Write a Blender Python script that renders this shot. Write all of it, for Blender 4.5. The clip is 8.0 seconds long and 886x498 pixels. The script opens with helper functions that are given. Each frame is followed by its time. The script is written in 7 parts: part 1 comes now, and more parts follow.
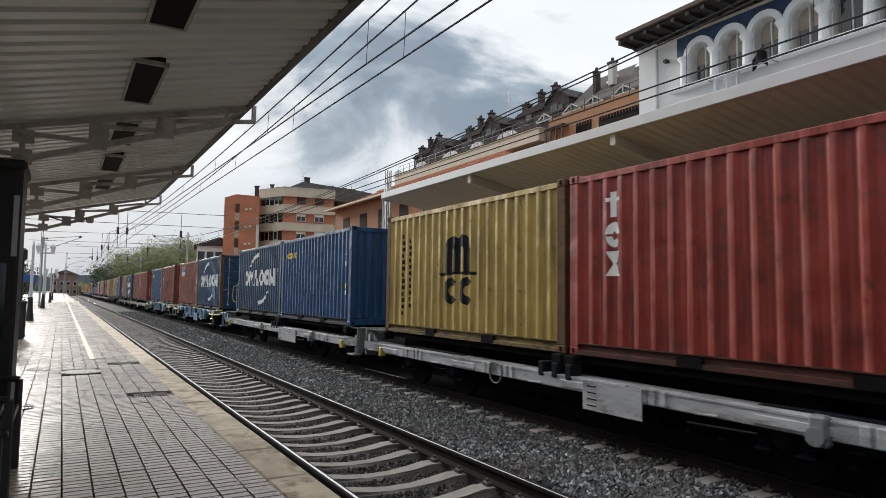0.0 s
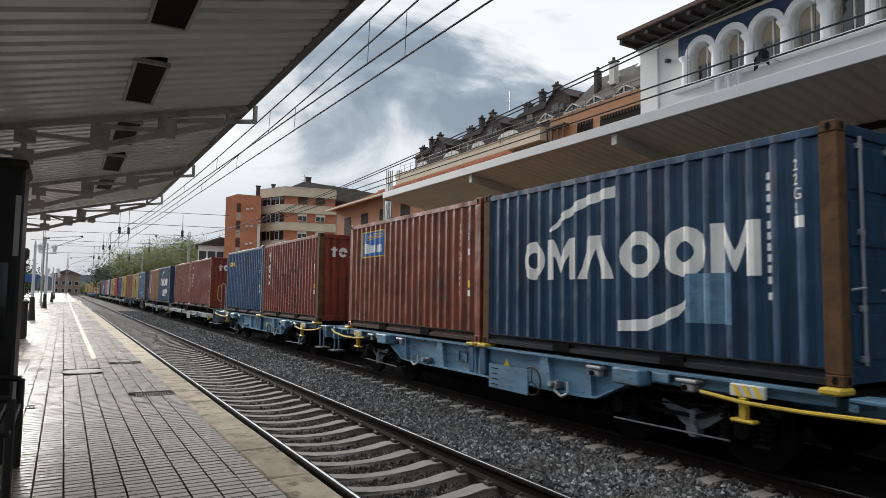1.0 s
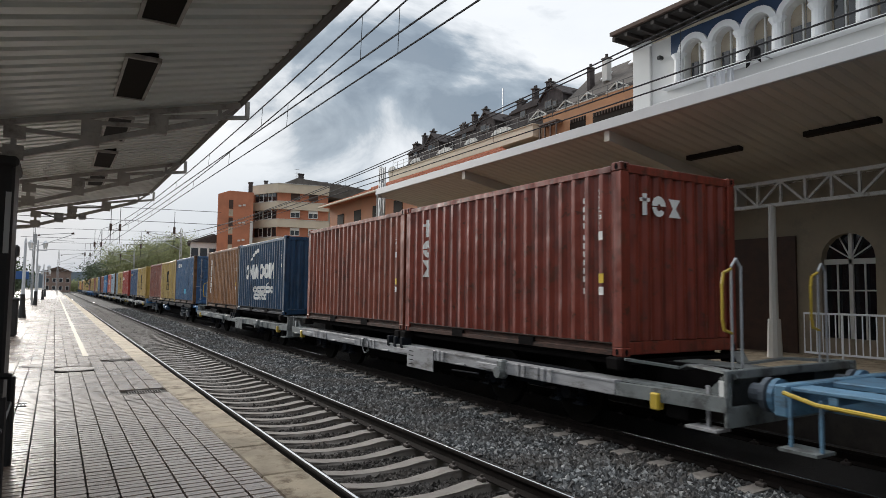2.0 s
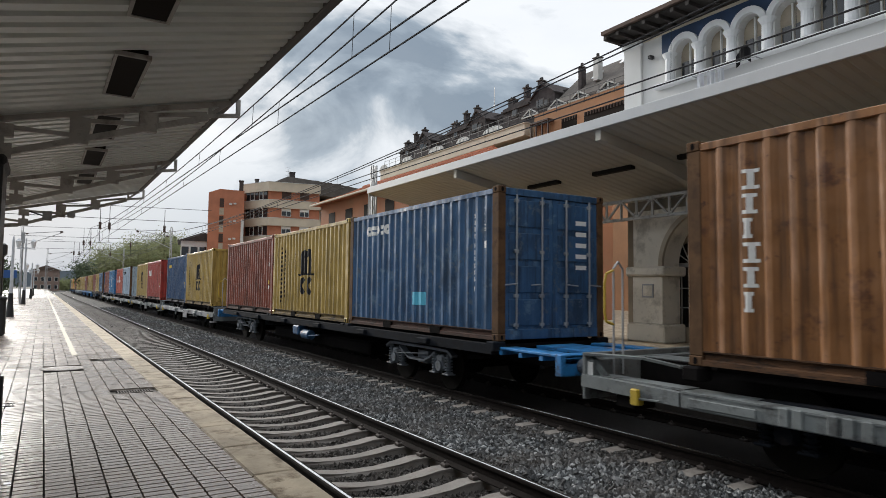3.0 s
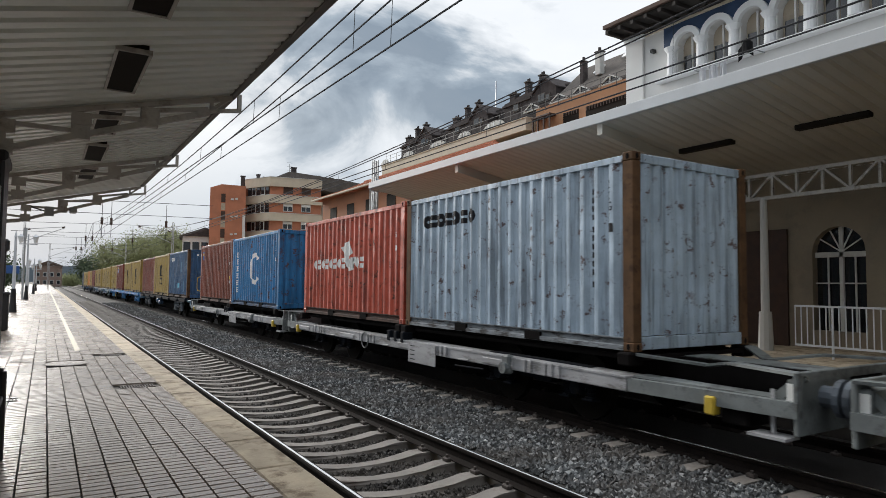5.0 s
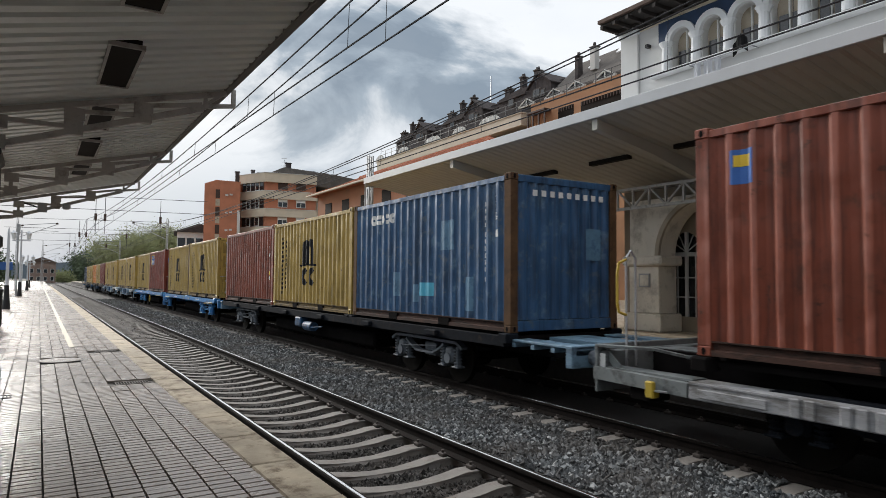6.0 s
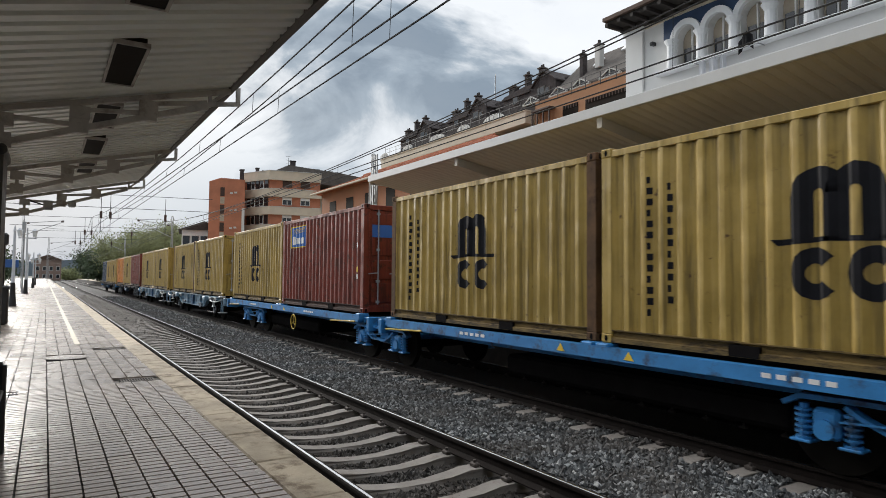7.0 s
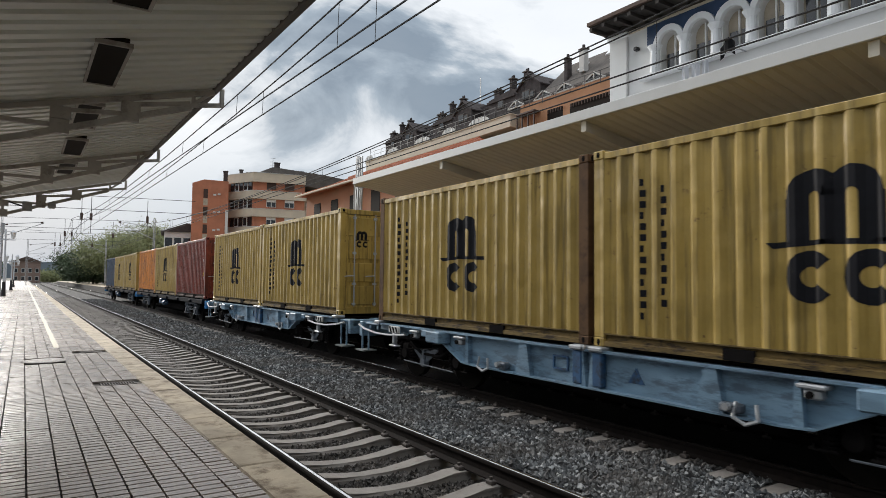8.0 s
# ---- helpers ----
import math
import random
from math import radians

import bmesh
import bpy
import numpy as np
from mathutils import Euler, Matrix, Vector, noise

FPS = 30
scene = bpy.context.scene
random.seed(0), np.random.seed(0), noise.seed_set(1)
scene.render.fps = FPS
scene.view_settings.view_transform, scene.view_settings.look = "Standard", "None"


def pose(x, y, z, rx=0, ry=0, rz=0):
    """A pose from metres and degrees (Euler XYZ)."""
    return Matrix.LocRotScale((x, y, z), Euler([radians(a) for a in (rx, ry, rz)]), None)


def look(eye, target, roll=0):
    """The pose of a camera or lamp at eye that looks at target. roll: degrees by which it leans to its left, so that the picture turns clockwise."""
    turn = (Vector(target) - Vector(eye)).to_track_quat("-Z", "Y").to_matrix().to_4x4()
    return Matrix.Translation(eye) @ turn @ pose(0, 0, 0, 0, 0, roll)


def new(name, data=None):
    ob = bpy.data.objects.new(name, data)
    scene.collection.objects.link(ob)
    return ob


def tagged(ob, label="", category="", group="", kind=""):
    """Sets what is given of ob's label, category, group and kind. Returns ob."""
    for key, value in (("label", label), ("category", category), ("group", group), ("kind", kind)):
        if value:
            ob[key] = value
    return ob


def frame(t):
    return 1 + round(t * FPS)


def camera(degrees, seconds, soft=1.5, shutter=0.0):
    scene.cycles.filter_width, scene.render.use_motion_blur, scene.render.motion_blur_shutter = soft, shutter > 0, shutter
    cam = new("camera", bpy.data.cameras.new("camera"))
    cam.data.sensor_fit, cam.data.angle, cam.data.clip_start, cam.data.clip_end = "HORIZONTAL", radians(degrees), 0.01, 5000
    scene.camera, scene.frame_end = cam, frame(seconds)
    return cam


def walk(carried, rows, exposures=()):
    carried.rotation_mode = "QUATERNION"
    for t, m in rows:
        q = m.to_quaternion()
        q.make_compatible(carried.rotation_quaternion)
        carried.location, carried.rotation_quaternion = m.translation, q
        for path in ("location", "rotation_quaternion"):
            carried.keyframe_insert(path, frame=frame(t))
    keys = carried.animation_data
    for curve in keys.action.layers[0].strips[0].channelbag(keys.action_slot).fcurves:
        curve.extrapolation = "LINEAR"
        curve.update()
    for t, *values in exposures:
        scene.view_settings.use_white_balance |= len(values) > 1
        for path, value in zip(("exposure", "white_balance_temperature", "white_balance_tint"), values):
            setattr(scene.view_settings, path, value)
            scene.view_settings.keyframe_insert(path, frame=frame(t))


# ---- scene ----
LENS = 69.47
EYE = (0.0, 0.0, 1.879)
# seconds, degrees to the right of the track, tilt up, lean
TURNS = [
    (0.0, 30.71, 4.12, 0.78), (0.5, 30.66, 4.12, 0.74), (1.0, 30.60, 4.09, 0.78), (1.5, 30.78, 3.90, 0.73),
    (3.0, 31.97, 3.69, 0.66), (3.5, 31.97, 3.57, 0.60), (4.0, 31.73, 3.50, 0.58), (4.5, 31.67, 3.42, 0.62),
    (6.0, 32.26, 2.83, 0.44), (6.5, 31.93, 2.73, 0.40), (7.0, 31.89, 2.65, 0.52), (7.5, 31.98, 2.76, 0.62),
    (8.0, 33.24, 2.91, 0.60)]
cam = camera(LENS, 8.0, soft=0.65, shutter=0.03)
walk(cam, [(t, pose(*EYE, 90 + p, 0, -a) @ pose(0, 0, 0, 0, 0, r)) for t, a, p, r in TURNS])

# ---- light ----
SUN_ELEV, SUN_AZ = 18.0, -9.0      # degrees; azimuth to the right of +Y
world = bpy.data.worlds.new("world")
scene.world = world
world.use_nodes = True
wt = world.node_tree
wt.nodes.clear()


def nd(tree, kind, **kw):
    n = tree.nodes.new(kind)
    for k, v in kw.items():
        if k in n.inputs:
            n.inputs[k].default_value = v
    return n


def ramp(tree, fac, stops):
    n = tree.nodes.new("ShaderNodeValToRGB")
    while len(n.color_ramp.elements) < len(stops):
        n.color_ramp.elements.new(0.5)
    for e, (p, c) in zip(n.color_ramp.elements, stops):
        e.position = p
        e.color = (c, c, c, 1) if not isinstance(c, tuple) else (*c, 1)
    tree.links.new(fac, n.inputs[0])
    return n.outputs[0]


def mixc(tree, fac, a, b, mode="MIX"):
    n = tree.nodes.new("ShaderNodeMix")
    n.data_type, n.blend_type = "RGBA", mode
    for sock, v in ((n.inputs[0], fac), (n.inputs[6], a), (n.inputs[7], b)):
        if isinstance(v, (int, float)):
            sock.default_value = v
        elif isinstance(v, tuple):
            sock.default_value = (*v, 1) if len(v) == 3 else v
        else:
            tree.links.new(v, sock)
    return n.outputs[2]


sky = wt.nodes.new("ShaderNodeTexSky")
sky.sky_type, sky.sun_disc = "NISHITA", False
sky.sun_elevation, sky.sun_rotation = radians(SUN_ELEV), radians(SUN_AZ)
sky.air_density, sky.dust_density = 1.4, 3.0
tc = wt.nodes.new("ShaderNodeTexCoord")
mp = wt.nodes.new("ShaderNodeMapping")
mp.inputs["Scale"].default_value = (1.0, 1.0, 2.4)
mp.inputs["Location"].default_value = (2.35, 0.35, 0.1)
wt.links.new(tc.outputs["Generated"], mp.inputs["Vector"])
n1 = nd(wt, "ShaderNodeTexNoise", Scale=2.9, Detail=8.0, Roughness=0.56, Distortion=0.5)
n2 = nd(wt, "ShaderNodeTexNoise", Scale=5.5, Detail=5.0, Roughness=0.6)
wt.links.new(mp.outputs[0], n1.inputs["Vector"])
wt.links.new(mp.outputs[0], n2.inputs["Vector"])
# one broad rain cloud stands over the line
coff = wt.nodes.new("ShaderNodeVectorMath")
coff.operation = "SUBTRACT"
coff.inputs[1].default_value = (0.42, 0.865, 0.25)
wt.links.new(tc.outputs["Generated"], coff.inputs[0])
cflat = wt.nodes.new("ShaderNodeVectorMath")
cflat.operation = "MULTIPLY"
cflat.inputs[1].default_value = (1.0, 1.0, 2.1)
wt.links.new(coff.outputs[0], cflat.inputs[0])
cdir = wt.nodes.new("ShaderNodeVectorMath")
cdir.operation = "LENGTH"
wt.links.new(cflat.outputs[0], cdir.inputs[0])
core = wt.nodes.new("ShaderNodeMapRange")
core.inputs[1].default_value, core.inputs[2].default_value = 0.10, 0.36
core.inputs[3].default_value, core.inputs[4].default_value = -0.09, 0.085
wt.links.new(cdir.outputs["Value"], core.inputs[0])
dens = wt.nodes.new("ShaderNodeMath")
wt.links.new(n1.outputs[0], dens.inputs[0])
wt.links.new(core.outputs[0], dens.inputs[1])
dark = ramp(wt, dens.outputs[0], [(0.41, (0.25, 0.345, 0.46)), (0.47, (0.42, 0.53, 0.65)), (0.525, (0.90, 0.97, 1.05)), (0.60, (1.27, 1.32, 1.38))])
cloud = mixc(wt, 0.16, dark, ramp(wt, n2.outputs[0], [(0.3, (0.66, 0.71, 0.77)), (0.7, (1.1, 1.1, 1.1))]))
sep = wt.nodes.new("ShaderNodeSeparateXYZ")
wt.links.new(tc.outputs["Generated"], sep.inputs[0])
cloud = mixc(wt, ramp(wt, sep.outputs[2], [(0.0, 0.85), (0.12, 0.6), (0.24, 0.0)]), cloud, (0.60, 0.72, 0.86))
zen = ramp(wt, sep.outputs[2], [(0.46, (1.0, 1.0, 1.0)), (0.85, (1.0, 1.0, 1.0))])
zen.node.color_ramp.elements[1].color = (2.3, 2.28, 2.25, 1)
cloud = mixc(wt, 1.0, cloud, zen, "MULTIPLY")
# the overcast dome thins towards the sun and is heavier behind
side = wt.nodes.new("ShaderNodeMapRange")
side.inputs[1].default_value, side.inputs[2].default_value = -0.8, 0.3
side.inputs[3].default_value, side.inputs[4].default_value = 0.55, 1.0
wt.links.new(sep.outputs[1], side.inputs[0])
cloud = mixc(wt, 1.0, cloud, side.outputs[0], "MULTIPLY")
bg1 = nd(wt, "ShaderNodeBackground", Strength=0.10)
wt.links.new(sky.outputs[0], bg1.inputs[0])
bg2 = nd(wt, "ShaderNodeBackground", Strength=0.72)
wt.links.new(cloud, bg2.inputs[0])
ms = nd(wt, "ShaderNodeMixShader", Fac=0.96)
wt.links.new(bg1.outputs[0], ms.inputs[1])
wt.links.new(bg2.outputs[0], ms.inputs[2])
wo = wt.nodes.new("ShaderNodeOutputWorld")
wt.links.new(ms.outputs[0], wo.inputs[0])

sun = new("sun", bpy.data.lights.new("sun", "SUN"))
sun.data.energy, sun.data.angle, sun.data.color = 2.4, radians(12), (1.0, 0.96, 0.90)
e, a = radians(SUN_ELEV), radians(SUN_AZ)
sun.matrix_world = look((0, 0, 30), Vector((0, 0, 30)) - Vector((math.cos(e) * math.sin(a), math.cos(e) * math.cos(a), math.sin(e))))
scene.view_settings.exposure = 0.14


# ---- materials ----
def mat(name, col, rough=0.7, metal=0.0, var=0.25, scale=3.0, fine=40.0, bump=0.15, stain=None, stain_at=(0.52, 0.66),
        stretch=(1, 1, 1), rand=0.0, spec=0.5, rvar=0.15, dist=0.01):
    m = bpy.data.materials.new(name)
    m.use_nodes = True
    t = m.node_tree
    b = t.nodes["Principled BSDF"]
    tcn = t.nodes.new("ShaderNodeTexCoord")
    mpn = t.nodes.new("ShaderNodeMapping")
    mpn.inputs["Scale"].default_value = stretch
    t.links.new(tcn.outputs["Object"], mpn.inputs["Vector"])
    oi = t.nodes.new("ShaderNodeObjectInfo")
    sh = t.nodes.new("ShaderNodeVectorMath")
    sh.operation = "MULTIPLY_ADD"
    sh.inputs[1].default_value = (1, 1, 1)
    cmb = t.nodes.new("ShaderNodeCombineXYZ")
    mu = t.nodes.new("ShaderNodeMath")
    mu.operation = "MULTIPLY"
    mu.inputs[1].default_value = 37.0
    t.links.new(oi.outputs["Random"], mu.inputs[0])
    for k in range(3):
        t.links.new(mu.outputs[0], cmb.inputs[k])
    t.links.new(mpn.outputs[0], sh.inputs[0])
    t.links.new(cmb.outputs[0], sh.inputs[2])
    big = nd(t, "ShaderNodeTexNoise", Scale=scale, Detail=5.0, Roughness=0.6)
    sml = nd(t, "ShaderNodeTexNoise", Scale=fine, Detail=4.0, Roughness=0.65)
    t.links.new(sh.outputs[0], big.inputs["Vector"])
    t.links.new(sh.outputs[0], sml.inputs["Vector"])
    lo = tuple(c * (1 - var) for c in col)
    hi = tuple(min(1, c * (1 + var)) for c in col)
    c = mixc(t, ramp(t, big.outputs[0], [(0.38, 0.0), (0.62, 1.0)]), lo, hi)
    c = mixc(t, 0.35, c, mixc(t, sml.outputs[0], tuple(x * (1 - var * 1.4) for x in col), tuple(min(1, x * (1 + var)) for x in col)))
    if stain:
        s = nd(t, "ShaderNodeTexNoise", Scale=scale * 1.7, Detail=8.0, Roughness=0.72)
        t.links.new(sh.outputs[0], s.inputs["Vector"])
        c = mixc(t, ramp(t, s.outputs[0], [(stain_at[0], 0.0), (stain_at[1], 0.85)]), c, stain)
    if rand:
        c = mixc(t, rand, c, mixc(t, oi.outputs["Random"], (0.25, 0.25, 0.25), (1.0, 1.0, 1.0)), "MULTIPLY")
    t.links.new(c, b.inputs["Base Color"])
    r = t.nodes.new("ShaderNodeMapRange")
    r.inputs[3].default_value, r.inputs[4].default_value = max(0.03, rough - rvar), min(1, rough + rvar)
    t.links.new(big.outputs[0], r.inputs[0])
    t.links.new(r.outputs[0], b.inputs["Roughness"])
    b.inputs["Metallic"].default_value = metal
    b.inputs["Specular IOR Level"].default_value = spec
    if bump:
        bp = nd(t, "ShaderNodeBump", Strength=bump, Distance=dist)
        t.links.new(sml.outputs[0], bp.inputs["Height"])
        t.links.new(bp.outputs[0], b.inputs["Normal"])
    return m


M = {}
M["paver"] = mat("paver", (0.30, 0.245, 0.205), 0.27, var=0.18, scale=1.2, fine=60, bump=0.2, stain=(0.19, 0.135, 0.10), stain_at=(0.53, 0.66), spec=0.5, rand=0.18, rvar=0.12, dist=0.002)
M["kerb"] = mat("kerb", (0.42, 0.35, 0.26), 0.75, spec=0.15, var=0.3, scale=2.2, fine=45, bump=0.35, stain=(0.15, 0.11, 0.075), stain_at=(0.5, 0.63), dist=0.006)
M["joint"] = mat("joint", (0.05, 0.042, 0.036), 0.9, var=0.3, scale=6)
M["line_paint"] = mat("line_paint", (0.42, 0.37, 0.26), 0.6, var=0.15, scale=6, stain=(0.35, 0.31, 0.27), stain_at=(0.5, 0.66))
M["concrete"] = mat("concrete", (0.215, 0.196, 0.178), 0.85, var=0.2, scale=3, fine=50, bump=0.3, stain=(0.16, 0.13, 0.11), rand=0.25)
M["ballast"] = mat("ballast", (0.045, 0.042, 0.04), 0.9, var=0.5, scale=14, fine=26, bump=1.0, dist=0.05)
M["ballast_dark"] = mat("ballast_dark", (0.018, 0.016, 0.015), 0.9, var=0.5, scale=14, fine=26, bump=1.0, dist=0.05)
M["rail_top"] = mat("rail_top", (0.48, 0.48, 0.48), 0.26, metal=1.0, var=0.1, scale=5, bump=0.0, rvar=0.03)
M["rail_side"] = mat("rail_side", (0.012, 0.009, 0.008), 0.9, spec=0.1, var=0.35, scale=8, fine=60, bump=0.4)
M["clip"] = mat("clip", (0.05, 0.04, 0.035), 0.8, var=0.3)
M["grate"] = mat("grate", (0.05, 0.04, 0.035), 0.7, var=0.3, metal=0.4)
M["soffit"] = mat("soffit", (0.86, 0.90, 0.86), 0.3, var=0.1, scale=0.8, fine=30, bump=0.05, stain=(0.70, 0.72, 0.68), stretch=(0.3, 1, 1), rvar=0.1)
M["soffit_cream"] = mat("soffit_cream", (0.42, 0.395, 0.34), 0.55, var=0.08, scale=0.8, fine=30, bump=0.05, stain=(0.45, 0.40, 0.32))
M["fascia_white"] = mat("fascia_white", (0.46, 0.47, 0.48), 0.5, var=0.06, scale=1.5, stain=(0.5, 0.5, 0.49), stain_at=(0.6, 0.78))
M["fascia_dark"] = mat("fascia_dark", (0.16, 0.15, 0.14), 0.6, var=0.15)
M["truss"] = mat("truss", (0.46, 0.44, 0.41), 0.55, var=0.15, scale=3, stain=(0.22, 0.19, 0.16))
M["fitting"] = mat("fitting", (0.022, 0.018, 0.015), 0.7, var=0.2, spec=0.05)
M["black_iron"] = mat("black_iron", (0.012, 0.012, 0.013), 0.45, var=0.3, scale=6)
M["white_post"] = mat("white_post", (0.55, 0.57, 0.60), 0.5, var=0.08)
M["lantern_glass"] = mat("lantern_glass", (0.75, 0.76, 0.76), 0.25, var=0.05, bump=0)
M["galv"] = mat("galv", (0.38, 0.39, 0.40), 0.5, metal=0.5, var=0.15)
M["wire"] = mat("wire", (0.035, 0.035, 0.038), 0.7, metal=0.0, var=0.2, spec=0.2)
M["white_render"] = mat("white_render", (0.68, 0.675, 0.66), 0.85, var=0.06, scale=0.7, fine=60, bump=0.15, stain=(0.58, 0.55, 0.50), stain_at=(0.6, 0.8))
M["white_trim"] = mat("white_trim", (0.76, 0.77, 0.78), 0.7, var=0.05)
M["navy"] = mat("navy", (0.025, 0.055, 0.12), 0.6, var=0.2)
M["eave_wood"] = mat("eave_wood", (0.022, 0.017, 0.014), 0.8, var=0.3, scale=6)
M["roof_tile"] = mat("roof_tile", (0.36, 0.13, 0.075), 0.95, spec=0.1, var=0.3, scale=3, fine=25, bump=0.3, rand=0.2)
M["dark_tile"] = mat("dark_tile", (0.10, 0.065, 0.05), 0.85, var=0.3, scale=4, rand=0.2)
M["slate"] = mat("slate", (0.07, 0.062, 0.062), 0.95, spec=0.08, var=0.3, scale=2, fine=18, bump=0.3)
M["brick"] = mat("brick", (0.42, 0.165, 0.095), 0.9, var=0.18, scale=0.6, fine=12, bump=0.2)
M["ochre"] = mat("ochre", (0.38, 0.20, 0.105), 0.9, var=0.14, scale=0.5, fine=12, bump=0.15)
M["salmon"] = mat("salmon", (0.36, 0.16, 0.085), 0.9, var=0.12, scale=0.5, fine=12, bump=0.15, stain=(0.3, 0.16, 0.09))
M["band"] = mat("band", (0.42, 0.36, 0.28), 0.85, var=0.12, scale=0.6, fine=14, bump=0.1, stain=(0.28, 0.24, 0.19))
M["band_light"] = mat("band_light", (0.56, 0.49, 0.39), 0.85, var=0.1, scale=0.6, fine=14, bump=0.1)
M["slate_light"] = mat("slate_light", (0.12, 0.108, 0.10), 0.95, spec=0.08, var=0.2, scale=2, fine=18, bump=0.3)
M["pale_stone"] = mat("pale_stone", (0.76, 0.71, 0.62), 0.85, var=0.08, scale=1, fine=30, bump=0.2, stain=(0.42, 0.38, 0.32))
M["pale"] = mat("pale", (0.55, 0.55, 0.53), 0.85, var=0.1, scale=0.5)
M["glass"] = mat("glass", (0.015, 0.018, 0.022), 0.08, var=0.2, bump=0, spec=0.8, rvar=0.04)
M["shutter_white"] = mat("shutter_white", (0.70, 0.70, 0.68), 0.6, var=0.06)
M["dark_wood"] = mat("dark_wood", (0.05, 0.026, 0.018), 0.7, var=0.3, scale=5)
M["bark"] = mat("bark", (0.11, 0.085, 0.065), 0.9, var=0.3, scale=8, bump=0.5)
M["leaf_dark"] = mat("leaf_dark", (0.045, 0.07, 0.028), 0.75, var=0.5, scale=2, bump=0)
M["leaf_spring"] = mat("leaf_spring", (0.20, 0.22, 0.095), 0.75, var=0.4, scale=2, bump=0)
M["earth"] = mat("earth", (0.10, 0.095, 0.07), 0.95, var=0.4, scale=0.4, fine=6, bump=0.3)
# Hill colour is blue-grey: the air's haze is painted in.
M["hill"] = mat("hill", (0.17, 0.21, 0.25), 0.95, var=0.15, scale=0.01, fine=0.2, bump=0)
# Brick greyed so that its colour carries the haze of distance.
M["hazed_brick"] = mat("hazed_brick", (0.24, 0.17, 0.14), 0.9, var=0.12, scale=0.6, fine=12, bump=0.1)
M["yellow_plastic"] = mat("yellow_plastic", (0.46, 0.32, 0.03), 0.5, var=0.2)
M["orange_panel"] = mat("orange_panel", (0.42, 0.13, 0.04), 0.6, var=0.12)
M["blue_sign"] = mat("blue_sign", (0.03, 0.10, 0.30), 0.45, var=0.1)
# Beige of the lower wall, darkened to hold the canopy's shade in the colour.
M["ground_floor"] = mat("ground_floor", (0.25, 0.21, 0.155), 0.9, var=0.12, scale=0.8, stain=(0.2, 0.17, 0.13))
M["cloth_white"] = mat("cloth_white", (0.72, 0.73, 0.76), 0.9, var=0.08)
M["cloth_black"] = mat("cloth_black", (0.012, 0.012, 0.014), 0.9, var=0.2)


# ---- mesh helpers ----
def link(name, bm, material, parent=None, label="", smooth=False, m=None):
    me = bpy.data.meshes.new(name)
    bm.to_mesh(me)
    bm.free()
    if smooth:
        for p in me.polygons:
            p.use_smooth = True
    me.materials.append(material)
    ob = new(name, me)
    if parent:
        ob.parent = parent
    if m is not None:
        ob.matrix_basis = m
    if label:
        ob["label"] = label
    return ob


def part(name, bm, material, parent, label="", smooth=False, m=None):
    return link(name, bm, material, parent, label, smooth, m)


def box(bm, x0, x1, y0, y1, z0, z1, bev=0.0, m=None):
    r = bmesh.ops.create_cube(bm, size=1.0)
    vs = r["verts"]
    bmesh.ops.scale(bm, vec=(x1 - x0, y1 - y0, z1 - z0), verts=vs)
    bmesh.ops.translate(bm, vec=((x0 + x1) / 2, (y0 + y1) / 2, (z0 + z1) / 2), verts=vs)
    if bev:
        es = list({e for v in vs for e in v.link_edges})
        r = bmesh.ops.bevel(bm, geom=es, offset=bev, segments=1, affect="EDGES")
        vs = list({v for f in r["faces"] for v in f.verts} | {v for v in vs if v.is_valid})
    if m is not None:
        bmesh.ops.transform(bm, matrix=m, verts=vs)
    return vs


def nbox(*args, **kw):
    bm = bmesh.new()
    box(bm, *args, **kw)
    return bm


def tube(bm, p, q, r0, r1=None, seg=8):
    p, q = Vector(p), Vector(q)
    d = q - p
    r = bmesh.ops.create_cone(bm, cap_ends=True, segments=seg, radius1=r0, radius2=r0 if r1 is None else r1, depth=d.length)
    bmesh.ops.transform(bm, matrix=Matrix.Translation((p + q) / 2) @ d.to_track_quat("Z", "Y").to_matrix().to_4x4(), verts=r["verts"])
    return r["verts"]


def ntube(*args, **kw):
    bm = bmesh.new()
    tube(bm, *args, **kw)
    return bm


def beam(bm, p, q, w, h):
    """A rectangular bar from p to q, w wide and h deep."""
    p, q = Vector(p), Vector(q)
    d = q - p
    vs = bmesh.ops.create_cube(bm, size=1.0)["verts"]
    bmesh.ops.scale(bm, vec=(w, h, d.length), verts=vs)
    bmesh.ops.transform(bm, matrix=Matrix.Translation((p + q) / 2) @ d.to_track_quat("Z", "Y").to_matrix().to_4x4(), verts=vs)


def prism(bm, pts, axis, a, b):
    """Extrudes a closed outline of 2D points along an axis from a to b."""
    def at(p, s):
        return {"x": (s, p[0], p[1]), "y": (p[0], s, p[1]), "z": (p[0], p[1], s)}[axis]
    va = [bm.verts.new(at(p, a)) for p in pts]
    vb = [bm.verts.new(at(p, b)) for p in pts]
    n = len(pts)
    for i in range(n):
        bm.faces.new((va[i], va[(i + 1) % n], vb[(i + 1) % n], vb[i]))
    bm.faces.new(va[::-1])
    bm.faces.new(vb)
    bmesh.ops.recalc_face_normals(bm, faces=bm.faces)


def empty(name, m=None):
    ob = new(name)
    ob.empty_display_size = 0.2
    if m is not None:
        ob.matrix_basis = m
    return ob


def thing(name, label, category, m=None, group="", kind=""):
    return tagged(empty(name, m), label, category, group, kind)


# ---- ground, tracks, platforms ----
PLAT_Z, EDGE_X = 0.62, 1.56
R1, C1 = 2.437, 3.3045          # near rail and centre of the first track
C2 = 7.579                      # centre of the second track
GAUGE = 1.735
FAR = 330.0

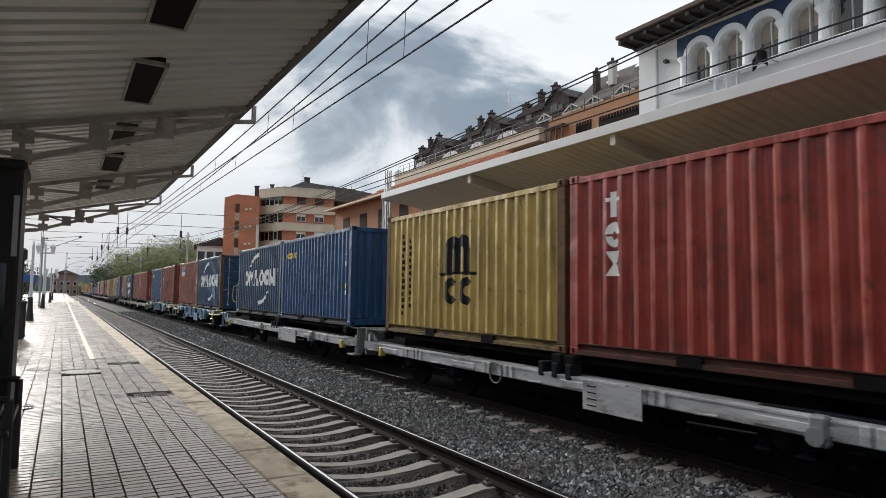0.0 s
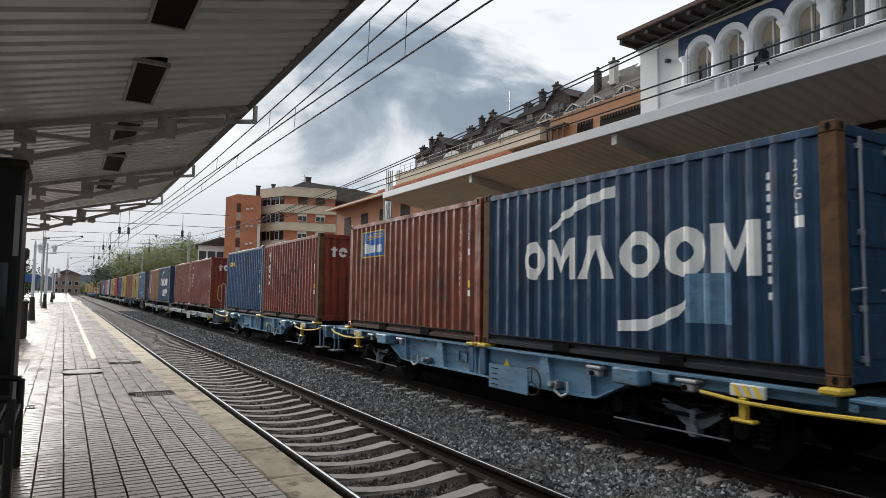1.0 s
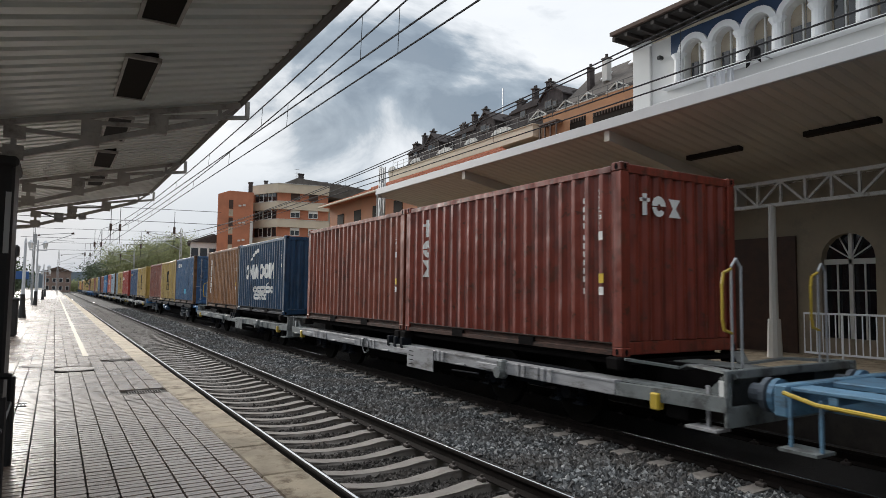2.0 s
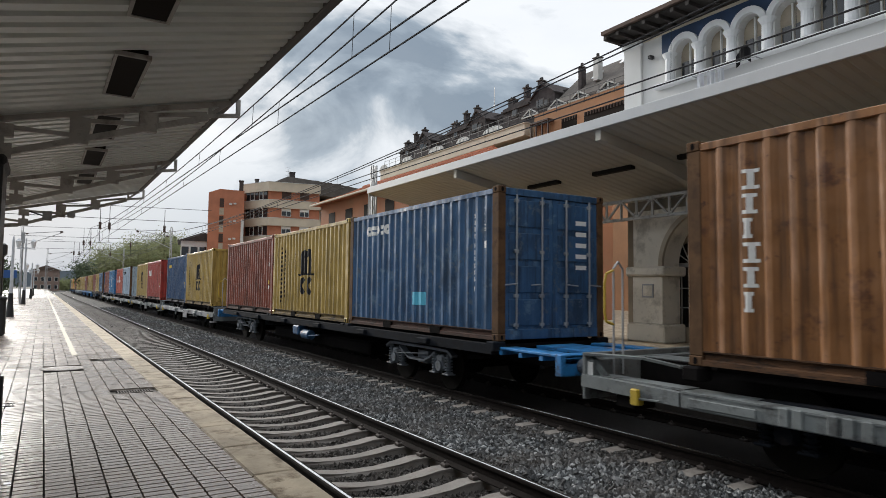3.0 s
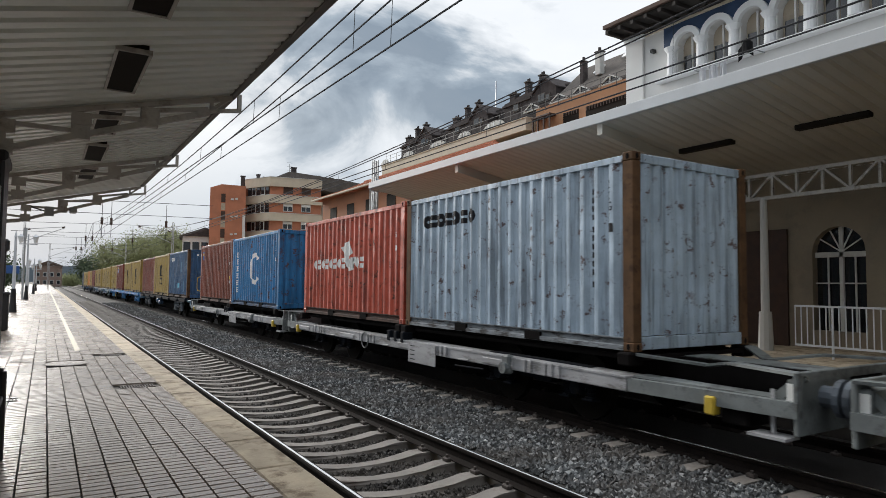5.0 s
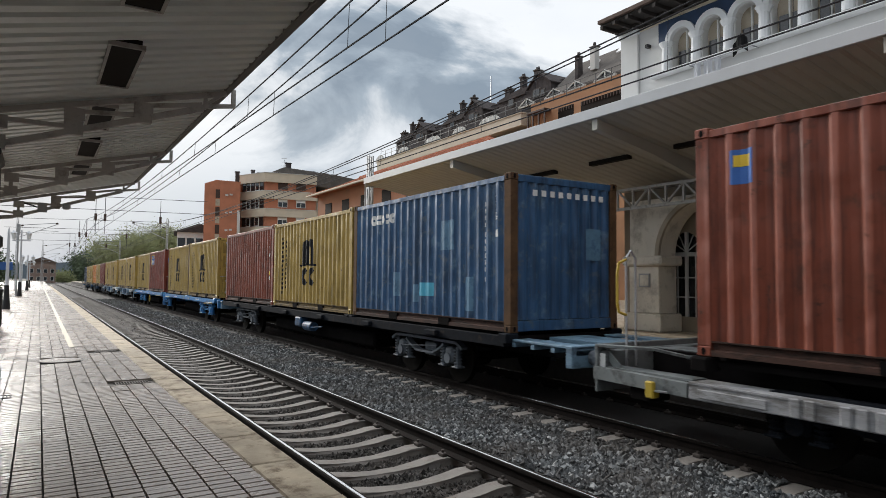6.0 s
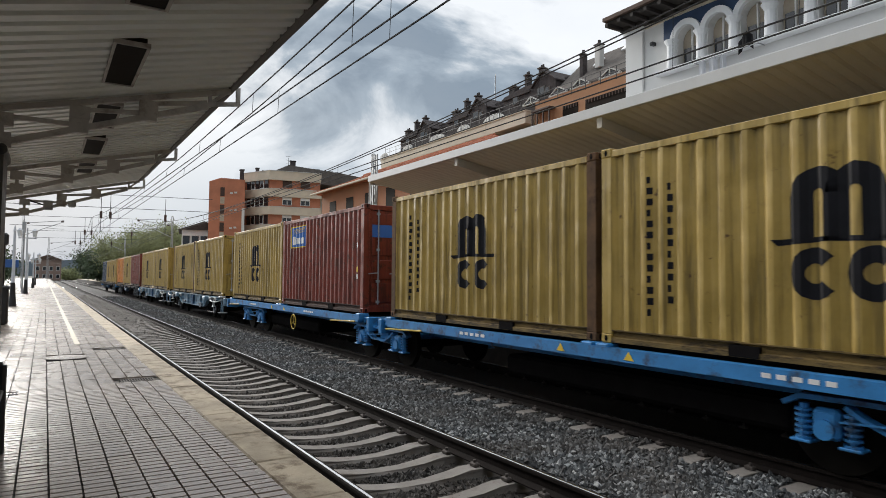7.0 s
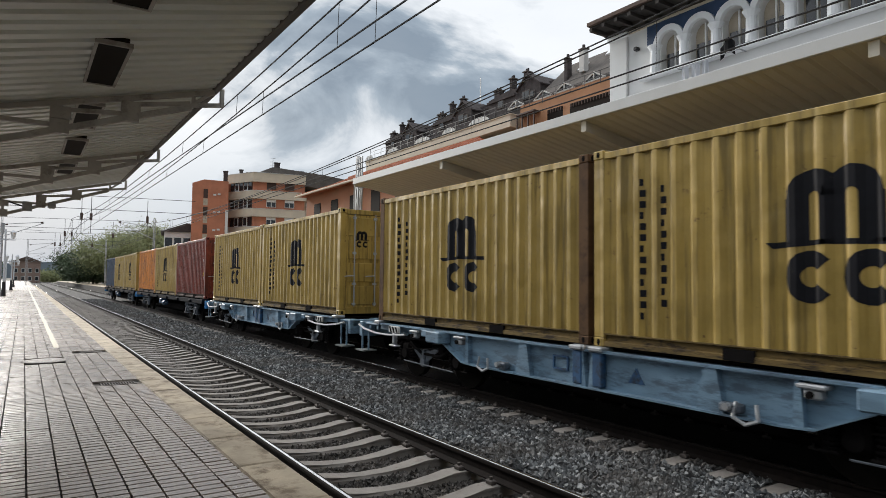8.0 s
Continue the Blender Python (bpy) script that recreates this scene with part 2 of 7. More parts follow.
tagged(link("ground", nbox(-600, 900, -300, 1800, -1.3, -0.62), M["earth"]), "dark earth reaching to the horizon", "ground", kind="structure")


def bed(name, x0, x1, z, material, label):
    bm = bmesh.new()
    prism(bm, [(x0, -0.61), (x1, -0.61), (x1, z), (x0, z)], "y", -40, FAR)
    return tagged(link(name, bm, material), label, "ballast", kind="structure")


bed("track_bed", 1.72, 6.66, -0.285, M["ballast"], "grey crushed stone ballast under and between the tracks")
bm = bmesh.new()
prism(bm, [(4.40, -0.286), (4.72, -0.222), (6.05, -0.222), (6.24, -0.19), (6.66, -0.182), (6.67, -0.286)], "y", -40, FAR)
tagged(link("ballast_shoulder", bm, M["ballast"]), "raised grey ballast between the two tracks", "ballast", kind="structure")
# Raised near-black bed: the train's shade is put into the ballast colour.
bed("track_bed_oily", 6.66, 9.3, -0.166, M["ballast_dark"], "ballast under the far track with the train's shade in its colour")


def stones(beds, ramp_stops, seed, label):
    rng = np.random.RandomState(seed)
    base_v = np.array([(1, 0, 0), (-1, 0, 0), (0, 1, 0), (0, -1, 0), (0, 0, 1), (0, 0, -0.6)], float)
    base_f = np.array([(0, 2, 4), (2, 1, 4), (1, 3, 4), (3, 0, 4), (2, 0, 5), (1, 2, 5), (3, 1, 5), (0, 3, 5)])
    xs, ys, zs, ss = [], [], [], []

    def strew(n, x0, x1, y0, y1, z, s):
        u = rng.rand(n) ** 1.5
        xs.append(x0 + (x1 - x0) * rng.rand(n))
        ys.append(y0 + (y1 - y0) * u)
        zs.append(z + rng.rand(n) * 0.03)
        ss.append(s * (0.6 + 0.8 * rng.rand(n)))
    for b in beds:
        strew(*b)
    x, y, z, s = (np.concatenate(k) for k in (xs, ys, zs, ss))
    # none lie on the sleeper ends of the far track
    near = np.abs(((y - 2.42 + 0.3) % 0.6) - 0.3) < 0.15
    keep = ~(near & (x > 6.24))
    x, y, z, s = x[keep], y[keep], z[keep], s[keep]
    n = len(x)
    ang = rng.rand(n) * 6.283
    ca, sa = np.cos(ang), np.sin(ang)
    v = base_v[None] * (0.65 + 0.7 * rng.rand(n, 6, 1)) * s[:, None, None] * (0.7 + 0.6 * rng.rand(n, 1, 3))
    til = (rng.rand(n) - 0.5) * 1.6
    ct, st = np.cos(til), np.sin(til)
    vx, vy, vz = v[..., 0], v[..., 1], v[..., 2]
    vx, vz = vx * ct[:, None] - vz * st[:, None], vx * st[:, None] + vz * ct[:, None]
    wx = vx * ca[:, None] - vy * sa[:, None] + x[:, None]
    wy = vx * sa[:, None] + vy * ca[:, None] + y[:, None]
    wz = vz + z[:, None]
    verts = np.stack([wx, wy, wz], -1).reshape(-1, 3)
    faces = (base_f[None] + 6 * np.arange(n)[:, None, None]).reshape(-1, 3)
    me = bpy.data.meshes.new("ballast_stones")
    me.from_pydata(verts.tolist(), [], faces.tolist())
    m = bpy.data.materials.new("stone")
    m.use_nodes = True
    t = m.node_tree
    g = t.nodes.new("ShaderNodeNewGeometry")
    nz = nd(t, "ShaderNodeTexNoise", Scale=0.9, Detail=4.0)
    tcn = t.nodes.new("ShaderNodeTexCoord")
    t.links.new(tcn.outputs["Object"], nz.inputs["Vector"])
    c = ramp(t, g.outputs["Random Per Island"], ramp_stops)
    c = mixc(t, ramp(t, nz.outputs[0], [(0.35, 0.0), (0.7, 0.7)]), c, (0.075, 0.062, 0.052))
    t.links.new(c, t.nodes["Principled BSDF"].inputs["Base Color"])
    t.nodes["Principled BSDF"].inputs["Roughness"].default_value = 0.85
    me.materials.append(m)
    return tagged(new("ballast_stones", me), label, "ballast", kind="stuff")


stones([(27000, 4.72, 6.42, 3.0, 22.0, -0.228, 0.031), (3500, 4.35, 4.75, 3.0, 22.0, -0.262, 0.030), (14000, 4.5, 6.45, 22.0, 70.0, -0.225, 0.055), (6500, 6.05, 6.68, 3.0, 24.0, -0.196, 0.026)],
       [(0.0, (0.012, 0.014, 0.016)), (0.5, (0.06, 0.066, 0.071)), (0.8, (0.155, 0.165, 0.17)), (1.0, (0.40, 0.41, 0.41))], 4, "loose grey crushed stones between the two tracks")
stones([(8000, 2.5, 4.1, 24.0, 70.0, -0.295, 0.04), (19000, 2.5, 4.1, 4.5, 24.0, -0.288, 0.025)],
       [(0.0, (0.009, 0.008, 0.007)), (0.5, (0.028, 0.025, 0.023)), (0.8, (0.062, 0.057, 0.053)), (1.0, (0.17, 0.16, 0.15))], 6, "dark soiled stones between the sleepers of the near track")


def rail_mesh(y0, y1):
    pr = [(-0.07, -0.17), (0.07, -0.17), (0.07, -0.155), (0.012, -0.125), (0.012, -0.045), (0.036, -0.035), (0.036, -0.006),
          (0.028, -0.0005), (-0.028, -0.0005), (-0.036, -0.006), (-0.036, -0.035), (-0.012, -0.045), (-0.012, -0.125), (-0.07, -0.155)]
    bm = bmesh.new()
    prism(bm, pr, "y", y0, y1)
    return bm


def rail_crown():
    bm = bmesh.new()
    prism(bm, [(-0.020, -0.004), (-0.014, 0.0), (0.0, 0.0015), (0.014, 0.0), (0.020, -0.004), (0.0, -0.006)], "y", -40, FAR)
    return bm


def track(name, cx, y_first, pitch, label, far_dark):
    t = thing(name, label, "railway track", kind="structure")
    for sgn in (-1, 1):
        x = cx + sgn * GAUGE / 2
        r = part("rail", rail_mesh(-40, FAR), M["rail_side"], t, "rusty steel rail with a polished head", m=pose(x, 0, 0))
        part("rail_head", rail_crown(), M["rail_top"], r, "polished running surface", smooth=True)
    # sleeper: raised rail seats, low narrow waist
    bm = bmesh.new()
    prof = [(-1.30, -0.02), (-1.27, 0.0), (-0.62, 0.0), (-0.40, -0.035), (-0.15, -0.055), (0.15, -0.055), (0.40, -0.035), (0.62, 0.0), (1.27, 0.0), (1.30, -0.02), (1.30, -0.2), (-1.30, -0.2)]
    prism(bm, prof, "y", -0.125, 0.125)
    for v in bm.verts:
        k = 0.8 if abs(v.co.x) < 0.3 else 1.0
        if v.co.z > -0.1:
            v.co.y *= k * 0.80
    first = part("sleeper", bm, M["concrete"], t, "grey concrete sleeper", m=pose(cx, y_first, -0.172))
    bm = bmesh.new()
    for sgn in (-1, 1):
        for d in (-0.115, 0.115):
            x = sgn * GAUGE / 2 + d
            box(bm, x - 0.035, x + 0.035, -0.055, 0.055, 0.0, 0.045, bev=0.01)
            tube(bm, (x, 0, 0.04), (x, 0, 0.075), 0.018, seg=6)
    cl = part("rail_fastening", bm, M["clip"], first, "dark steel rail clips")
    for i in range(1, 150 if not far_dark else 106):
        s = first.copy()
        scene.collection.objects.link(s)
        s.matrix_basis = pose(cx, y_first + i * pitch, -0.172 + 0.004 * math.sin(i * 2.3))
        if 18 < i < 65:
            c = cl.copy()
            scene.collection.objects.link(c)
            c.parent = s
    return t


track("track_near", C1, 4.68 - 20 * 0.5733, 0.5733, "railway track on concrete sleepers beside the platform", False)
track("track_far", C2, 2.42 - 16 * 0.6, 0.6, "railway track on concrete sleepers under the freight train", True)


# near platform
def platform(name, x0, x1, z, y0, y1, label):
    bm = bmesh.new()
    prism(bm, [(x0, -0.61), (x1, -0.61), (x1, z), (x0, z)], "y", y0, y1)
    return tagged(link(name, bm, M["joint"]), label, "platform", kind="structure")


plat = platform("platform_near", -9.0, EDGE_X - 0.012, PLAT_Z - 0.03, -30, FAR * 0.8, "station platform paved with worn grooved tiles and a stone edge")
KERB0 = 1.25
bm = bmesh.new()
box(bm, KERB0 + 0.006, EDGE_X, 0.004, 0.846, PLAT_Z - 0.14, PLAT_Z, bev=0.012)
k0 = part("edge_stone", bm, M["kerb"], plat, "worn sandy edge stone", m=pose(0, 4.41, 0))
for i in range(-24, 130):
    if i:
        k = k0.copy()
        scene.collection.objects.link(k)
        k.matrix_basis = pose(0, 4.41 + i * 0.853, 0.002 * math.sin(i * 1.7))
# paving: strips along the platform, tiles with cross grooves
PW, PL = 0.17, 0.425


def paver_mesh(ribs):
    bm = bmesh.new()
    n = ribs
    for j in range(n):
        a, b = PL * j / n, PL * (j + 1) / n - 0.018
        top = [bm.verts.new(p) for p in ((0.006, a, 0), (PW - 0.006, a, 0), (PW - 0.006, b, 0), (0.006, b, 0))]
        low = [bm.verts.new(p) for p in ((0.0045, a - 0.003, -0.022), (PW - 0.0045, a - 0.003, -0.022), (PW - 0.0045, b + 0.003, -0.022), (0.0045, b + 0.003, -0.022))]
        bm.faces.new(top)
        for i in range(4):
            bm.faces.new((low[i], low[(i + 1) % 4], top[(i + 1) % 4], top[i]))
    me = bpy.data.meshes.new("paving_tile")
    bm.to_mesh(me)
    bm.free()
    me.materials.append(M["paver"])
    return me


def hole(x, y):
    return (0.78 < x + PW / 2 < 1.19 and (8.42 < y + PL / 2 < 8.72 or 12.3 < y + PL / 2 < 12.6)) or (math.hypot(x + PW / 2 - 0.32, y + PL / 2 - 11.42) < 0.3)


pm = paver_mesh(5)
rng = random.Random(8)
rest_v, rest_f = [], []
pv = np.array([v.co[:] for v in pm.vertices])
pf = [tuple(p.vertices) for p in pm.polygons]
count = 0
for col in range(60):
    x = KERB0 - PW * (col + 1)
    if x < -8.9:
        break
    ymax = 75 if x > -2.5 else 20
    for row in range(int((ymax + 6) / PL)):
        y = -6 + row * PL
        if hole(x, y):
            continue
        dz = rng.uniform(-0.0025, 0.0025)
        if count < 300 and x > -0.2 and 4.2 < y < 19.2:
            o = new("paving_tile", pm)
            o.parent = plat
            o.matrix_basis = pose(x, y, PLAT_Z + dz)
            count += 1
        else:
            base = len(rest_v)
            rest_v.extend((pv + np.array([x, y, PLAT_Z + dz])).tolist())
            rest_f.extend(tuple(base + i for i in f) for f in pf)
me = bpy.data.meshes.new("paving")
me.from_pydata(rest_v, [], rest_f)
me.materials.append(M["paver"])
o = new("paving", me)
o.parent = plat
tagged(o, "grooved paving tiles", kind="stuff")
bm = nbox(-9, KERB0, 75.2, FAR * 0.8, PLAT_Z - 0.02, PLAT_Z)
part("far_paving", bm, M["paver"], plat)
part("safety_line", nbox(0.50, 0.585, 13.4, FAR * 0.8, PLAT_Z - 0.004, PLAT_Z + 0.0055), M["line_paint"], plat, "faded cream safety line")


def drain(x0, x1, y0, y1, n):
    t = thing("drain_grate", "dark iron slotted drain grate set in the paving", "drain", group="drain grates")
    part("pan", nbox(x0, x1, y0, y1, PLAT_Z - 0.025, PLAT_Z - 0.015), M["black_iron"], t)
    for a in (y0, y1 - 0.02):
        part("frame_bar", nbox(x0, x1, a, a + 0.02, PLAT_Z - 0.015, PLAT_Z + 0.006), M["grate"], t)
    for i in range(n):
        x = x0 + (x1 - x0) * (i + 0.5) / n
        part("bar", nbox(x - 0.006, x + 0.006, y0 + 0.02, y1 - 0.02, PLAT_Z - 0.015, PLAT_Z + 0.005), M["grate"], t)


drain(0.80, 1.18, 8.45, 8.68, 13)
drain(0.85, 1.17, 12.33, 12.55, 11)
drain(-0.42, -0.20, 8.1, 8.3, 7)
drain(-0.42, -0.20, 11.9, 12.1, 7)
bm = bmesh.new()
bmesh.ops.create_cone(bm, cap_ends=True, segments=40, radius1=0.31, radius2=0.31, depth=0.03)
mh = tagged(link("manhole_cover", bm, M["grate"], m=pose(0.32, 11.42, PLAT_Z - 0.012)), "round manhole cover filled with paving stone", "manhole")
bm = bmesh.new()
bmesh.ops.create_cone(bm, cap_ends=True, segments=40, radius1=0.275, radius2=0.275, depth=0.03)
part("infill", bm, M["paver"], mh, "stone infill", m=pose(0, 0, 0.003))

# opposite platform
plat2 = platform("platform_far", C2 + 1.72, 40.0, PLAT_Z - 0.03, -30, 250, "opposite station platform with pale paving")
part("paving_slab", nbox(C2 + 1.72, 40.0, -30, 250, PLAT_Z - 0.029, PLAT_Z), M["kerb"], plat2)

# ---- near canopy ----
CX0, CX1, CY1 = -6.2, 1.47, 12.86      # butterfly roof: low in the middle column line
SL = 0.24


def roof_z(x):
    return 3.66 - SL * min(1.5 - x, x + 6.2)


def canopy_near():
    t = thing("platform_canopy", "steel platform canopy with ribbed metal ceiling and open trusses", "canopy", kind="structure")
    y0, y1 = -16.0, CY1
    xm = (CX0 + CX1) / 2
    for nm, xa, xb in (("roof_sheet", xm, CX1 - 0.04), ("roof_sheet", CX0, xm)):
        bm = bmesh.new()
        n = int((y1 - y0) / 0.17) * 4
        va = []
        for i in range(n + 1):
            y = y0 + (y1 - y0) * (i // 4 + (0.0, 0.06, 0.38, 0.44)[i % 4]) / (n // 4)
            d = (0.0, 0.045, 0.045, 0.0)[i % 4]
            va.append([bm.verts.new((x, y, roof_z(x) + d)) for x in (xa, xb)])
        for a, b in zip(va, va[1:]):
            bm.faces.new((a[0], b[0], b[1], a[1]))
        part(nm, bm, M["soffit"], t, "ribbed grey metal ceiling sheet")
        bm = bmesh.new()
        vs = [bm.verts.new((x, y, roof_z(x) + 0.16)) for x, y in ((xa, y0), (xb, y0), (xb, y1), (xa, y1))]
        bm.faces.new(vs)
        vs2 = [bm.verts.new((x, y, roof_z(x) + 0.05)) for x, y in ((xa, y0), (xb, y0), (xb, y1), (xa, y1))]
        bm.faces.new(vs2[::-1])
        part("roof_top", bm, M["galv"], t)
    part("fascia", nbox(CX1 - 0.06, CX1, y0, y1, 3.622, 3.75, bev=0.008), M["fascia_dark"], t, "dark edge gutter")
    for i in range(7):
        y = 12.79 - 3.36 * i
        bm = bmesh.new()
        xs = [1.48, 1.23, 0.72, 0.20, -0.33, -0.86, -1.4, xm]

        def lowz(x):
            return 3.44 - 0.335 * (1.23 - x) if x > -0.4 else 2.89 - 0.125 * (-0.4 - x)
        beam(bm, (1.42, y, roof_z(1.42) - 0.035), (xm, y, roof_z(xm) - 0.035), 0.045, 0.045)
        beam(bm, (1.22, y, lowz(1.23)), (-0.4, y, lowz(-0.4)), 0.05, 0.05)
        beam(bm, (-0.4, y, lowz(-0.4)), (xm, y, lowz(xm)), 0.06, 0.06)
        # hanging end frame at the roof's edge
        beam(bm, (1.49, y, 3.50), (1.49, y, 3.648), 0.035, 0.04)
        beam(bm, (1.505, y, 3.50), (1.22, y, 3.455), 0.035, 0.035)
        beam(bm, (1.22, y, 3.455), (1.40, y, 3.60), 0.03, 0.03)
        beam(bm, (1.24, y, 3.44), (1.24, y, roof_z(1.24) - 0.06), 0.03, 0.03)
        for a, b in zip(xs[1:], xs[2:]):
            if a < 1:
                beam(bm, (a, y, lowz(a)), (a, y, roof_z(a) - 0.06), 0.04, 0.04)
            beam(bm, (a - 0.02, y, lowz(a) + 0.03), (b, y, roof_z(b) - 0.09), 0.035, 0.035)
            box(bm, b - 0.07, b + 0.08, y - 0.03, y + 0.03, roof_z(b) - 0.17, roof_z(b) - 0.065)
            if a < 1:
                box(bm, a - 0.07, a + 0.07, y - 0.031, y + 0.031, lowz(a) - 0.035, lowz(a) + 0.08)
        part("truss", bm, M["truss"], t, "grey welded steel roof truss")
    for i in range(8):
        y = 10.62 - i * 1.70
        bm = bmesh.new()
        box(bm, 0.345, 0.525, y - 0.98, y, roof_z(0.345) - 0.010, roof_z(0.43) + 0.03)
        f = part("light_fitting", bm, M["fitting"], t, "unlit recessed ceiling light", m=None)
        bm = bmesh.new()
        zz = roof_z(0.345) - 0.016
        for a in ((0.325, 0.345, y - 1.0, y + 0.02), (0.525, 0.545, y - 1.0, y + 0.02), (0.345, 0.525, y, y + 0.02), (0.345, 0.525, y - 1.0, y - 0.98)):
            box(bm, a[0], a[1], a[2], a[3], zz, zz + 0.03)
        part("rim", bm, M["truss"], f)
    part("junction_box", nbox(-0.06, 0.08, 12.66, 12.74, 2.98, 3.14, bev=0.01), M["galv"], t)
    part("camera_housing", nbox(0.3, 0.42, 12.62, 12.78, 3.05, 3.14, bev=0.02), M["galv"], t)
    part("conduit", ntube((-0.25, 12.7, 3.12), (-0.02, 12.7, 3.05), 0.012, seg=6), M["black_iron"], t)


canopy_near()


def column(y):
    t = thing("canopy_column", "dark painted iron canopy column on the platform", "column", m=pose(-1.02, y, PLAT_Z), group="canopy columns", kind="structure")
    part("shaft", nbox(-0.16, 0.16, -0.16, 0.16, 0.0, 2.25, bev=0.03), M["black_iron"], t)
    part("base", nbox(-0.26, 0.26, -0.26, 0.26, 0.0, 0.95, bev=0.05), M["black_iron"], t)
    part("capital", nbox(-0.22, 0.22, -0.22, 0.22, 2.0, 2.3, bev=0.04), M["black_iron"], t)
    part("collar", nbox(-0.285, 0.285, -0.285, 0.285, 0.88, 0.98, bev=0.03), M["black_iron"], t)


for i in (0, 1, 2, -1):
    column(6.05 + 3.36 * 2 * i)


def bench(x, y):
    t = thing("platform_bench", "black iron platform bench beside the column", "bench", m=pose(x, y, PLAT_Z))
    for d in (-0.5, 0.5):
        bm = bmesh.new()
        tube(bm, (-0.2, d, 0), (-0.2, d, 0.42), 0.025)
        tube(bm, (0.2, d, 0), (0.2, d, 0.62), 0.025)
        tube(bm, (0.2, d, 0.62), (-0.22, d, 0.66), 0.022)
        tube(bm, (-0.2, d, 0.42), (-0.3, d, 0.85), 0.022)
        part("side_frame", bm, M["black_iron"], t)
    for i in range(5):
        part("slat", nbox(-0.2 + i * 0.085, -0.13 + i * 0.085, -0.6, 0.6, 0.42, 0.45, bev=0.008), M["black_iron"], t)
    for i in range(4):
        part("slat", nbox(-0.235 - i * 0.022, -0.21 - i * 0.022, -0.6, 0.6, 0.5 + i * 0.09, 0.57 + i * 0.09, bev=0.006), M["black_iron"], t)


bench(-0.43, 5.0)


def kiosk(x, y):
    t = thing("notice_cabinet", "tall black notice cabinet standing under the canopy", "cabinet", m=pose(x, y, PLAT_Z))
    part("body", nbox(-0.33, 0.0, -0.3, 0.3, 0.08, 2.16, bev=0.02), M["black_iron"], t)
    part("plinth", nbox(-0.35, 0.02, -0.32, 0.32, 0.0, 0.1, bev=0.01), M["black_iron"], t)
    part("cap", nbox(-0.35, 0.02, -0.32, 0.32, 2.14, 2.22, bev=0.02), M["black_iron"], t)
    part("edge_strip", nbox(-0.05, -0.015, -0.318, -0.301, 1.5, 1.95), M["fascia_white"], t, "pale edge strip")
    part("glass_panel", nbox(-0.28, -0.07, -0.312, -0.301, 0.9, 1.45), M["glass"], t)


kiosk(-0.285, 5.95)


def lamp_post(x, y, h, lantern, side):
    t = thing("street_lamp", "white platform lamp post with a black cast iron base", "lamp", m=pose(x, y, PLAT_Z), group="platform lamps")
    bm = bmesh.new()
    bmesh.ops.create_cone(bm, cap_ends=True, segments=12, radius1=0.15, radius2=0.10, depth=0.5, matrix=pose(0, 0, 0.25))
    bmesh.ops.create_cone(bm, cap_ends=True, segments=12, radius1=0.10, radius2=0.085, depth=0.45, matrix=pose(0, 0, 0.72))
    part("base", bm, M["black_iron"], t, "black cast iron base")
    part("pole", ntube((0, 0, 0.9), (0, 0, h), 0.065, 0.045), M["white_post"], t, "white pole")
    if lantern:
        part("arm", nbox(-0.5, 0.55, -0.03, 0.03, h - 0.72, h - 0.66), M["white_post"], t)
        for s in (-0.42, 0.42):
            ln = part("lantern", ntube((s, 0, h - 0.6), (s, 0, h - 0.2), 0.11, 0.19, seg=6), M["lantern_glass"], t, "frosted lantern")
            part("lantern_cap", ntube((s, 0, h - 0.2), (s, 0, h - 0.02), 0.21, 0.03, seg=6), M["white_post"], ln)
    else:
        part("finial", ntube((0, 0, h), (0, 0, h + 0.25), 0.06, 0.01), M["white_post"], t)


lamp_post(-1.07, 30.8, 3.0, False, 1)
lamp_post(-1.07, 51.0, 4.4, True, 1)
lamp_post(-0.95, 73.0, 3.4, True, 1)
lamp_post(-1.0, 95.0, 3.4, True, 1)


def platform_sign(x, y):
    t = thing("platform_sign", "blue station name board on white posts", "sign", m=pose(x, y, PLAT_Z))
    for d in (-1.1, 1.1):
        part("post", ntube((d, 0, 0), (d, 0, 2.6), 0.04), M["white_post"], t)
    part("board", nbox(-0.5, 0.5, -0.03, 0.03, 1.8, 2.4, bev=0.01), M["blue_sign"], t, "blue board")


platform_sign(-2.2, 58.0)


def signal_mast(x, y, h):
    t = thing("speaker_post", "slim grey post with a dark loudspeaker box", "post", m=pose(x, y, PLAT_Z))
    part("pole", ntube((0, 0, 0), (0, 0, h), 0.06), M["galv"], t)
    part("box", nbox(-0.12, 0.12, -0.1, 0.1, h - 0.75, h), M["galv"], t)


signal_mast(-1.3, 52.5, 4.9)



# ---- opposite canopy and station building ----
LIFT = 0.08


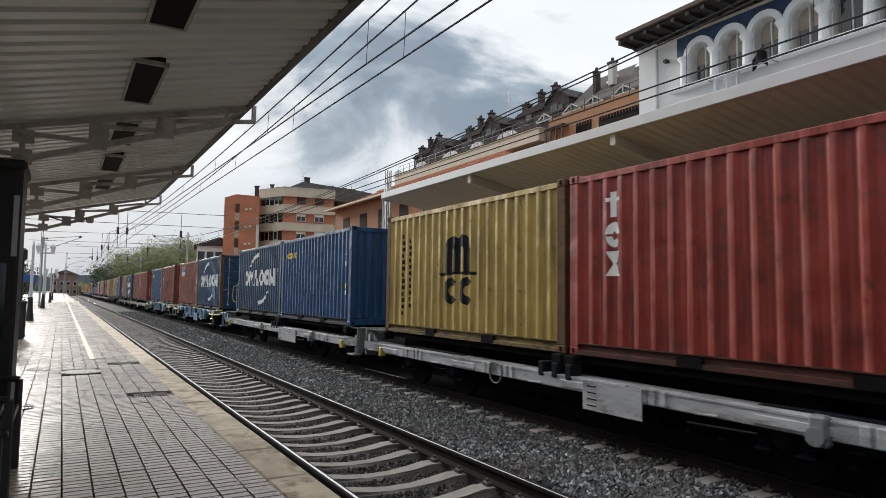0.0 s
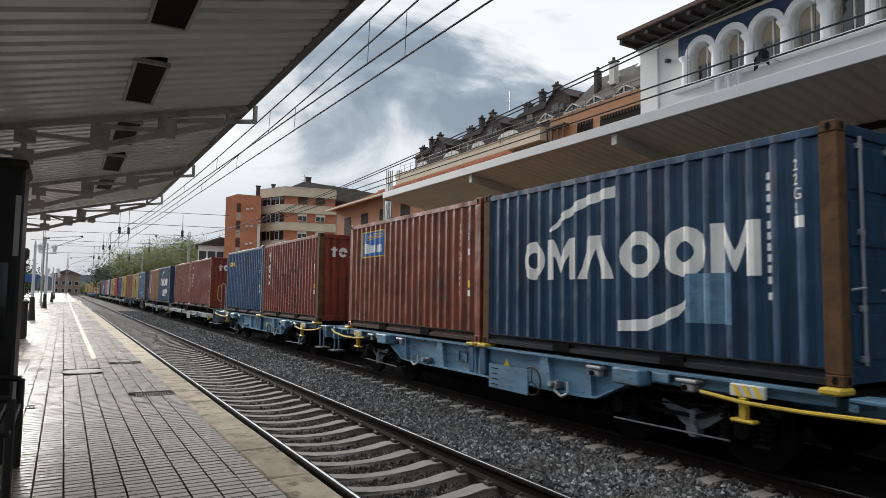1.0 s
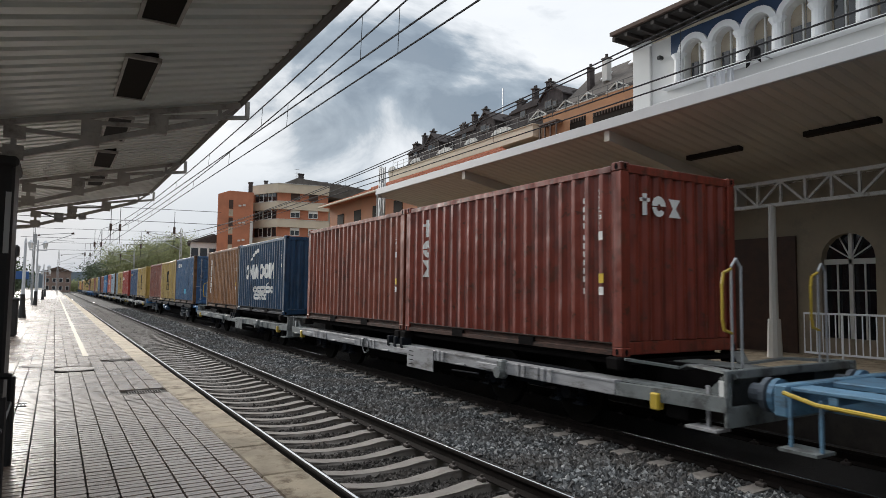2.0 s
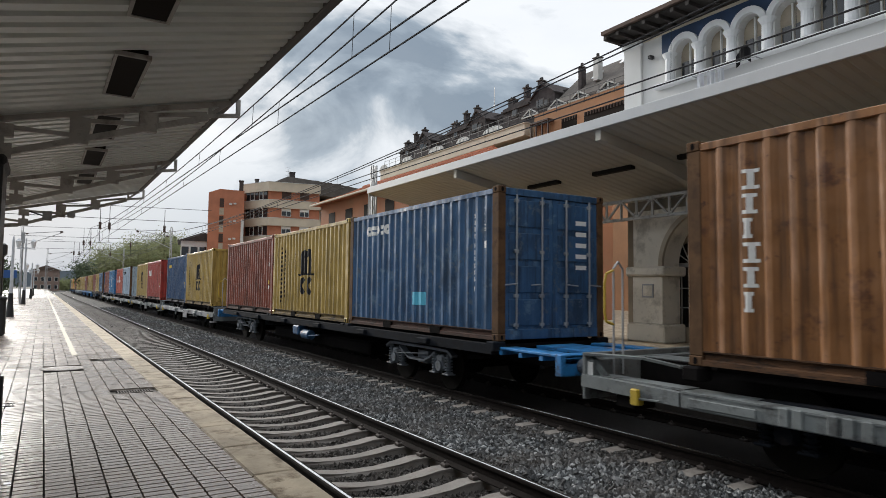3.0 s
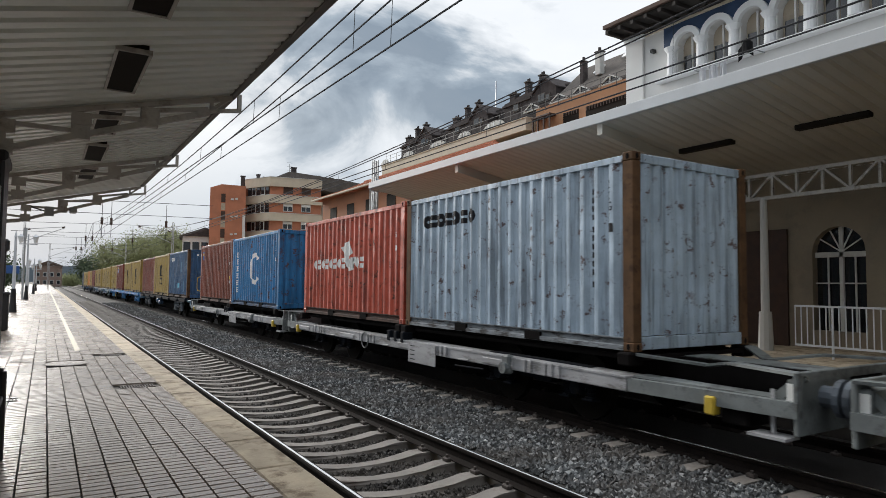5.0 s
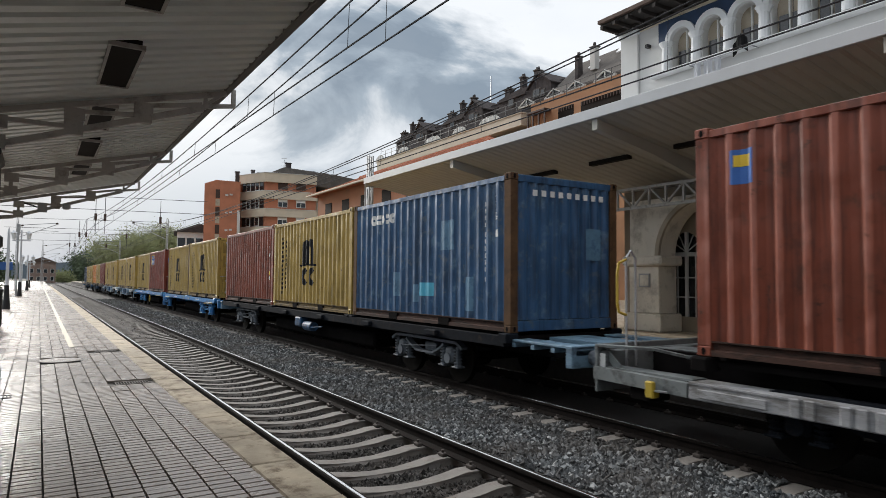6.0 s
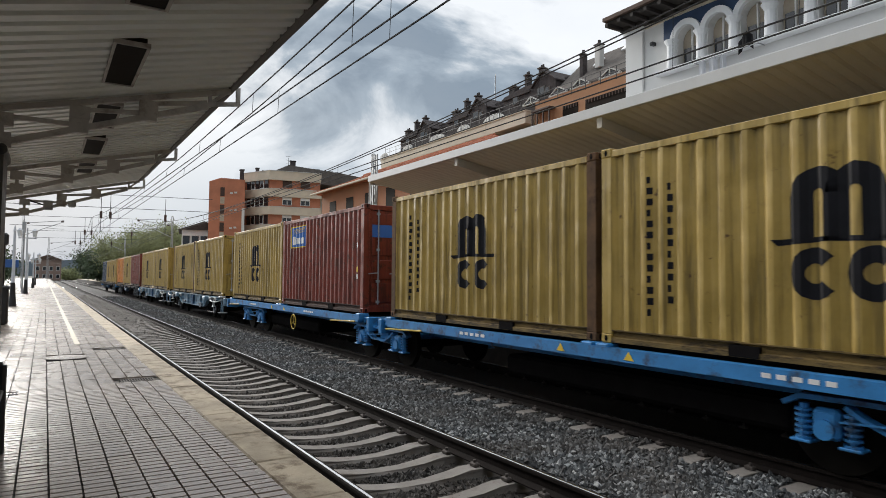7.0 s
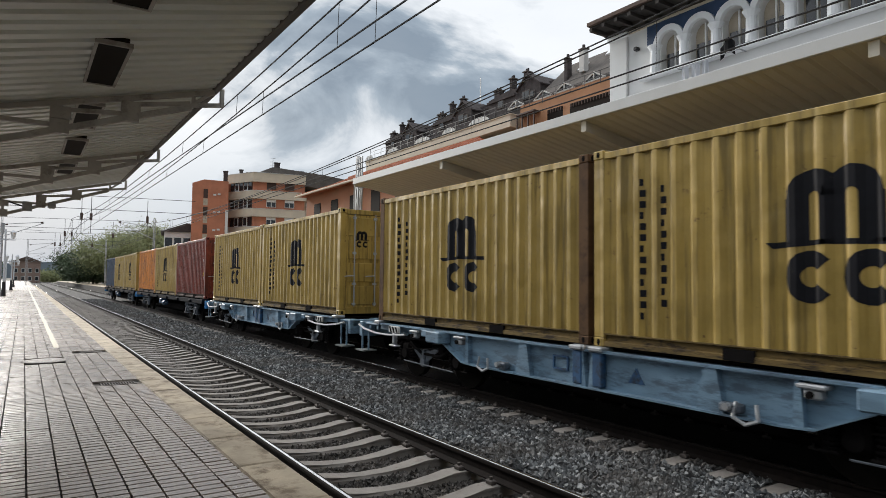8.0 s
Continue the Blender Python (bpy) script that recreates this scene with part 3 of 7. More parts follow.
def canopy_far():
    t = thing("station_canopy", "station canopy with a white fascia and a cream ribbed ceiling", "canopy", m=pose(0, 0, LIFT), kind="structure")
    y0, y1, x0, x1 = -14.0, 20.0, 9.4, 13.98
    bm = bmesh.new()
    n = int((y1 - y0) / 0.05)
    va = []
    for i in range(n + 1):
        y = y0 + (y1 - y0) * i / n
        d = 0.025 if i % 5 == 0 else 0.0
        va.append([bm.verts.new((x, y, 5.10 - 0.17 * (x - x0) + d)) for x in (x0 + 0.03, x1)])
    for a, b in zip(va, va[1:]):
        bm.faces.new((a[0], b[0], b[1], a[1]))
    part("ceiling_sheet", bm, M["soffit_cream"], t, "cream ribbed ceiling sheet")
    bm = bmesh.new()
    prism(bm, [(x0 + 0.03, 5.15), (x1, 4.40), (x1, 4.75), (x0 + 0.03, 5.28)], "y", y0, y1)
    part("roof_slab", bm, M["galv"], t)
    part("fascia", nbox(x0 - 0.03, x0 + 0.03, y0, y1 + 0.02, 5.10, 5.31, bev=0.008), M["fascia_white"], t, "white painted fascia")
    part("end_fascia", nbox(x0 + 0.03, x1, y1, y1 + 0.03, 5.02, 5.28), M["fascia_white"], t)
    for i in range(6):
        y = 14.56 - 5.33 * i
        bm = bmesh.new()
        prism(bm, [(x0 + 0.05, 4.88), (x0 + 0.05, 5.10), (x1, 4.36), (x1, 3.8), (x0 + 1.8, 4.55)], "y", y - 0.07, y + 0.07)
        part("bracket", bm, M["soffit_cream"], t, "cream steel bracket")
    for y in (15.75, 13.25, 10.75, 8.25, 5.75, 3.25):
        part("ceiling_lamp", nbox(11.42, 11.58, y - 0.62, y + 0.62, 4.66, 4.76, bev=0.01), M["fitting"], t, "unlit dark ceiling lamp")
    # lattice girder carried by slim columns
    bm = bmesh.new()
    beam(bm, (12.6, y0, 4.14), (12.6, y1, 4.14), 0.07, 0.07)
    beam(bm, (12.6, y0, 3.66), (12.6, y1, 3.66), 0.07, 0.07)
    y = y0
    k = 0
    while y < y1 - 0.5:
        beam(bm, (12.6, y, 3.66), (12.6, y, 4.14), 0.05, 0.05)
        beam(bm, (12.6, y, 4.14 if k % 2 else 3.66), (12.6, y + 0.5, 3.66 if k % 2 else 4.14), 0.045, 0.045)
        y += 0.5
        k += 1
    part("lattice_girder", bm, M["truss"], t, "grey lattice girder")
    for y in (18.5, 13.0, 7.7, 2.2, -3.2):
        bm = bmesh.new()
        tube(bm, (12.6, y, PLAT_Z - LIFT), (12.6, y, 3.66), 0.09, 0.07, seg=10)
        tube(bm, (12.6, y, PLAT_Z - LIFT), (12.6, y, PLAT_Z + 0.7), 0.15, 0.12, seg=10)
        part("column", bm, M["pale"], t, "pale iron column")


canopy_far()


def arch_outline(w, z0, z1, n=10, cy=0.0):
    r = w / 2
    pts = [(cy - r, z0), (cy + r, z0)]
    for i in range(n + 1):
        a = math.pi * i / n
        pts.append((cy + r * math.cos(a), z1 - r + r * math.sin(a)))
    return pts


def wall_with_openings(name, x0, x1, y0, y1, z0, z1, openings, material, parent):
    """A wall along y; openings are outlines in (y, z), cut through."""
    bm = bmesh.new()
    box(bm, x0, x1, y0, y1, z0, z1)
    w = part(name, bm, material, parent)
    bm = bmesh.new()
    for o in openings:
        prism(bm, o, "x", x0 - 0.1, x1 + 0.1)
    cut = link("cutter", bm, material)
    md = w.modifiers.new("cut", "BOOLEAN")
    md.object, md.operation, md.solver = cut, "DIFFERENCE", "EXACT"
    dg = bpy.context.evaluated_depsgraph_get()
    me = bpy.data.meshes.new_from_object(w.evaluated_get(dg))
    w.modifiers.clear()
    w.data = me
    bpy.data.objects.remove(cut)
    return w


def station():
    t = thing("station_building", "white rendered station building with a blue frieze and scalloped arched windows", "station", kind="structure")
    X = 14.0
    yc = [10.55 - 0.905 * i for i in range(14)]
    ups = [arch_outline(0.62, 7.48, 8.52, cy=y) for y in yc]
    low = [arch_outline(1.06, 1.0, 3.19, cy=6.95 - 2.6 * i) for i in range(5)] + [arch_outline(1.06, 1.0, 3.19, cy=10.6)]
    wall_with_openings("wall_front", X, X + 0.4, -6.0, 12.54, 4.4, 9.1, ups, M["white_render"], t)
    wall_with_openings("wall_ground_floor", X, X + 0.4, -6.0, 12.54, 0.5, 4.4, low, M["ground_floor"], t)
    part("wall_end", nbox(X + 0.4, X + 10, 12.14, 12.54, 0.5, 9.1), M["white_render"], t)
    part("wall_back", nbox(X + 9.6, X + 10, -6, 12.14, 0.5, 9.1), M["white_render"], t)
    # Added dark sheet stands in for the shade of the rooms.
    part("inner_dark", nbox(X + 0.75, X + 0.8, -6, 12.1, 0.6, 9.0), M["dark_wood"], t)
    part("pier", nbox(X - 0.08, X, 11.95, 12.58, 4.75, 8.95, bev=0.02), M["white_render"], t, "corner pier")
    part("pier_cap", nbox(X - 0.13, X, 11.9, 12.63, 8.8, 8.98, bev=0.03), M["white_trim"], t)
    for y in yc:
        bm = bmesh.new()
        arcp = [(y + 0.42 * math.cos(math.pi * i / 12), 8.21 + 0.42 * math.sin(math.pi * i / 12)) for i in range(13)]
        prism(bm, [(y + 0.4525, 8.3), (y + 0.4525, 8.9), (y - 0.4525, 8.9), (y - 0.4525, 8.3)] + arcp[::-1], "x", X - 0.03, X - 0.002)
        part("frieze", bm, M["navy"], t, "dark blue painted frieze")
    part("frieze_end", nbox(X - 0.03, X - 0.002, 11.003, 11.28, 8.3, 8.9), M["navy"], t)
    part("cornice", nbox(X - 0.06, X, -6, 11.9, 8.86, 8.96), M["band_light"], t, "pale cornice strip")
    # scalloped arch surrounds and squat columns between
    for y in yc:
        bm = bmesh.new()
        n = 14
        for i in range(n):
            a, b = math.pi * i / n, math.pi * (i + 1) / n
            ro, ri = 0.47, 0.315
            cz = 8.21
            pts = [(y + ro * math.cos(a), cz + ro * math.sin(a)), (y + ro * math.cos(b), cz + ro * math.sin(b)), (y + ri * math.cos(b), cz + ri * math.sin(b)), (y + ri * math.cos(a), cz + ri * math.sin(a))]
            prism(bm, pts, "x", X - 0.12, X - 0.004)
        part("arch_trim", bm, M["white_trim"], t, "white scalloped arch")
        part("window_frame", nbox(X + 0.18, X + 0.24, y - 0.02, y + 0.02, 7.48, 8.5), M["shutter_white"], t)
        part("blind", nbox(X + 0.24, X + 0.26, y - 0.31, y + 0.31, 7.48, 8.5), M["band"], t, "beige blind")
        for s in (-0.17, 0.13):
            part("shutter", nbox(X + 0.15, X + 0.18, y + s - 0.11, y + s + 0.09, 7.5, 7.98 if y > 7.2 else 8.4), M["glass"], t, "dark louvred shutter")
    for y in [yc[0] + 0.45] + [v - 0.452 for v in yc]:
        bm = bmesh.new()
        tube(bm, (X - 0.06, y, 7.5), (X - 0.06, y, 8.12), 0.13, 0.115, seg=12)
        tube(bm, (X - 0.06, y, 8.1), (X - 0.06, y, 8.24), 0.12, 0.2, seg=12)
        part("window_column", bm, M["white_trim"], t, "squat white column")
    part("sill", nbox(X - 0.22, X, -6, 11.45, 7.36, 7.48, bev=0.03), M["white_trim"], t, "projecting white sill")
    # roof with deep dark eaves
    bm = bmesh.new()
    prism(bm, [(X - 0.95, 9.10), (X - 0.95, 9.20), (X + 5, 11.2), (X + 11, 9.20), (X + 11, 9.10)], "y", -7, 12.62)
    part("roof", bm, M["dark_tile"], t, "dark tiled hipped roof")
    part("eave_board", nbox(X - 0.85, X + 0.5, -7, 12.6, 9.03, 9.095), M["eave_wood"], t)
    part("under_eave", nbox(X - 0.3, X - 0.002, -6.5, 12.58, 8.93, 9.03), M["eave_wood"], t)
    for i in range(44):
        y = 12.5 - i * 0.45
        part("rafter_end", nbox(X - 0.92, X - 0.1, y - 0.05, y + 0.05, 8.93, 9.03), M["eave_wood"], t)
    # ground floor arched windows: mullions, fan lights
    for o in [6.95 - 2.6 * i for i in range(5)] + [10.6]:
        bm = bmesh.new()
        box(bm, X + 0.12, X + 0.18, o - 0.04, o + 0.04, 1.0, 3.19)
        box(bm, X + 0.12, X + 0.18, o - 0.53, o + 0.53, 2.55, 2.66)
        for s in (-0.27, 0.27):
            box(bm, X + 0.13, X + 0.16, o + s - 0.015, o + s + 0.015, 1.0, 2.55)
        for z in (1.5, 2.0):
            box(bm, X + 0.13, X + 0.16, o - 0.53, o + 0.53, z - 0.015, z + 0.015)
        for a in (35, 65, 115, 145):
            beam(bm, (X + 0.14, o, 2.66), (X + 0.14, o + 0.52 * math.cos(radians(a)), 2.66 + 0.5 * math.sin(radians(a))), 0.025, 0.025)
        part("window_frame", bm, M["pale"], t, "arched window frame")
        part("window_pane", nbox(X + 0.2, X + 0.22, o - 0.53, o + 0.53, 1.0, 3.19), M["glass"], t)
    part("door", nbox(X - 0.06, X - 0.005, 8.0, 9.6, 0.62, 3.2), M["dark_wood"], t, "dark wooden door")
    part("security_lamp", nbox(X - 0.18, X - 0.02, 11.52, 11.64, 8.28, 8.38, bev=0.02), M["black_iron"], t)


station()


def laundry():
    X = 13.72
    specs = [("white_garment", "white washing hung on a line below the windows", M["cloth_white"], [(9.62, 0.24, 0.5), (9.92, 0.2, 0.4), (9.35, 0.18, 0.4)]),
             ("black_garment", "black garment hung on a line below the windows", M["cloth_black"], [(8.76, 0.38, 0.7)])]
    for nm, lab, mt, items in specs:
        for y, w, h in items:
            bm = bmesh.new()
            top = 7.72 if mt is M["cloth_black"] else 7.34
            n = 5
            va = []
            for i in range(n + 1):
                u = i / n
                x = X + 0.03 * math.sin(u * 9)
                if mt is M["cloth_black"]:
                    zb = top - h * (0.45 + 0.5 * abs(u - 0.45))
                    zt = top - 0.35 * abs(u - 0.4)
                else:
                    zb, zt = top - h * (0.85 + 0.15 * math.sin(u * 7)), top
                va.append((bm.verts.new((x, y - w / 2 + w * u, zt)), bm.verts.new((x + 0.02 * math.cos(u * 8), y - w / 2 + w * u, zb))))
            for a, b in zip(va, va[1:]):
                bm.faces.new((a[0], b[0], b[1], a[1]))
            bmesh.ops.solidify(bm, geom=bm.faces[:], thickness=0.012)
            tagged(link(nm, bm, mt), lab, "laundry")
    t = thing("drying_rack", "small metal drying rack fixed under the window sill", "drying rack")
    part("rail", nbox(X - 0.01, X + 0.01, 8.45, 10.15, 7.34, 7.36), M["galv"], t)
    part("arm", nbox(X, 14.0, 8.45, 8.47, 7.34, 7.36), M["galv"], t)
    part("arm", nbox(X, 14.0, 10.13, 10.15, 7.34, 7.36), M["galv"], t)


laundry()


def arcade_pier(y0, y1):
    """Pale stone pier carrying an arch in front of the waiting room."""
    t = thing("arcade_pier", "pale stone arcade pier with a moulded capital under the station canopy", "pier", kind="structure")
    part("shaft", nbox(13.2, 13.9, y0, y1, 1.08, 2.3, bev=0.02), M["pale_stone"], t)
    part("base", nbox(13.1, 13.95, y0 - 0.12, y1 + 0.12, PLAT_Z, 1.08, bev=0.03), M["pale_stone"], t)
    part("capital", nbox(13.08, 13.96, y0 - 0.16, y1 + 0.16, 2.3, 2.55, bev=0.05), M["pale_stone"], t)
    bm = bmesh.new()
    r = 1.3
    pts = [(y0, 2.55), (y1, 2.55), (y1, 4.0), (y0 - r, 4.0)]
    pts += [(y0 - r + r * math.cos(radians(90 - 9 * i)), 2.55 + r * math.sin(radians(90 - 9 * i))) for i in range(0, 10)]
    prism(bm, pts, "x", 13.25, 13.85)
    part("arch_spandrel", bm, M["pale_stone"], t)
    bm = bmesh.new()
    for i in range(10):
        p, q = radians(90 - 9 * i), radians(81 - 9 * i)
        beam(bm, (13.23, y0 - r + (r + 0.06) * math.cos(p), 2.55 + (r + 0.06) * math.sin(p)), (13.23, y0 - r + (r + 0.06) * math.cos(q), 2.55 + (r + 0.06) * math.sin(q)), 0.08, 0.12)
    part("arch_moulding", bm, M["band"], t)
    fr = part("notice_frame", nbox(13.17, 13.198, 10.98, 11.33, 1.75, 2.1), M["galv"], t, "small framed notice")
    part("notice", nbox(13.16, 13.168, 11.02, 11.29, 1.79, 2.06), M["pale_stone"], fr)


arcade_pier(10.72, 11.68)


def fence(y0, y1, x):
    t = thing("metal_fence", "low white metal railing on the opposite platform", "fence", m=pose(x, 0, PLAT_Z))
    for z in (0.2, 0.92):
        part("rail", nbox(-0.02, 0.02, y0, y1, z, z + 0.035), M["white_post"], t)
    n = int((y1 - y0) / 0.11)
    for i in range(n + 1):
        y = y0 + i * (y1 - y0) / n
        part("bar" if i % 8 else "post", ntube((0, y, 0.0 if i % 8 == 0 else 0.2), (0, y, 0.95), 0.012 if i % 8 else 0.022, seg=6), M["white_post"], t)


fence(1.6, 6.75, 12.0)


def info_panel(x, y):
    t = thing("vending_cabinet", "orange cabinet with a yellow top on the opposite platform", "cabinet", m=pose(x, y, PLAT_Z))
    part("body", nbox(-0.4, 0.4, -0.45, 0.45, 0, 1.75, bev=0.03), M["orange_panel"], t)
    part("top", nbox(-0.44, 0.44, -0.5, 0.5, 1.75, 2.0, bev=0.04), M["yellow_plastic"], t, "yellow top")


info_panel(12.9, 14.2)


# ---- salmon annex, red roofs, apartment rows ----
def window_unit(parent, x, y, z, w, h, mt_frame, mt_pane, axis="y"):
    fr = part("window", nbox(x - 0.06, x - 0.005, y - w / 2, y + w / 2, z, z + h), mt_frame, parent)
    part("pane", nbox(x - 0.075, x - 0.062, y - w / 2 + 0.08, y - 0.03, z + 0.08, z + h - 0.08), mt_pane, fr)
    part("pane", nbox(x - 0.075, x - 0.062, y + 0.03, y + w / 2 - 0.08, z + 0.08, z + h - 0.08), mt_pane, fr)


def annex():
    t = thing("station_annex", "salmon rendered annex with tall dark windows and a red tiled roof", "building", kind="structure")
    X = 14.0
    part("wall", nbox(X, X + 8, 20.6, 36.3, 0.5, 6.85), M["salmon"], t)
    part("plinth", nbox(X - 0.03, X, 20.6, 36.3, 0.5, 1.4), M["band"], t)
    for i in range(6):
        y = 34.57 - 2.42 * i
        part("window", nbox(X - 0.025, X - 0.003, y - 0.46, y + 0.46, 4.4, 6.26), M["fitting"], t, "tall dark shuttered window")
        part("sill", nbox(X - 0.1, X - 0.003, y - 0.6, y + 0.6, 4.3, 4.4), M["pale"], t)
        part("window", nbox(X - 0.025, X - 0.003, y - 0.5, y + 0.5, 1.5, 3.4), M["dark_wood"], t)
    bm = bmesh.new()
    prism(bm, [(X - 0.45, 6.86), (X - 0.45, 6.98), (X + 4, 8.4), (X + 8.45, 6.98), (X + 8.45, 6.86)], "y", 20.2, 36.9)
    part("roof", bm, M["roof_tile"], t, "red tiled roof")
    part("gutter", nbox(X - 0.56, X - 0.455, 27.6, 36.9, 6.80, 6.90, bev=0.02), M["band_light"], t, "pale eaves gutter")
    part("downpipe", ntube((X - 0.12, 29.4, 0.6), (X - 0.12, 29.4, 6.8), 0.06, seg=8), M["pale"], t)
    # lower red-tiled house behind
    h = thing("red_roof_house", "low house with a weathered red tiled roof", "house", kind="structure")
    part("wall", nbox(20.4, 28, 26.4, 51, 0, 8.99), M["band"], h)
    bm = bmesh.new()
    pts = [(19.6, 25.8, 9.0), (28.5, 25.8, 9.0), (28.5, 52, 9.0), (19.6, 52, 9.0), (24, 32.5, 11.0), (24, 52, 11.0)]
    vs = [bm.verts.new(p) for p in pts]
    for f in ((0, 3, 5, 4), (0, 4, 1), (1, 4, 5, 2), (2, 5, 3), (3, 0, 1, 2)):
        bm.faces.new([vs[i] for i in f])
    bmesh.ops.recalc_face_normals(bm, faces=bm.faces)
    part("roof", bm, M["roof_tile"], h, "red tiled roof")
    bm = bmesh.new()
    for k in range(88):
        y = 26.0 + 0.29 * k
        f = min(1.0, (y - 25.8) / 6.7)
        beam(bm, (19.6, y, 9.04), (19.6 + 4.4 * f, y, 9.04 + 2.0 * f), 0.13, 0.07)
    part("tile_roll", bm, M["roof_tile"], h)
    part("ridge_cap", ntube((24, 32.5, 11.02), (24, 52, 11.02), 0.14, seg=8), M["roof_tile"], h)


annex()


def apartment_row():
    t = thing("apartment_row", "long ochre apartment row with dark slate mansard roof and terraces", "apartment building", kind="structure")
    X, y0, y1 = 34.0, 22.0, 66.5
    part("wall", nbox(X, X + 12, y0, y1, -0.6, 15.0), M["ochre"], t)
    part("parapet", nbox(X - 1.2, X, 40.2, y1, 14.6, 15.6), M["band_light"], t, "beige terrace parapet")
    part("parapet_coping", nbox(X - 1.28, X, 40.15, y1, 15.6, 15.68), M["band_light"], t)
    part("parapet", nbox(X - 0.4, X, y0, 39.9, 13.0, 16.3), M["ochre"], t, "ochre upper wall")
    part("terrace_slab", nbox(X - 1.2, X, 40.2, y1, 13.9, 14.15), M["band"], t)
    # covered terrace: near-black sheets stand in for shaded openings; brown shades, a timber shelter
    for y, hw, z1 in ((35.8, 0.85, 15.25), (31.2, 3.0, 15.2), (25.5, 2.2, 15.2)):
        w = part("window", nbox(X - 0.42, X - 0.402, y - hw, y + hw, 14.2, z1), M["fitting"], t, "black sheet standing in for a shaded balcony opening")
        n = int(hw / 0.14)
        for k in range(n):
            yy = y - hw + 2 * hw * (k + 0.5) / n
            part("slat", nbox(X - 0.5, X - 0.44, yy - 0.04, yy + 0.04, z1 - 0.3, z1 - 0.02), M["dark_wood"], w)
        part("sill", nbox(X - 0.52, X - 0.402, y - hw - 0.1, y + hw + 0.1, 14.08, 14.2), M["band"], w)
    sh = part("terrace_shelter", nbox(X - 1.15, X - 0.45, 37.4, 39.6, 15.25, 15.42, bev=0.03), M["dark_wood"], t, "dark timber shelter")
    for yy in (37.5, 38.2, 38.9, 39.5):
        part("post", nbox(X - 1.1, X - 1.0, yy - 0.06, yy + 0.06, 14.15, 15.25), M["dark_wood"], sh)
    # mansard: steep slate front, hipped far end, ridge
    bm = bmesh.new()
    pts = [(X + 0.9, 38.6, 15.0), (X + 0.9, 69.2, 15.0), (X + 11.5, 69.2, 15.0), (X + 11.5, 38.6, 15.0),
           (X + 2.2, 38.6, 18.7), (X + 2.2, 65.6, 18.7), (X + 9.5, 65.6, 18.7), (X + 9.5, 38.6, 18.7)]
    vs = [bm.verts.new(p) for p in pts]
    for f in ((0, 1, 5, 4), (1, 2, 6, 5), (2, 3, 7, 6), (3, 0, 4, 7), (4, 5, 6, 7), (3, 2, 1, 0)):
        bm.faces.new([vs[i] for i in f])
    bmesh.ops.recalc_face_normals(bm, faces=bm.faces)
    part("mansard_roof", bm, M["slate"], t, "dark slate mansard roof")
    bm = bmesh.new()
    for k in range(9):
        z = 15.4 + 0.4 * k
        xx = X + 0.9 + 1.3 * (z - 15.0) / 3.9
        beam(bm, (xx - 0.02, 38.7, z), (xx - 0.02, 68.5 - 3.0 * k / 9, z), 0.05, 0.05)
    part("slate_courses", bm, M["slate_light"], t)
    bm = bmesh.new()
    prism(bm, [(X - 0.1, 16.6), (X + 3.6, 20.05), (X + 8, 20.05), (X + 11.7, 15.0), (X - 0.1, 15.0)], "y", y0, 38.4)
    part("sloped_roof", bm, M["slate_light"], t, "grey slate roof slope")
    for y, z in ((35.2, 18.75), (33.0, 19.5)):
        part("roof_window", nbox(-0.45, 0.45, -0.35, 0.35, 0.0, 0.09), M["lantern_glass"], t, "pale roof window", m=pose(X - 0.1 + (z - 16.6), y, z + 0.02, 0, -45, 0))
    # tall dormers: stepped body, gable over the near half, chimneys
    for p, zp in ((59.9, 19.05), (49.7, 19.1), (40.2, 19.2)):
        bm = bmesh.new()
        prism(bm, [(p - 1.45, 15.3), (p + 5.5, 15.3), (p + 5.5, zp - 0.95), (p + 2.4, zp - 0.62), (p + 1.5, zp - 0.75), (p, zp), (p - 1.45, zp - 1.05)], "x", X + 0.75, X + 5.5)
        d = part("dormer", bm, M["slate"], t, "tall slate dormer")
        for q, w, h in ((3.7, 0.42, 0.75), (0.3, 0.5, 0.8), (-0.5, 0.3, 0.6)):
            fr = part("dormer_window", nbox(X + 0.69, X + 0.745, p + q - w, p + q + w, 17.2, 17.2 + h), M["slate_light"], d)
            part("pane", nbox(X + 0.66, X + 0.688, p + q - w + 0.1, p + q + w - 0.1, 17.3, 17.1 + h), M["glass"], fr)
        for q in (-1, 1):
            bm = bmesh.new()
            e = 1.55 if q < 0 else 1.5
            prism(bm, [(p, zp + 0.02), (p, zp + 0.2), (p + q * e, zp - 0.98), (p + q * e, zp - 1.1)], "x", X + 0.55, X + 5.4)
            part("dormer_roof", bm, M["slate"], d)
        part("ledge", nbox(X + 0.6, X + 0.745, p + 1.7, p + 5.6, zp - 1.3, zp - 1.12), M["slate"], d)
        for dy, w, z in ((4.9, 0.40, zp - 0.1), (2.9, 0.2, zp + 0.5), (1.0, 0.22, zp + 0.6)):
            c = part("chimney", nbox(X + 1.2, X + 1.75, p + dy - w, p + dy + w, 17.5, z, bev=0.03), M["slate"], t, "dark chimney stack")
            part("chimney_cap", nbox(X + 1.12, X + 1.83, p + dy - w - 0.07, p + dy + w + 0.07, z, z + 0.1), M["slate_light"], c)
            for k in (-0.5, 0.5):
                part("chimney_pot", ntube((X + 1.47, p + dy + k * w, z + 0.1), (X + 1.47, p + dy + k * w, z + 0.38), 0.1, 0.08, seg=8), M["slate"], c)
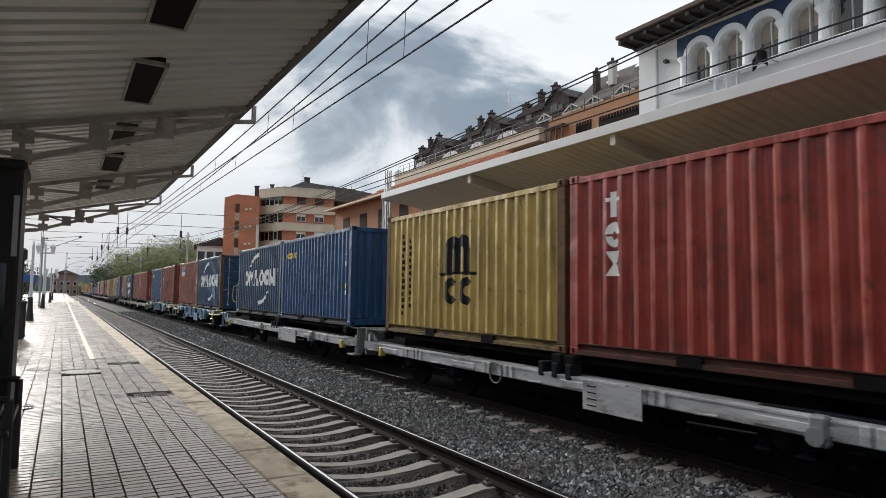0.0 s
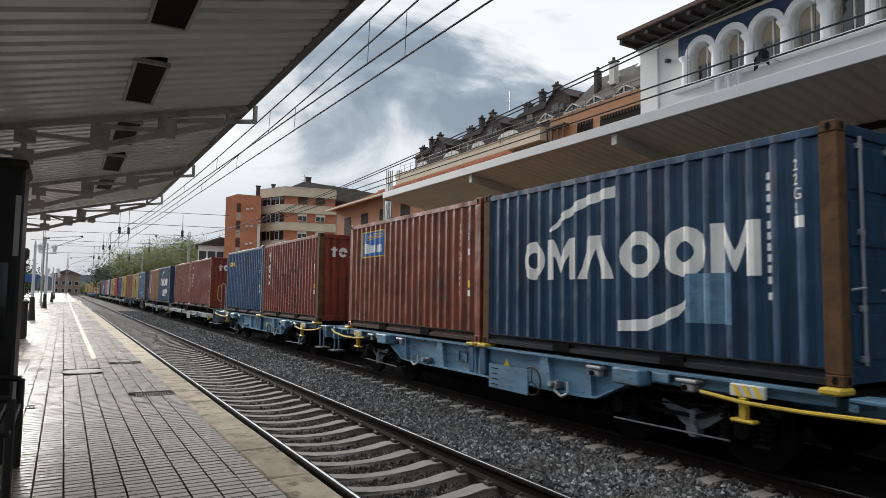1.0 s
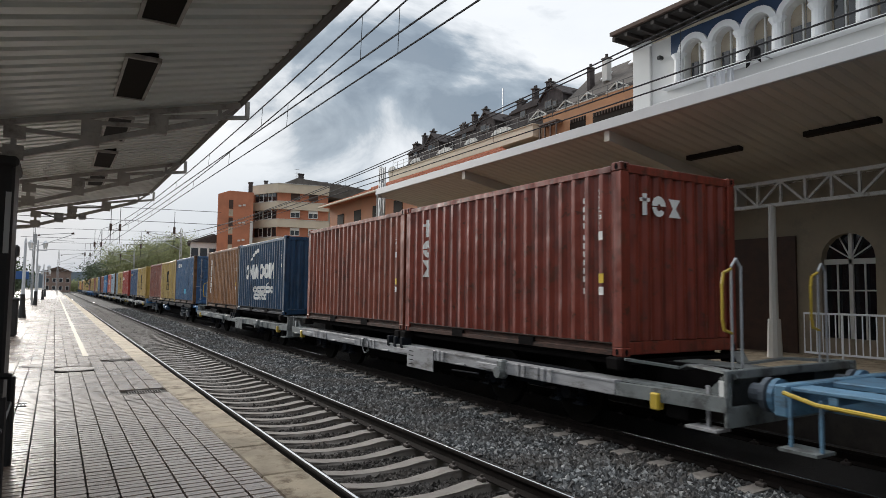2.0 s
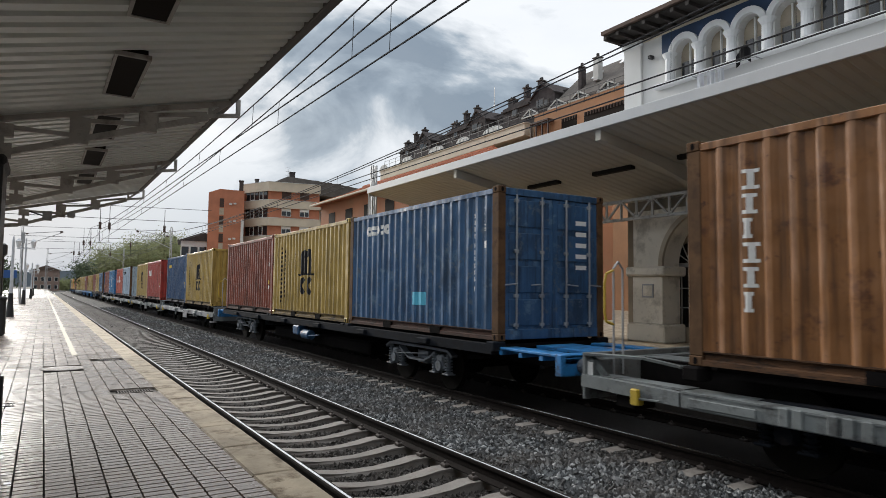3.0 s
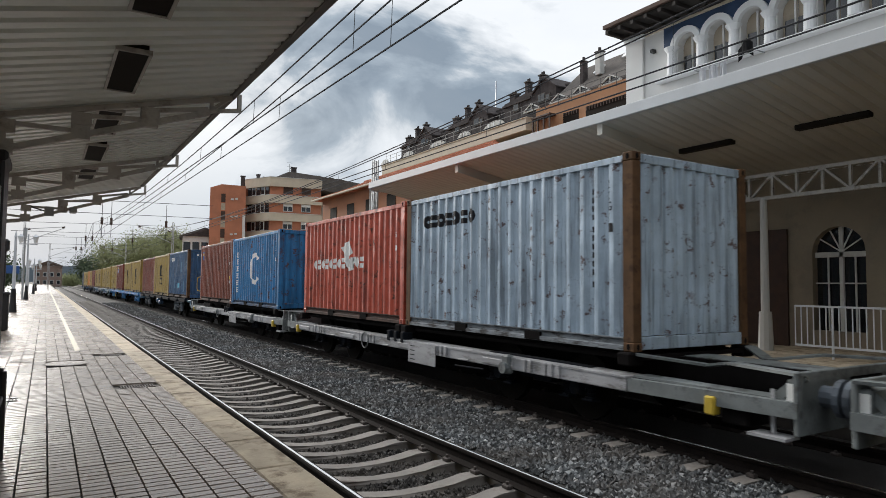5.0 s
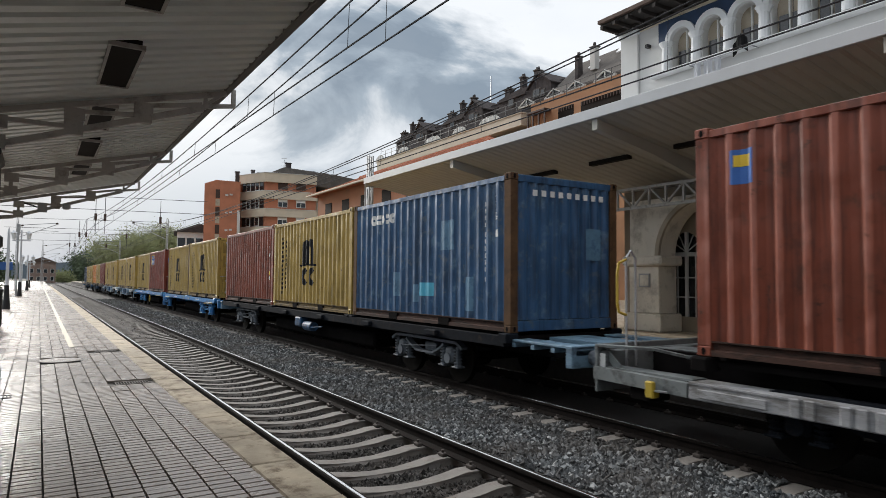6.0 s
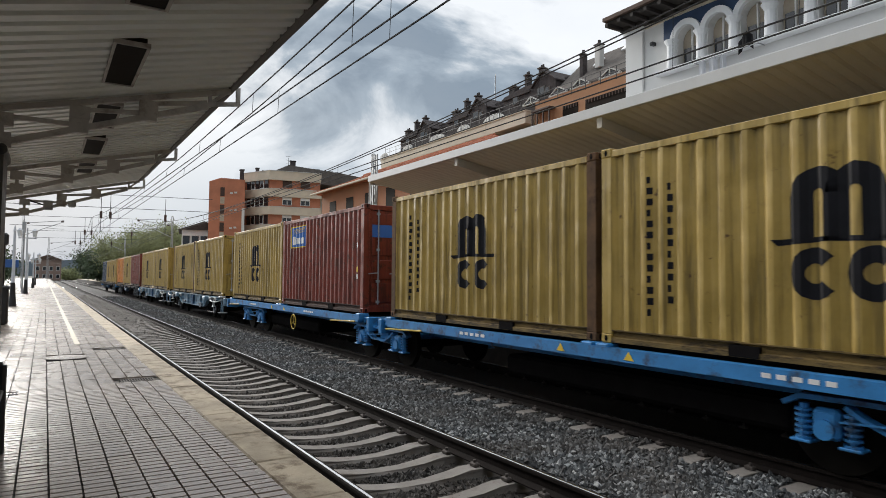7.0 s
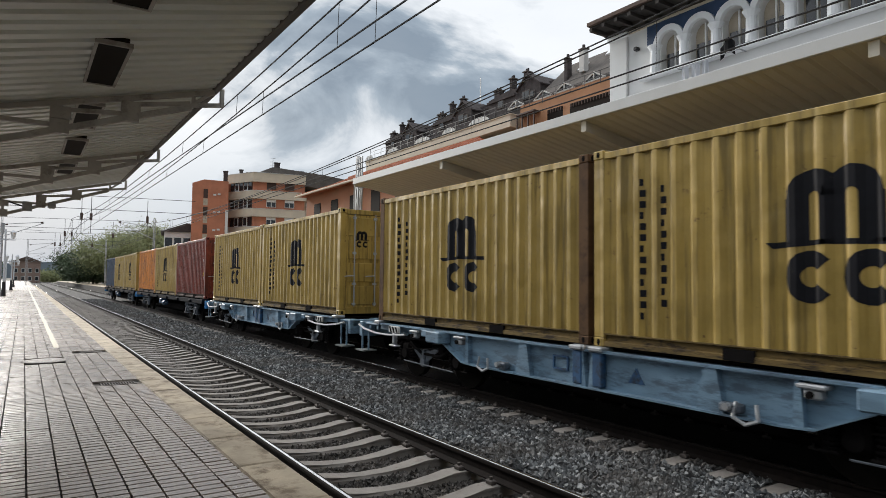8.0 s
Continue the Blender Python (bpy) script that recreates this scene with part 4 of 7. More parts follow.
    for y, w, z0, z1, mt in ((36.2, 0.2, 17.6, 19.5, "slate"), (34.5, 0.27, 18.0, 19.75, "pale")):
        c = part("chimney", nbox(X + 1.1, X + 1.6, y - w, y + w, z0, z1, bev=0.03), M[mt], t, "square chimney stack")
        part("chimney_cap", nbox(X + 1.05, X + 1.65, y - w - 0.05, y + w + 0.05, z1, z1 + 0.08), M["slate_light"], c)
        part("chimney_pot", ntube((X + 1.35, y, z1 + 0.08), (X + 1.35, y, z1 + 0.4), 0.13, 0.11, seg=8), M["slate"], c)
    # glazed gablets along the foot of the slope
    for y in (40.6, 37.3, 34.9, 31.9, 28.9):
        bm = bmesh.new()
        for a, b in (((y - 1.1, 16.4), (y, 17.0)), ((y, 17.0), (y + 1.1, 16.4)), ((y - 1.1, 16.4), (y + 1.1, 16.4)), ((y, 16.4), (y, 17.0))):
            beam(bm, (X - 0.3, *a), (X - 0.3, *b), 0.09, 0.09)
        sk = part("skylight", bm, M["pale"], t, "white framed gablet")
        bm = bmesh.new()
        prism(bm, [(y - 1.05, 16.42), (y + 1.05, 16.42), (y, 16.97)], "x", X - 0.27, X + 0.6)
        part("pane", bm, M["glass"], sk)
    # white arched terrace screens
    for y, w in ((68.0, 2.2), (62.2, 2.7), (56.0, 3.3), (51.0, 2.4), (46.1, 3.3)):
        arch = [(y + w / 2 * math.cos(math.pi * k / 10), 15.9 + 0.85 * math.sin(math.pi * k / 10) ** 0.7) for k in range(11)]
        bm = bmesh.new()
        prism(bm, arch, "x", X - 0.1, X - 0.04)
        sc = part("terrace_screen", bm, M["pale"], t, "white arched terrace screen")
        for k in (-0.25, 0.0, 0.25):
            part("screen_rib", nbox(X - 0.14, X - 0.104, y + k * w - 0.04, y + k * w + 0.04, 15.9, 16.6), M["white_trim"], sc)
    bm = bmesh.new()
    for z in (16.45, 16.85):
        beam(bm, (X - 0.6, y0, z), (X - 0.6, y1, z), 0.035, 0.035)
    for i in range(30):
        yy = y0 + i * 1.5
        beam(bm, (X - 0.6, yy, 15.9), (X - 0.6, yy, 16.85), 0.04, 0.04)
    part("terrace_rail", bm, M["black_iron"], t, "dark terrace railing")
    part("aerial", ntube((X + 3, 50.0, 18.8), (X + 3, 50.0, 22.0), 0.05, seg=5), M["galv"], t)


apartment_row()


def brick_block():
    t = thing("apartment_block", "brick apartment block with beige balcony bands", "apartment building", m=pose(20.0, 97.0, -0.6, 0, 0, -12), kind="structure")
    H = 18.4
    bm = bmesh.new()
    prism(bm, [(0, 0), (5.0, 0), (5.0, 16.9), (1.6, 17.0), (0, 16.4)], "y", 0, 9)
    part("tower", bm, M["brick"], t, "plain brick stair tower")
    part("wall", nbox(5.0, 16.2, 4.2, 14, 0, H - 0.4), M["brick"], t)
    part("wing", nbox(15.9, 26, 5.4, 16, 0, H - 2.0), M["band_light"], t)
    part("wing_band", nbox(16.2, 26.1, 4.9, 5.39, H - 3.2, H - 2.0), M["band_light"], t)
    part("wing_window", nbox(17.2, 18.6, 5.32, 5.395, H - 5.0, H - 3.4), M["shutter_white"], t)
    front = [(5.0, 4.2), (5.0, 3.6), (8.4, -1.0), (16.2, -0.6), (16.2, 4.2)]
    recess = [(5.1, 4.3), (5.1, 4.1), (8.55, -0.55), (16.1, -0.2), (16.1, 4.3)]
    for i in range(6):
        top = H - 2.7 * i
        bm = bmesh.new()
        prism(bm, front, "z", top - (1.35 if i == 0 else 1.15), top)
        b = part("balcony", bm, M["band_light"], t, "beige rendered balcony band")
        bm = bmesh.new()
        prism(bm, [(x, y - 0.06) for x, y in front], "z", top, top + 0.07)
        part("coping", bm, M["pale"], b)
        bm = bmesh.new()
        prism(bm, recess, "z", top - 2.7, top - 1.15)
        part("front_wall", bm, M["brick"], t)
        # glazed loggia on the slanting face
        for k in range(5):
            u = 0.12 + 0.17 * k
            x, y = 5.1 + 3.45 * u, 4.1 - 4.65 * u
            m = pose(x, y, top - 2.6, 0, 0, -53.4)
            w = part("window", nbox(0.0, 0.86, -0.09, -0.01, 0.05, 1.42), M["shutter_white"] if k % 2 else M["dark_wood"], t, m=m)
            part("pane", nbox(0.09, 0.77, -0.11, -0.092, 0.14, 1.33), M["glass"], w)
        for x in (11.1, 13.8):
            w = part("window", nbox(x - 0.7, x + 0.7, -0.50, -0.44, top - 2.35, top - 1.17), M["dark_wood"] if i == 0 else M["shutter_white"], t)
            for q in (-0.34, 0.34):
                part("pane", nbox(x + q - 0.29, x + q + 0.29, -0.53, -0.505, top - 2.27, top - 1.3), M["dark_wood"] if i == 0 else M["glass"], w)
            if i:
                part("blind", nbox(x - 0.66, x + 0.66, -0.55, -0.535, top - 1.6, top - 1.2), M["shutter_white"], w)
    # strip of stair windows and beige panels, wall lamps, white pipe
    for i in range(6):
        z = 15.6 - 2.6 * i
        part("stair_window", nbox(1.55, 2.15, -0.05, -0.004, z - 1.3, z), M["dark_wood"], t)
        part("panel", nbox(1.55, 2.15, -0.04, -0.004, z - 2.4, z - 1.4), M["band"], t)
        part("vent_cover", nbox(2.9, 3.3, -0.12, -0.004, z - 0.9, z - 0.65), M["pale"], t)
        part("vent_cover", nbox(3.5, 3.9, -0.12, -0.004, z - 0.8, z - 0.55), M["pale"], t)
    part("downpipe", nbox(4.6, 5.0, -0.2, -0.004, 3, 12.6), M["pale"], t, "white glazed shaft")
    bm = bmesh.new()
    prism(bm, [(8.8, H - 0.5), (26.2, H - 2.0), (26.2, H - 0.2), (20, H + 0.7), (11.5, H + 1.5), (8.8, H + 0.2)], "y", 2.0, 14)
    part("roof", bm, M["slate_light"], t, "dark slate roof")
    for x, y, w, z0, z1 in ((4.7, 4, 0.6, 15.5, 19.0), (6.4, 5, 2.6, 16.5, 18.3), (7.0, 4, 0.5, 16.5, 19.4), (8.9, 5, 2.2, 17, 19.2), (12.4, 4, 0.8, 18, 20.9), (16.2, 6, 1.3, 18, 20.1), (18.6, 6, 0.8, 18, 19.9), (20.0, 6, 0.9, 18, 19.8), (23.5, 6, 1.6, 17, 19.2), (25.5, 6, 1.0, 17, 18.9)):
        c = part("chimney", nbox(x - w / 2, x + w / 2, y, y + 1, z0, z1), M["slate"], t, "dark chimney")
        part("chimney_cap", nbox(x - w / 2 - 0.08, x + w / 2 + 0.08, y - 0.08, y + 1.08, z1, z1 + 0.1), M["slate"], c)
    for z in (20.6, 21.2, 21.8):
        part("aerial_bar", ntube((11.4, 5, z), (12.2, 5, z), 0.03, seg=5), M["galv"], t)
    part("aerial", ntube((11.8, 5, H), (11.8, 5, H + 3.2), 0.04, seg=5), M["galv"], t)


brick_block()


def plain_house(name, label, x, y, w, d, h, mt, roof_mt, rz=0, nwin=3, floors=2):
    t = thing(name, label, "house", m=pose(x, y, -0.6, 0, 0, rz), kind="structure")
    part("wall", nbox(0, w, 0, d, 0, h), mt, t)
    bm = bmesh.new()
    prism(bm, [(-0.5, h), (w + 0.5, h), (w / 2, h + w * 0.22)], "y", -0.4, d + 0.4)
    part("roof", bm, roof_mt, t)
    for f in range(floors):
        for i in range(nwin):
            xx = (i + 0.5) * w / nwin
            wi = part("window", nbox(xx - 0.6, xx + 0.6, -0.06, -0.004, 1.2 + f * 3, 2.8 + f * 3), M["shutter_white"], t)
            part("pane", nbox(xx - 0.5, xx + 0.5, -0.09, -0.064, 1.3 + f * 3, 2.7 + f * 3), M["glass"], wi)


plain_house("white_house", "pale house with enclosed glazed balconies", 17.6, 104, 6.4, 10, 9.6, M["white_trim"], M["slate"], rz=-10, nwin=5, floors=3)
plain_house("brick_hall", "distant brick building with a rounded roof at the end of the line", -3.6, 290, 9.0, 14, 8.4, M["hazed_brick"], M["dark_tile"], nwin=4, floors=2)
plain_house("trackside_shed", "small pale trackside building", 14.2, 148, 5, 9, 3.6, M["pale"], M["pale"], nwin=2, floors=1)


# ---- catenary ----
def wire_line(name, x0, lean, zc, zm, y0, y1, spacing, label):
    t = thing(name, label, "overhead wire", kind="structure")
    def wx(y):
        """Zigzag of the wire from mast to mast."""
        u = (y / 100.0) % 1.0
        return x0 - lean * 50.0 * (2 * u if u < 0.5 else 2 - 2 * u)
    bm = bmesh.new()
    for i in range(int((y1 - y0) / 50)):
        a, b = y0 + 50.0 * i, y0 + 50.0 * (i + 1)
        tube(bm, (wx(a), a, zc), (wx(b), b, zc), 0.013, seg=5)
    part("contact_wire", bm, M["wire"], t)
    span = 50.0
    n = 120
    bm = bmesh.new()
    prev = None
    off = 2.0

    def mz(y):
        u = ((y - off) / span) % 1.0
        return zm + 0.74 * (2 * u - 1) ** 2
    for i in range(n + 1):
        y = y0 + (y1 - y0) * i / n
        p = (wx(y), y, mz(y))
        if prev:
            tube(bm, prev, p, 0.013, seg=5)
        prev = p
    part("messenger_wire", bm, M["wire"], t)
    y = 2.6 + spacing
    while y < 110:
        part("dropper", ntube((wx(y), y, zc), (wx(y) + 0.02, y, mz(y)), 0.005, seg=4), M["wire"], t)
        y += 4.7
    return t


wire_line("catenary_near", 3.68, 0.020, 5.10, 5.30, -50, 300, 0.8, "double overhead line above the near track")
wire_line("catenary_near", 3.94, 0.012, 5.10, 5.30, -50, 300, 0.3, "double overhead line above the near track")
wire_line("catenary_far", 7.50, 0.0, 5.05, 5.22, -50, 300, 1.5, "overhead line above the far track")
wire_line("catenary_far", 7.75, 0.0, 5.0, 5.28, -50, 300, 3.5, "overhead line above the far track")


def lattice_mast(x, y, h, arm, z0=-0.6):
    t = thing("catenary_mast", "galvanised lattice catenary mast", "mast", m=pose(x, y, z0), group="catenary masts", kind="structure")
    for sx in (-0.07, 0.07):
        for sy in (-0.07, 0.07):
            part("leg", nbox(sx - 0.025, sx + 0.025, sy - 0.025, sy + 0.025, 0, h), M["galv"], t)
    bm = bmesh.new()
    z, k = 0.0, 0
    while z < h - 0.5:
        for s in (-0.085, 0.085):
            beam(bm, (-0.085 if k % 2 else 0.085, s, z), (0.085 if k % 2 else -0.085, s, z + 0.5), 0.04, 0.015)
            beam(bm, (s, -0.085 if k % 2 else 0.085, z), (s, 0.085 if k % 2 else -0.085, z + 0.5), 0.015, 0.04)
        z, k = z + 0.5, k + 1
    part("lacing", bm, M["galv"], t)
    if arm:
        bm = bmesh.new()
        s = 1 if arm > 0 else -1
        tube(bm, (0, 0, h - 0.9), (arm, 0, h - 0.5), 0.03, seg=6)
        tube(bm, (0, 0, h - 2.1), (arm, 0, h - 0.6), 0.03, seg=6)
        tube(bm, (arm * 0.55, 0, h - 1.3), (arm, 0, h - 1.35), 0.02, seg=6)
        part("cantilever_arm", bm, M["galv"], t, "steel cantilever arm")
        for f in (0.08, 0.92):
            part("insulator", ntube((arm * f, -0.01, h - 0.95 + 0.4 * f), (arm * (f + 0.06), 0.01, h - 0.9 + 0.4 * f), 0.08, seg=8), M["dark_wood"], t)
    return t


lattice_mast(9.75, 20.3, 6.85, 0)
for y in (68, 112, 160, 210):
    lattice_mast(10.6, y, 8.4, -3.2)
    lattice_mast(0.4 if y > 100 else -1.9, y + 6, 8.4, 3.4)


def portal(y):
    t = thing("catenary_portal", "thin cross-span wires with hanging insulators", "overhead wire", kind="structure")
    part("span_wire", ntube((-3, y, 7.6), (11, y, 7.9), 0.02, seg=5), M["wire"], t)
    part("span_wire", ntube((-3, y, 6.7), (11, y, 6.9), 0.02, seg=5), M["wire"], t)
    for x in (3.3, 3.9, 7.6):
        part("hanger", ntube((x, y, 5.1), (x, y, 7.7), 0.02, seg=5), M["wire"], t)
        part("insulator", ntube((x, y, 6.0), (x, y, 6.5), 0.09, seg=8), M["dark_wood"], t)


for y in (52, 74, 98):
    portal(y)


# ---- trees and distance ----
def tree(name, label, x, y, h, r, mt, seed, leaves, leaf, sparse=0.0, trunk_h=0.35, z0=-0.6):
    rg = random.Random(seed)
    t = thing(name, label, "tree", m=pose(x, y, z0))
    bm = bmesh.new()
    th = h * trunk_h
    tube(bm, (0, 0, 0), (0, 0, th), 0.022 * h, 0.016 * h, seg=8)
    limbs = []
    for i in range(11):
        a = i * 2.4 + rg.random()
        el = rg.uniform(0.35, 1.25)
        ln = h * rg.uniform(0.3, 0.55)
        z = th * rg.uniform(0.75, 1.05)
        q = Vector((math.cos(a) * math.cos(el) * ln, math.sin(a) * math.cos(el) * ln, z + math.sin(el) * ln))
        q.z = min(q.z, h * 0.95)
        tube(bm, (0, 0, z), q, 0.010 * h, 0.003 * h, seg=5)
        limbs.append(q)
        for j in range(5):
            p0 = Vector((0, 0, z)).lerp(q, rg.uniform(0.4, 0.95))
            p1 = p0 + Vector((rg.uniform(-1, 1), rg.uniform(-1, 1), rg.uniform(-0.1, 1))) * h * 0.13
            tube(bm, p0, p1, 0.004 * h, 0.0015 * h, seg=4)
            limbs.append(p1)
    part("trunk", bm, M["bark"], t, "grey branching trunk")
    vs, fs = [], []
    for i in range(leaves):
        c = rg.choice(limbs)
        g = Vector((rg.gauss(0, 1), rg.gauss(0, 1), rg.gauss(0, 0.8))) * (r * (0.13 + 0.07 * sparse))
        p = c + g
        if p.z < th * 0.7:
            continue
        s = leaf * rg.uniform(0.5, 1.3)
        u = Vector((rg.uniform(-1, 1), rg.uniform(-1, 1), rg.uniform(-1, 1))).normalized()
        w = u.orthogonal().normalized()
        b = len(vs)
        vs.extend([(p - u * s)[:], (p + w * s * 0.5)[:], (p + u * s)[:], (p - w * s * 0.5)[:]])
        fs.append((b, b + 1, b + 2, b + 3))
    me = bpy.data.meshes.new("crown")
    me.from_pydata(vs, [], fs)
    me.materials.append(mt)
    o = new("crown", me)
    o.parent = t
    return t


tree("plane_tree", "tall tree in thin spring leaf behind the train", 17.5, 128, 13.5, 9, M["leaf_spring"], 3, 18000, 0.19, 0.1)
tree("plane_tree", "tall tree in thin spring leaf behind the train", 19.5, 134, 13, 8, M["leaf_spring"], 5, 18000, 0.19, 0.1)
tree("plane_tree", "tall tree in thin spring leaf behind the train", 13.5, 140, 12.5, 9, M["leaf_spring"], 11, 18000, 0.19, 0.1)
tree("plane_tree", "tall tree in thin spring leaf behind the train", 24.5, 132, 13, 9, M["leaf_spring"], 15, 18000, 0.19, 0.1)
tree("dark_tree", "dense dark green tree beside the line", 12.0, 150, 10.0, 8, M["leaf_dark"], 7, 14000, 0.24, 0.3, 0.2)
tree("dark_tree", "dense dark green tree beside the line", 10.2, 165, 10.0, 8, M["leaf_dark"], 8, 14000, 0.24, 0.3, 0.2)
tree("dark_tree", "dense dark green tree beside the line", 15.5, 168, 11, 8, M["leaf_dark"], 9, 14000, 0.24, 0.3, 0.2)
tree("dark_tree", "dense dark green tree beside the platform", -6.0, 84, 6.5, 6, M["leaf_dark"], 21, 7000, 0.2, 0.3, 0.2)
tree("dark_tree", "dense dark green tree beside the platform", -8.5, 100, 8, 6, M["leaf_dark"], 22, 7000, 0.2, 0.3, 0.2)
for i in range(9):
    tree("hedge_tree", "dark shrubby tree at the end of the line", (-40, -32, -24, -16, 9, 15, 21, 28, 35)[i], 300 + (i % 3) * 12, 6 + (i * 7 % 4), 9, M["leaf_dark"] if i % 2 else M["leaf_spring"], 40 + i, 5000, 0.4, 0.3, 0.15)
bm = bmesh.new()
prism(bm, [(-900, -1), (900, -1), (900, 12), (500, 30), (250, 22), (60, 34), (-60, 26), (-250, 40), (-600, 18), (-900, 12)], "y", 1500, 1560)
tagged(link("hills", bm, M["hill"]), "hazy blue hills on the horizon", "hills", kind="structure")


# ---- the freight train ----
SPEED = 27.80
CL, CW, CH = 6.058, 2.438, 2.591      # twenty-foot container
DECK_Z = 1.049


def paint(name, col, rust=(0.085, 0.032, 0.018), at=(0.55, 0.66), rough=0.42, grime=0.75, chip=0.575, worn=0.75):
    """Weathered container paint: fading, vertical dirt streaks, rust blooms."""
    m = mat(name, col, rough, var=0.18, scale=1.6, fine=30, bump=0.06, stain=rust, stain_at=at, rvar=0.12, dist=0.004, spec=0.35)
    t = m.node_tree
    b = t.nodes["Principled BSDF"]
    src = b.inputs["Base Color"].links[0].from_socket
    tcn = t.nodes.new("ShaderNodeTexCoord")
    oi = t.nodes.new("ShaderNodeObjectInfo")
    ad = t.nodes.new("ShaderNodeVectorMath")
    ad.operation = "ADD"
    far = t.nodes.new("ShaderNodeMath")
    far.operation = "MULTIPLY"
    far.inputs[1].default_value = 53.0
    t.links.new(oi.outputs["Random"], far.inputs[0])
    mp2 = t.nodes.new("ShaderNodeMapping")
    mp2.inputs["Scale"].default_value = (11, 11, 0.55)
    t.links.new(tcn.outputs["Object"], ad.inputs[0])
    t.links.new(far.outputs[0], ad.inputs[1])
    t.links.new(ad.outputs[0], mp2.inputs["Vector"])
    st = nd(t, "ShaderNodeTexNoise", Scale=1.0, Detail=5.0, Roughness=0.6)
    t.links.new(mp2.outputs[0], st.inputs["Vector"])
    c = mixc(t, ramp(t, st.outputs[0], [(0.52, 0.0), (0.62, 0.65)]), src, tuple(x * 0.35 + 0.006 for x in col))
    c = mixc(t, ramp(t, st.outputs[0], [(0.32, 0.35), (0.42, 0.0)]), c, tuple(min(1, x * 1.25 + 0.035) for x in col))
    # broad grimy patches running down the sheet
    mp3 = t.nodes.new("ShaderNodeMapping")
    mp3.inputs["Scale"].default_value = (1.5, 1.5, 0.55)
    t.links.new(ad.outputs[0], mp3.inputs["Vector"])
    gr = nd(t, "ShaderNodeTexNoise", Scale=1.0, Detail=7.0, Roughness=0.7)
    t.links.new(mp3.outputs[0], gr.inputs["Vector"])
    c = mixc(t, ramp(t, gr.outputs[0], [(0.52, 0.0), (0.66, grime)]), c, tuple(x * 0.3 + 0.006 for x in col))
    # paler band on the outer folds: rubbed paint plus a painted ridge highlight
    sy = t.nodes.new("ShaderNodeSeparateXYZ")
    t.links.new(tcn.outputs["Object"], sy.inputs[0])
    fo = t.nodes.new("ShaderNodeMath")
    fo.operation = "MULTIPLY_ADD"
    fo.inputs[1].default_value, fo.inputs[2].default_value = 1 / 0.276, -0.19 / 0.276 + 10
    t.links.new(sy.outputs[1], fo.inputs[0])
    fr = t.nodes.new("ShaderNodeMath")
    fr.operation = "FRACT"
    t.links.new(fo.outputs[0], fr.inputs[0])
    edge = ramp(t, fr.outputs[0], [(0.60, 0.0), (0.775, 1.0), (0.86, 0.0)])
    wn = nd(t, "ShaderNodeTexNoise", Scale=1.3, Detail=6.0, Roughness=0.65)
    t.links.new(ad.outputs[0], wn.inputs["Vector"])
    wear_glint = t.nodes.new("ShaderNodeMath")
    wear_glint.operation = "MULTIPLY"
    t.links.new(edge, wear_glint.inputs[0])
    t.links.new(ramp(t, wn.outputs[0], [(0.40, 0.12), (0.62, worn)]), wear_glint.inputs[1])
    c = mixc(t, wear_glint.outputs[0], c, tuple(min(1, x * 1.35 + 0.085) for x in col))
    # chipped rust spots and runs
    ch = nd(t, "ShaderNodeTexNoise", Scale=4.5, Detail=9.0, Roughness=0.75)
    t.links.new(ad.outputs[0], ch.inputs["Vector"])
    c = mixc(t, ramp(t, ch.outputs[0], [(chip, 0.0), (chip + 0.045, 0.9)]), c, tuple(0.55 * x + 0.45 * y for x, y in zip(rust, (0.05, 0.022, 0.014))))
    t.links.new(c, b.inputs["Base Color"])
    # dented sheet
    dn = nd(t, "ShaderNodeTexNoise", Scale=1.6, Detail=2.0, Roughness=0.5)
    t.links.new(ad.outputs[0], dn.inputs["Vector"])
    bp = nd(t, "ShaderNodeBump", Strength=0.8, Distance=0.07)
    t.links.new(dn.outputs[0], bp.inputs["Height"])
    t.links.new(b.inputs["Normal"].links[0].from_socket, bp.inputs["Normal"])
    t.links.new(bp.outputs[0], b.inputs["Normal"])
    return m


P = {
    "maroon": paint("paint_maroon", (0.25, 0.033, 0.021), chip=0.60),
    "yellow": paint("paint_yellow", (0.375, 0.255, 0.064), at=(0.62, 0.74), grime=0.3, chip=0.625),
    "blue": paint("paint_blue", (0.011, 0.055, 0.145), rust=(0.008, 0.03, 0.08), chip=0.66),
    "navy": paint("paint_navy", (0.012, 0.046, 0.10), rust=(0.03, 0.06, 0.10), chip=0.64),
    "brown": paint("paint_brown", (0.205, 0.052, 0.028), chip=0.61),
    "redbrown": paint("paint_redbrown", (0.19, 0.036, 0.021)),
    "orange": paint("paint_orange", (0.235, 0.105, 0.038), grime=0.5, chip=0.62),
    "red": paint("paint_red", (0.33, 0.040, 0.028), grime=0.4, chip=0.61),
    "vermilion": paint("paint_vermilion", (0.46, 0.085, 0.05)),
    "grey": paint("paint_grey", (0.36, 0.45, 0.54), at=(0.60, 0.72), grime=0.3),
    "azure": paint("paint_azure", (0.025, 0.17, 0.38)),
    "worn_blue": paint("paint_worn_blue", (0.038, 0.098, 0.20), rust=(0.13, 0.21, 0.29), at=(0.55, 0.66)),
    "bright_orange": paint("paint_bright_orange", (0.62, 0.22, 0.03)),
    "dark_blue": paint("paint_dark_blue", (0.02, 0.045, 0.09)),
}
SILL = {}
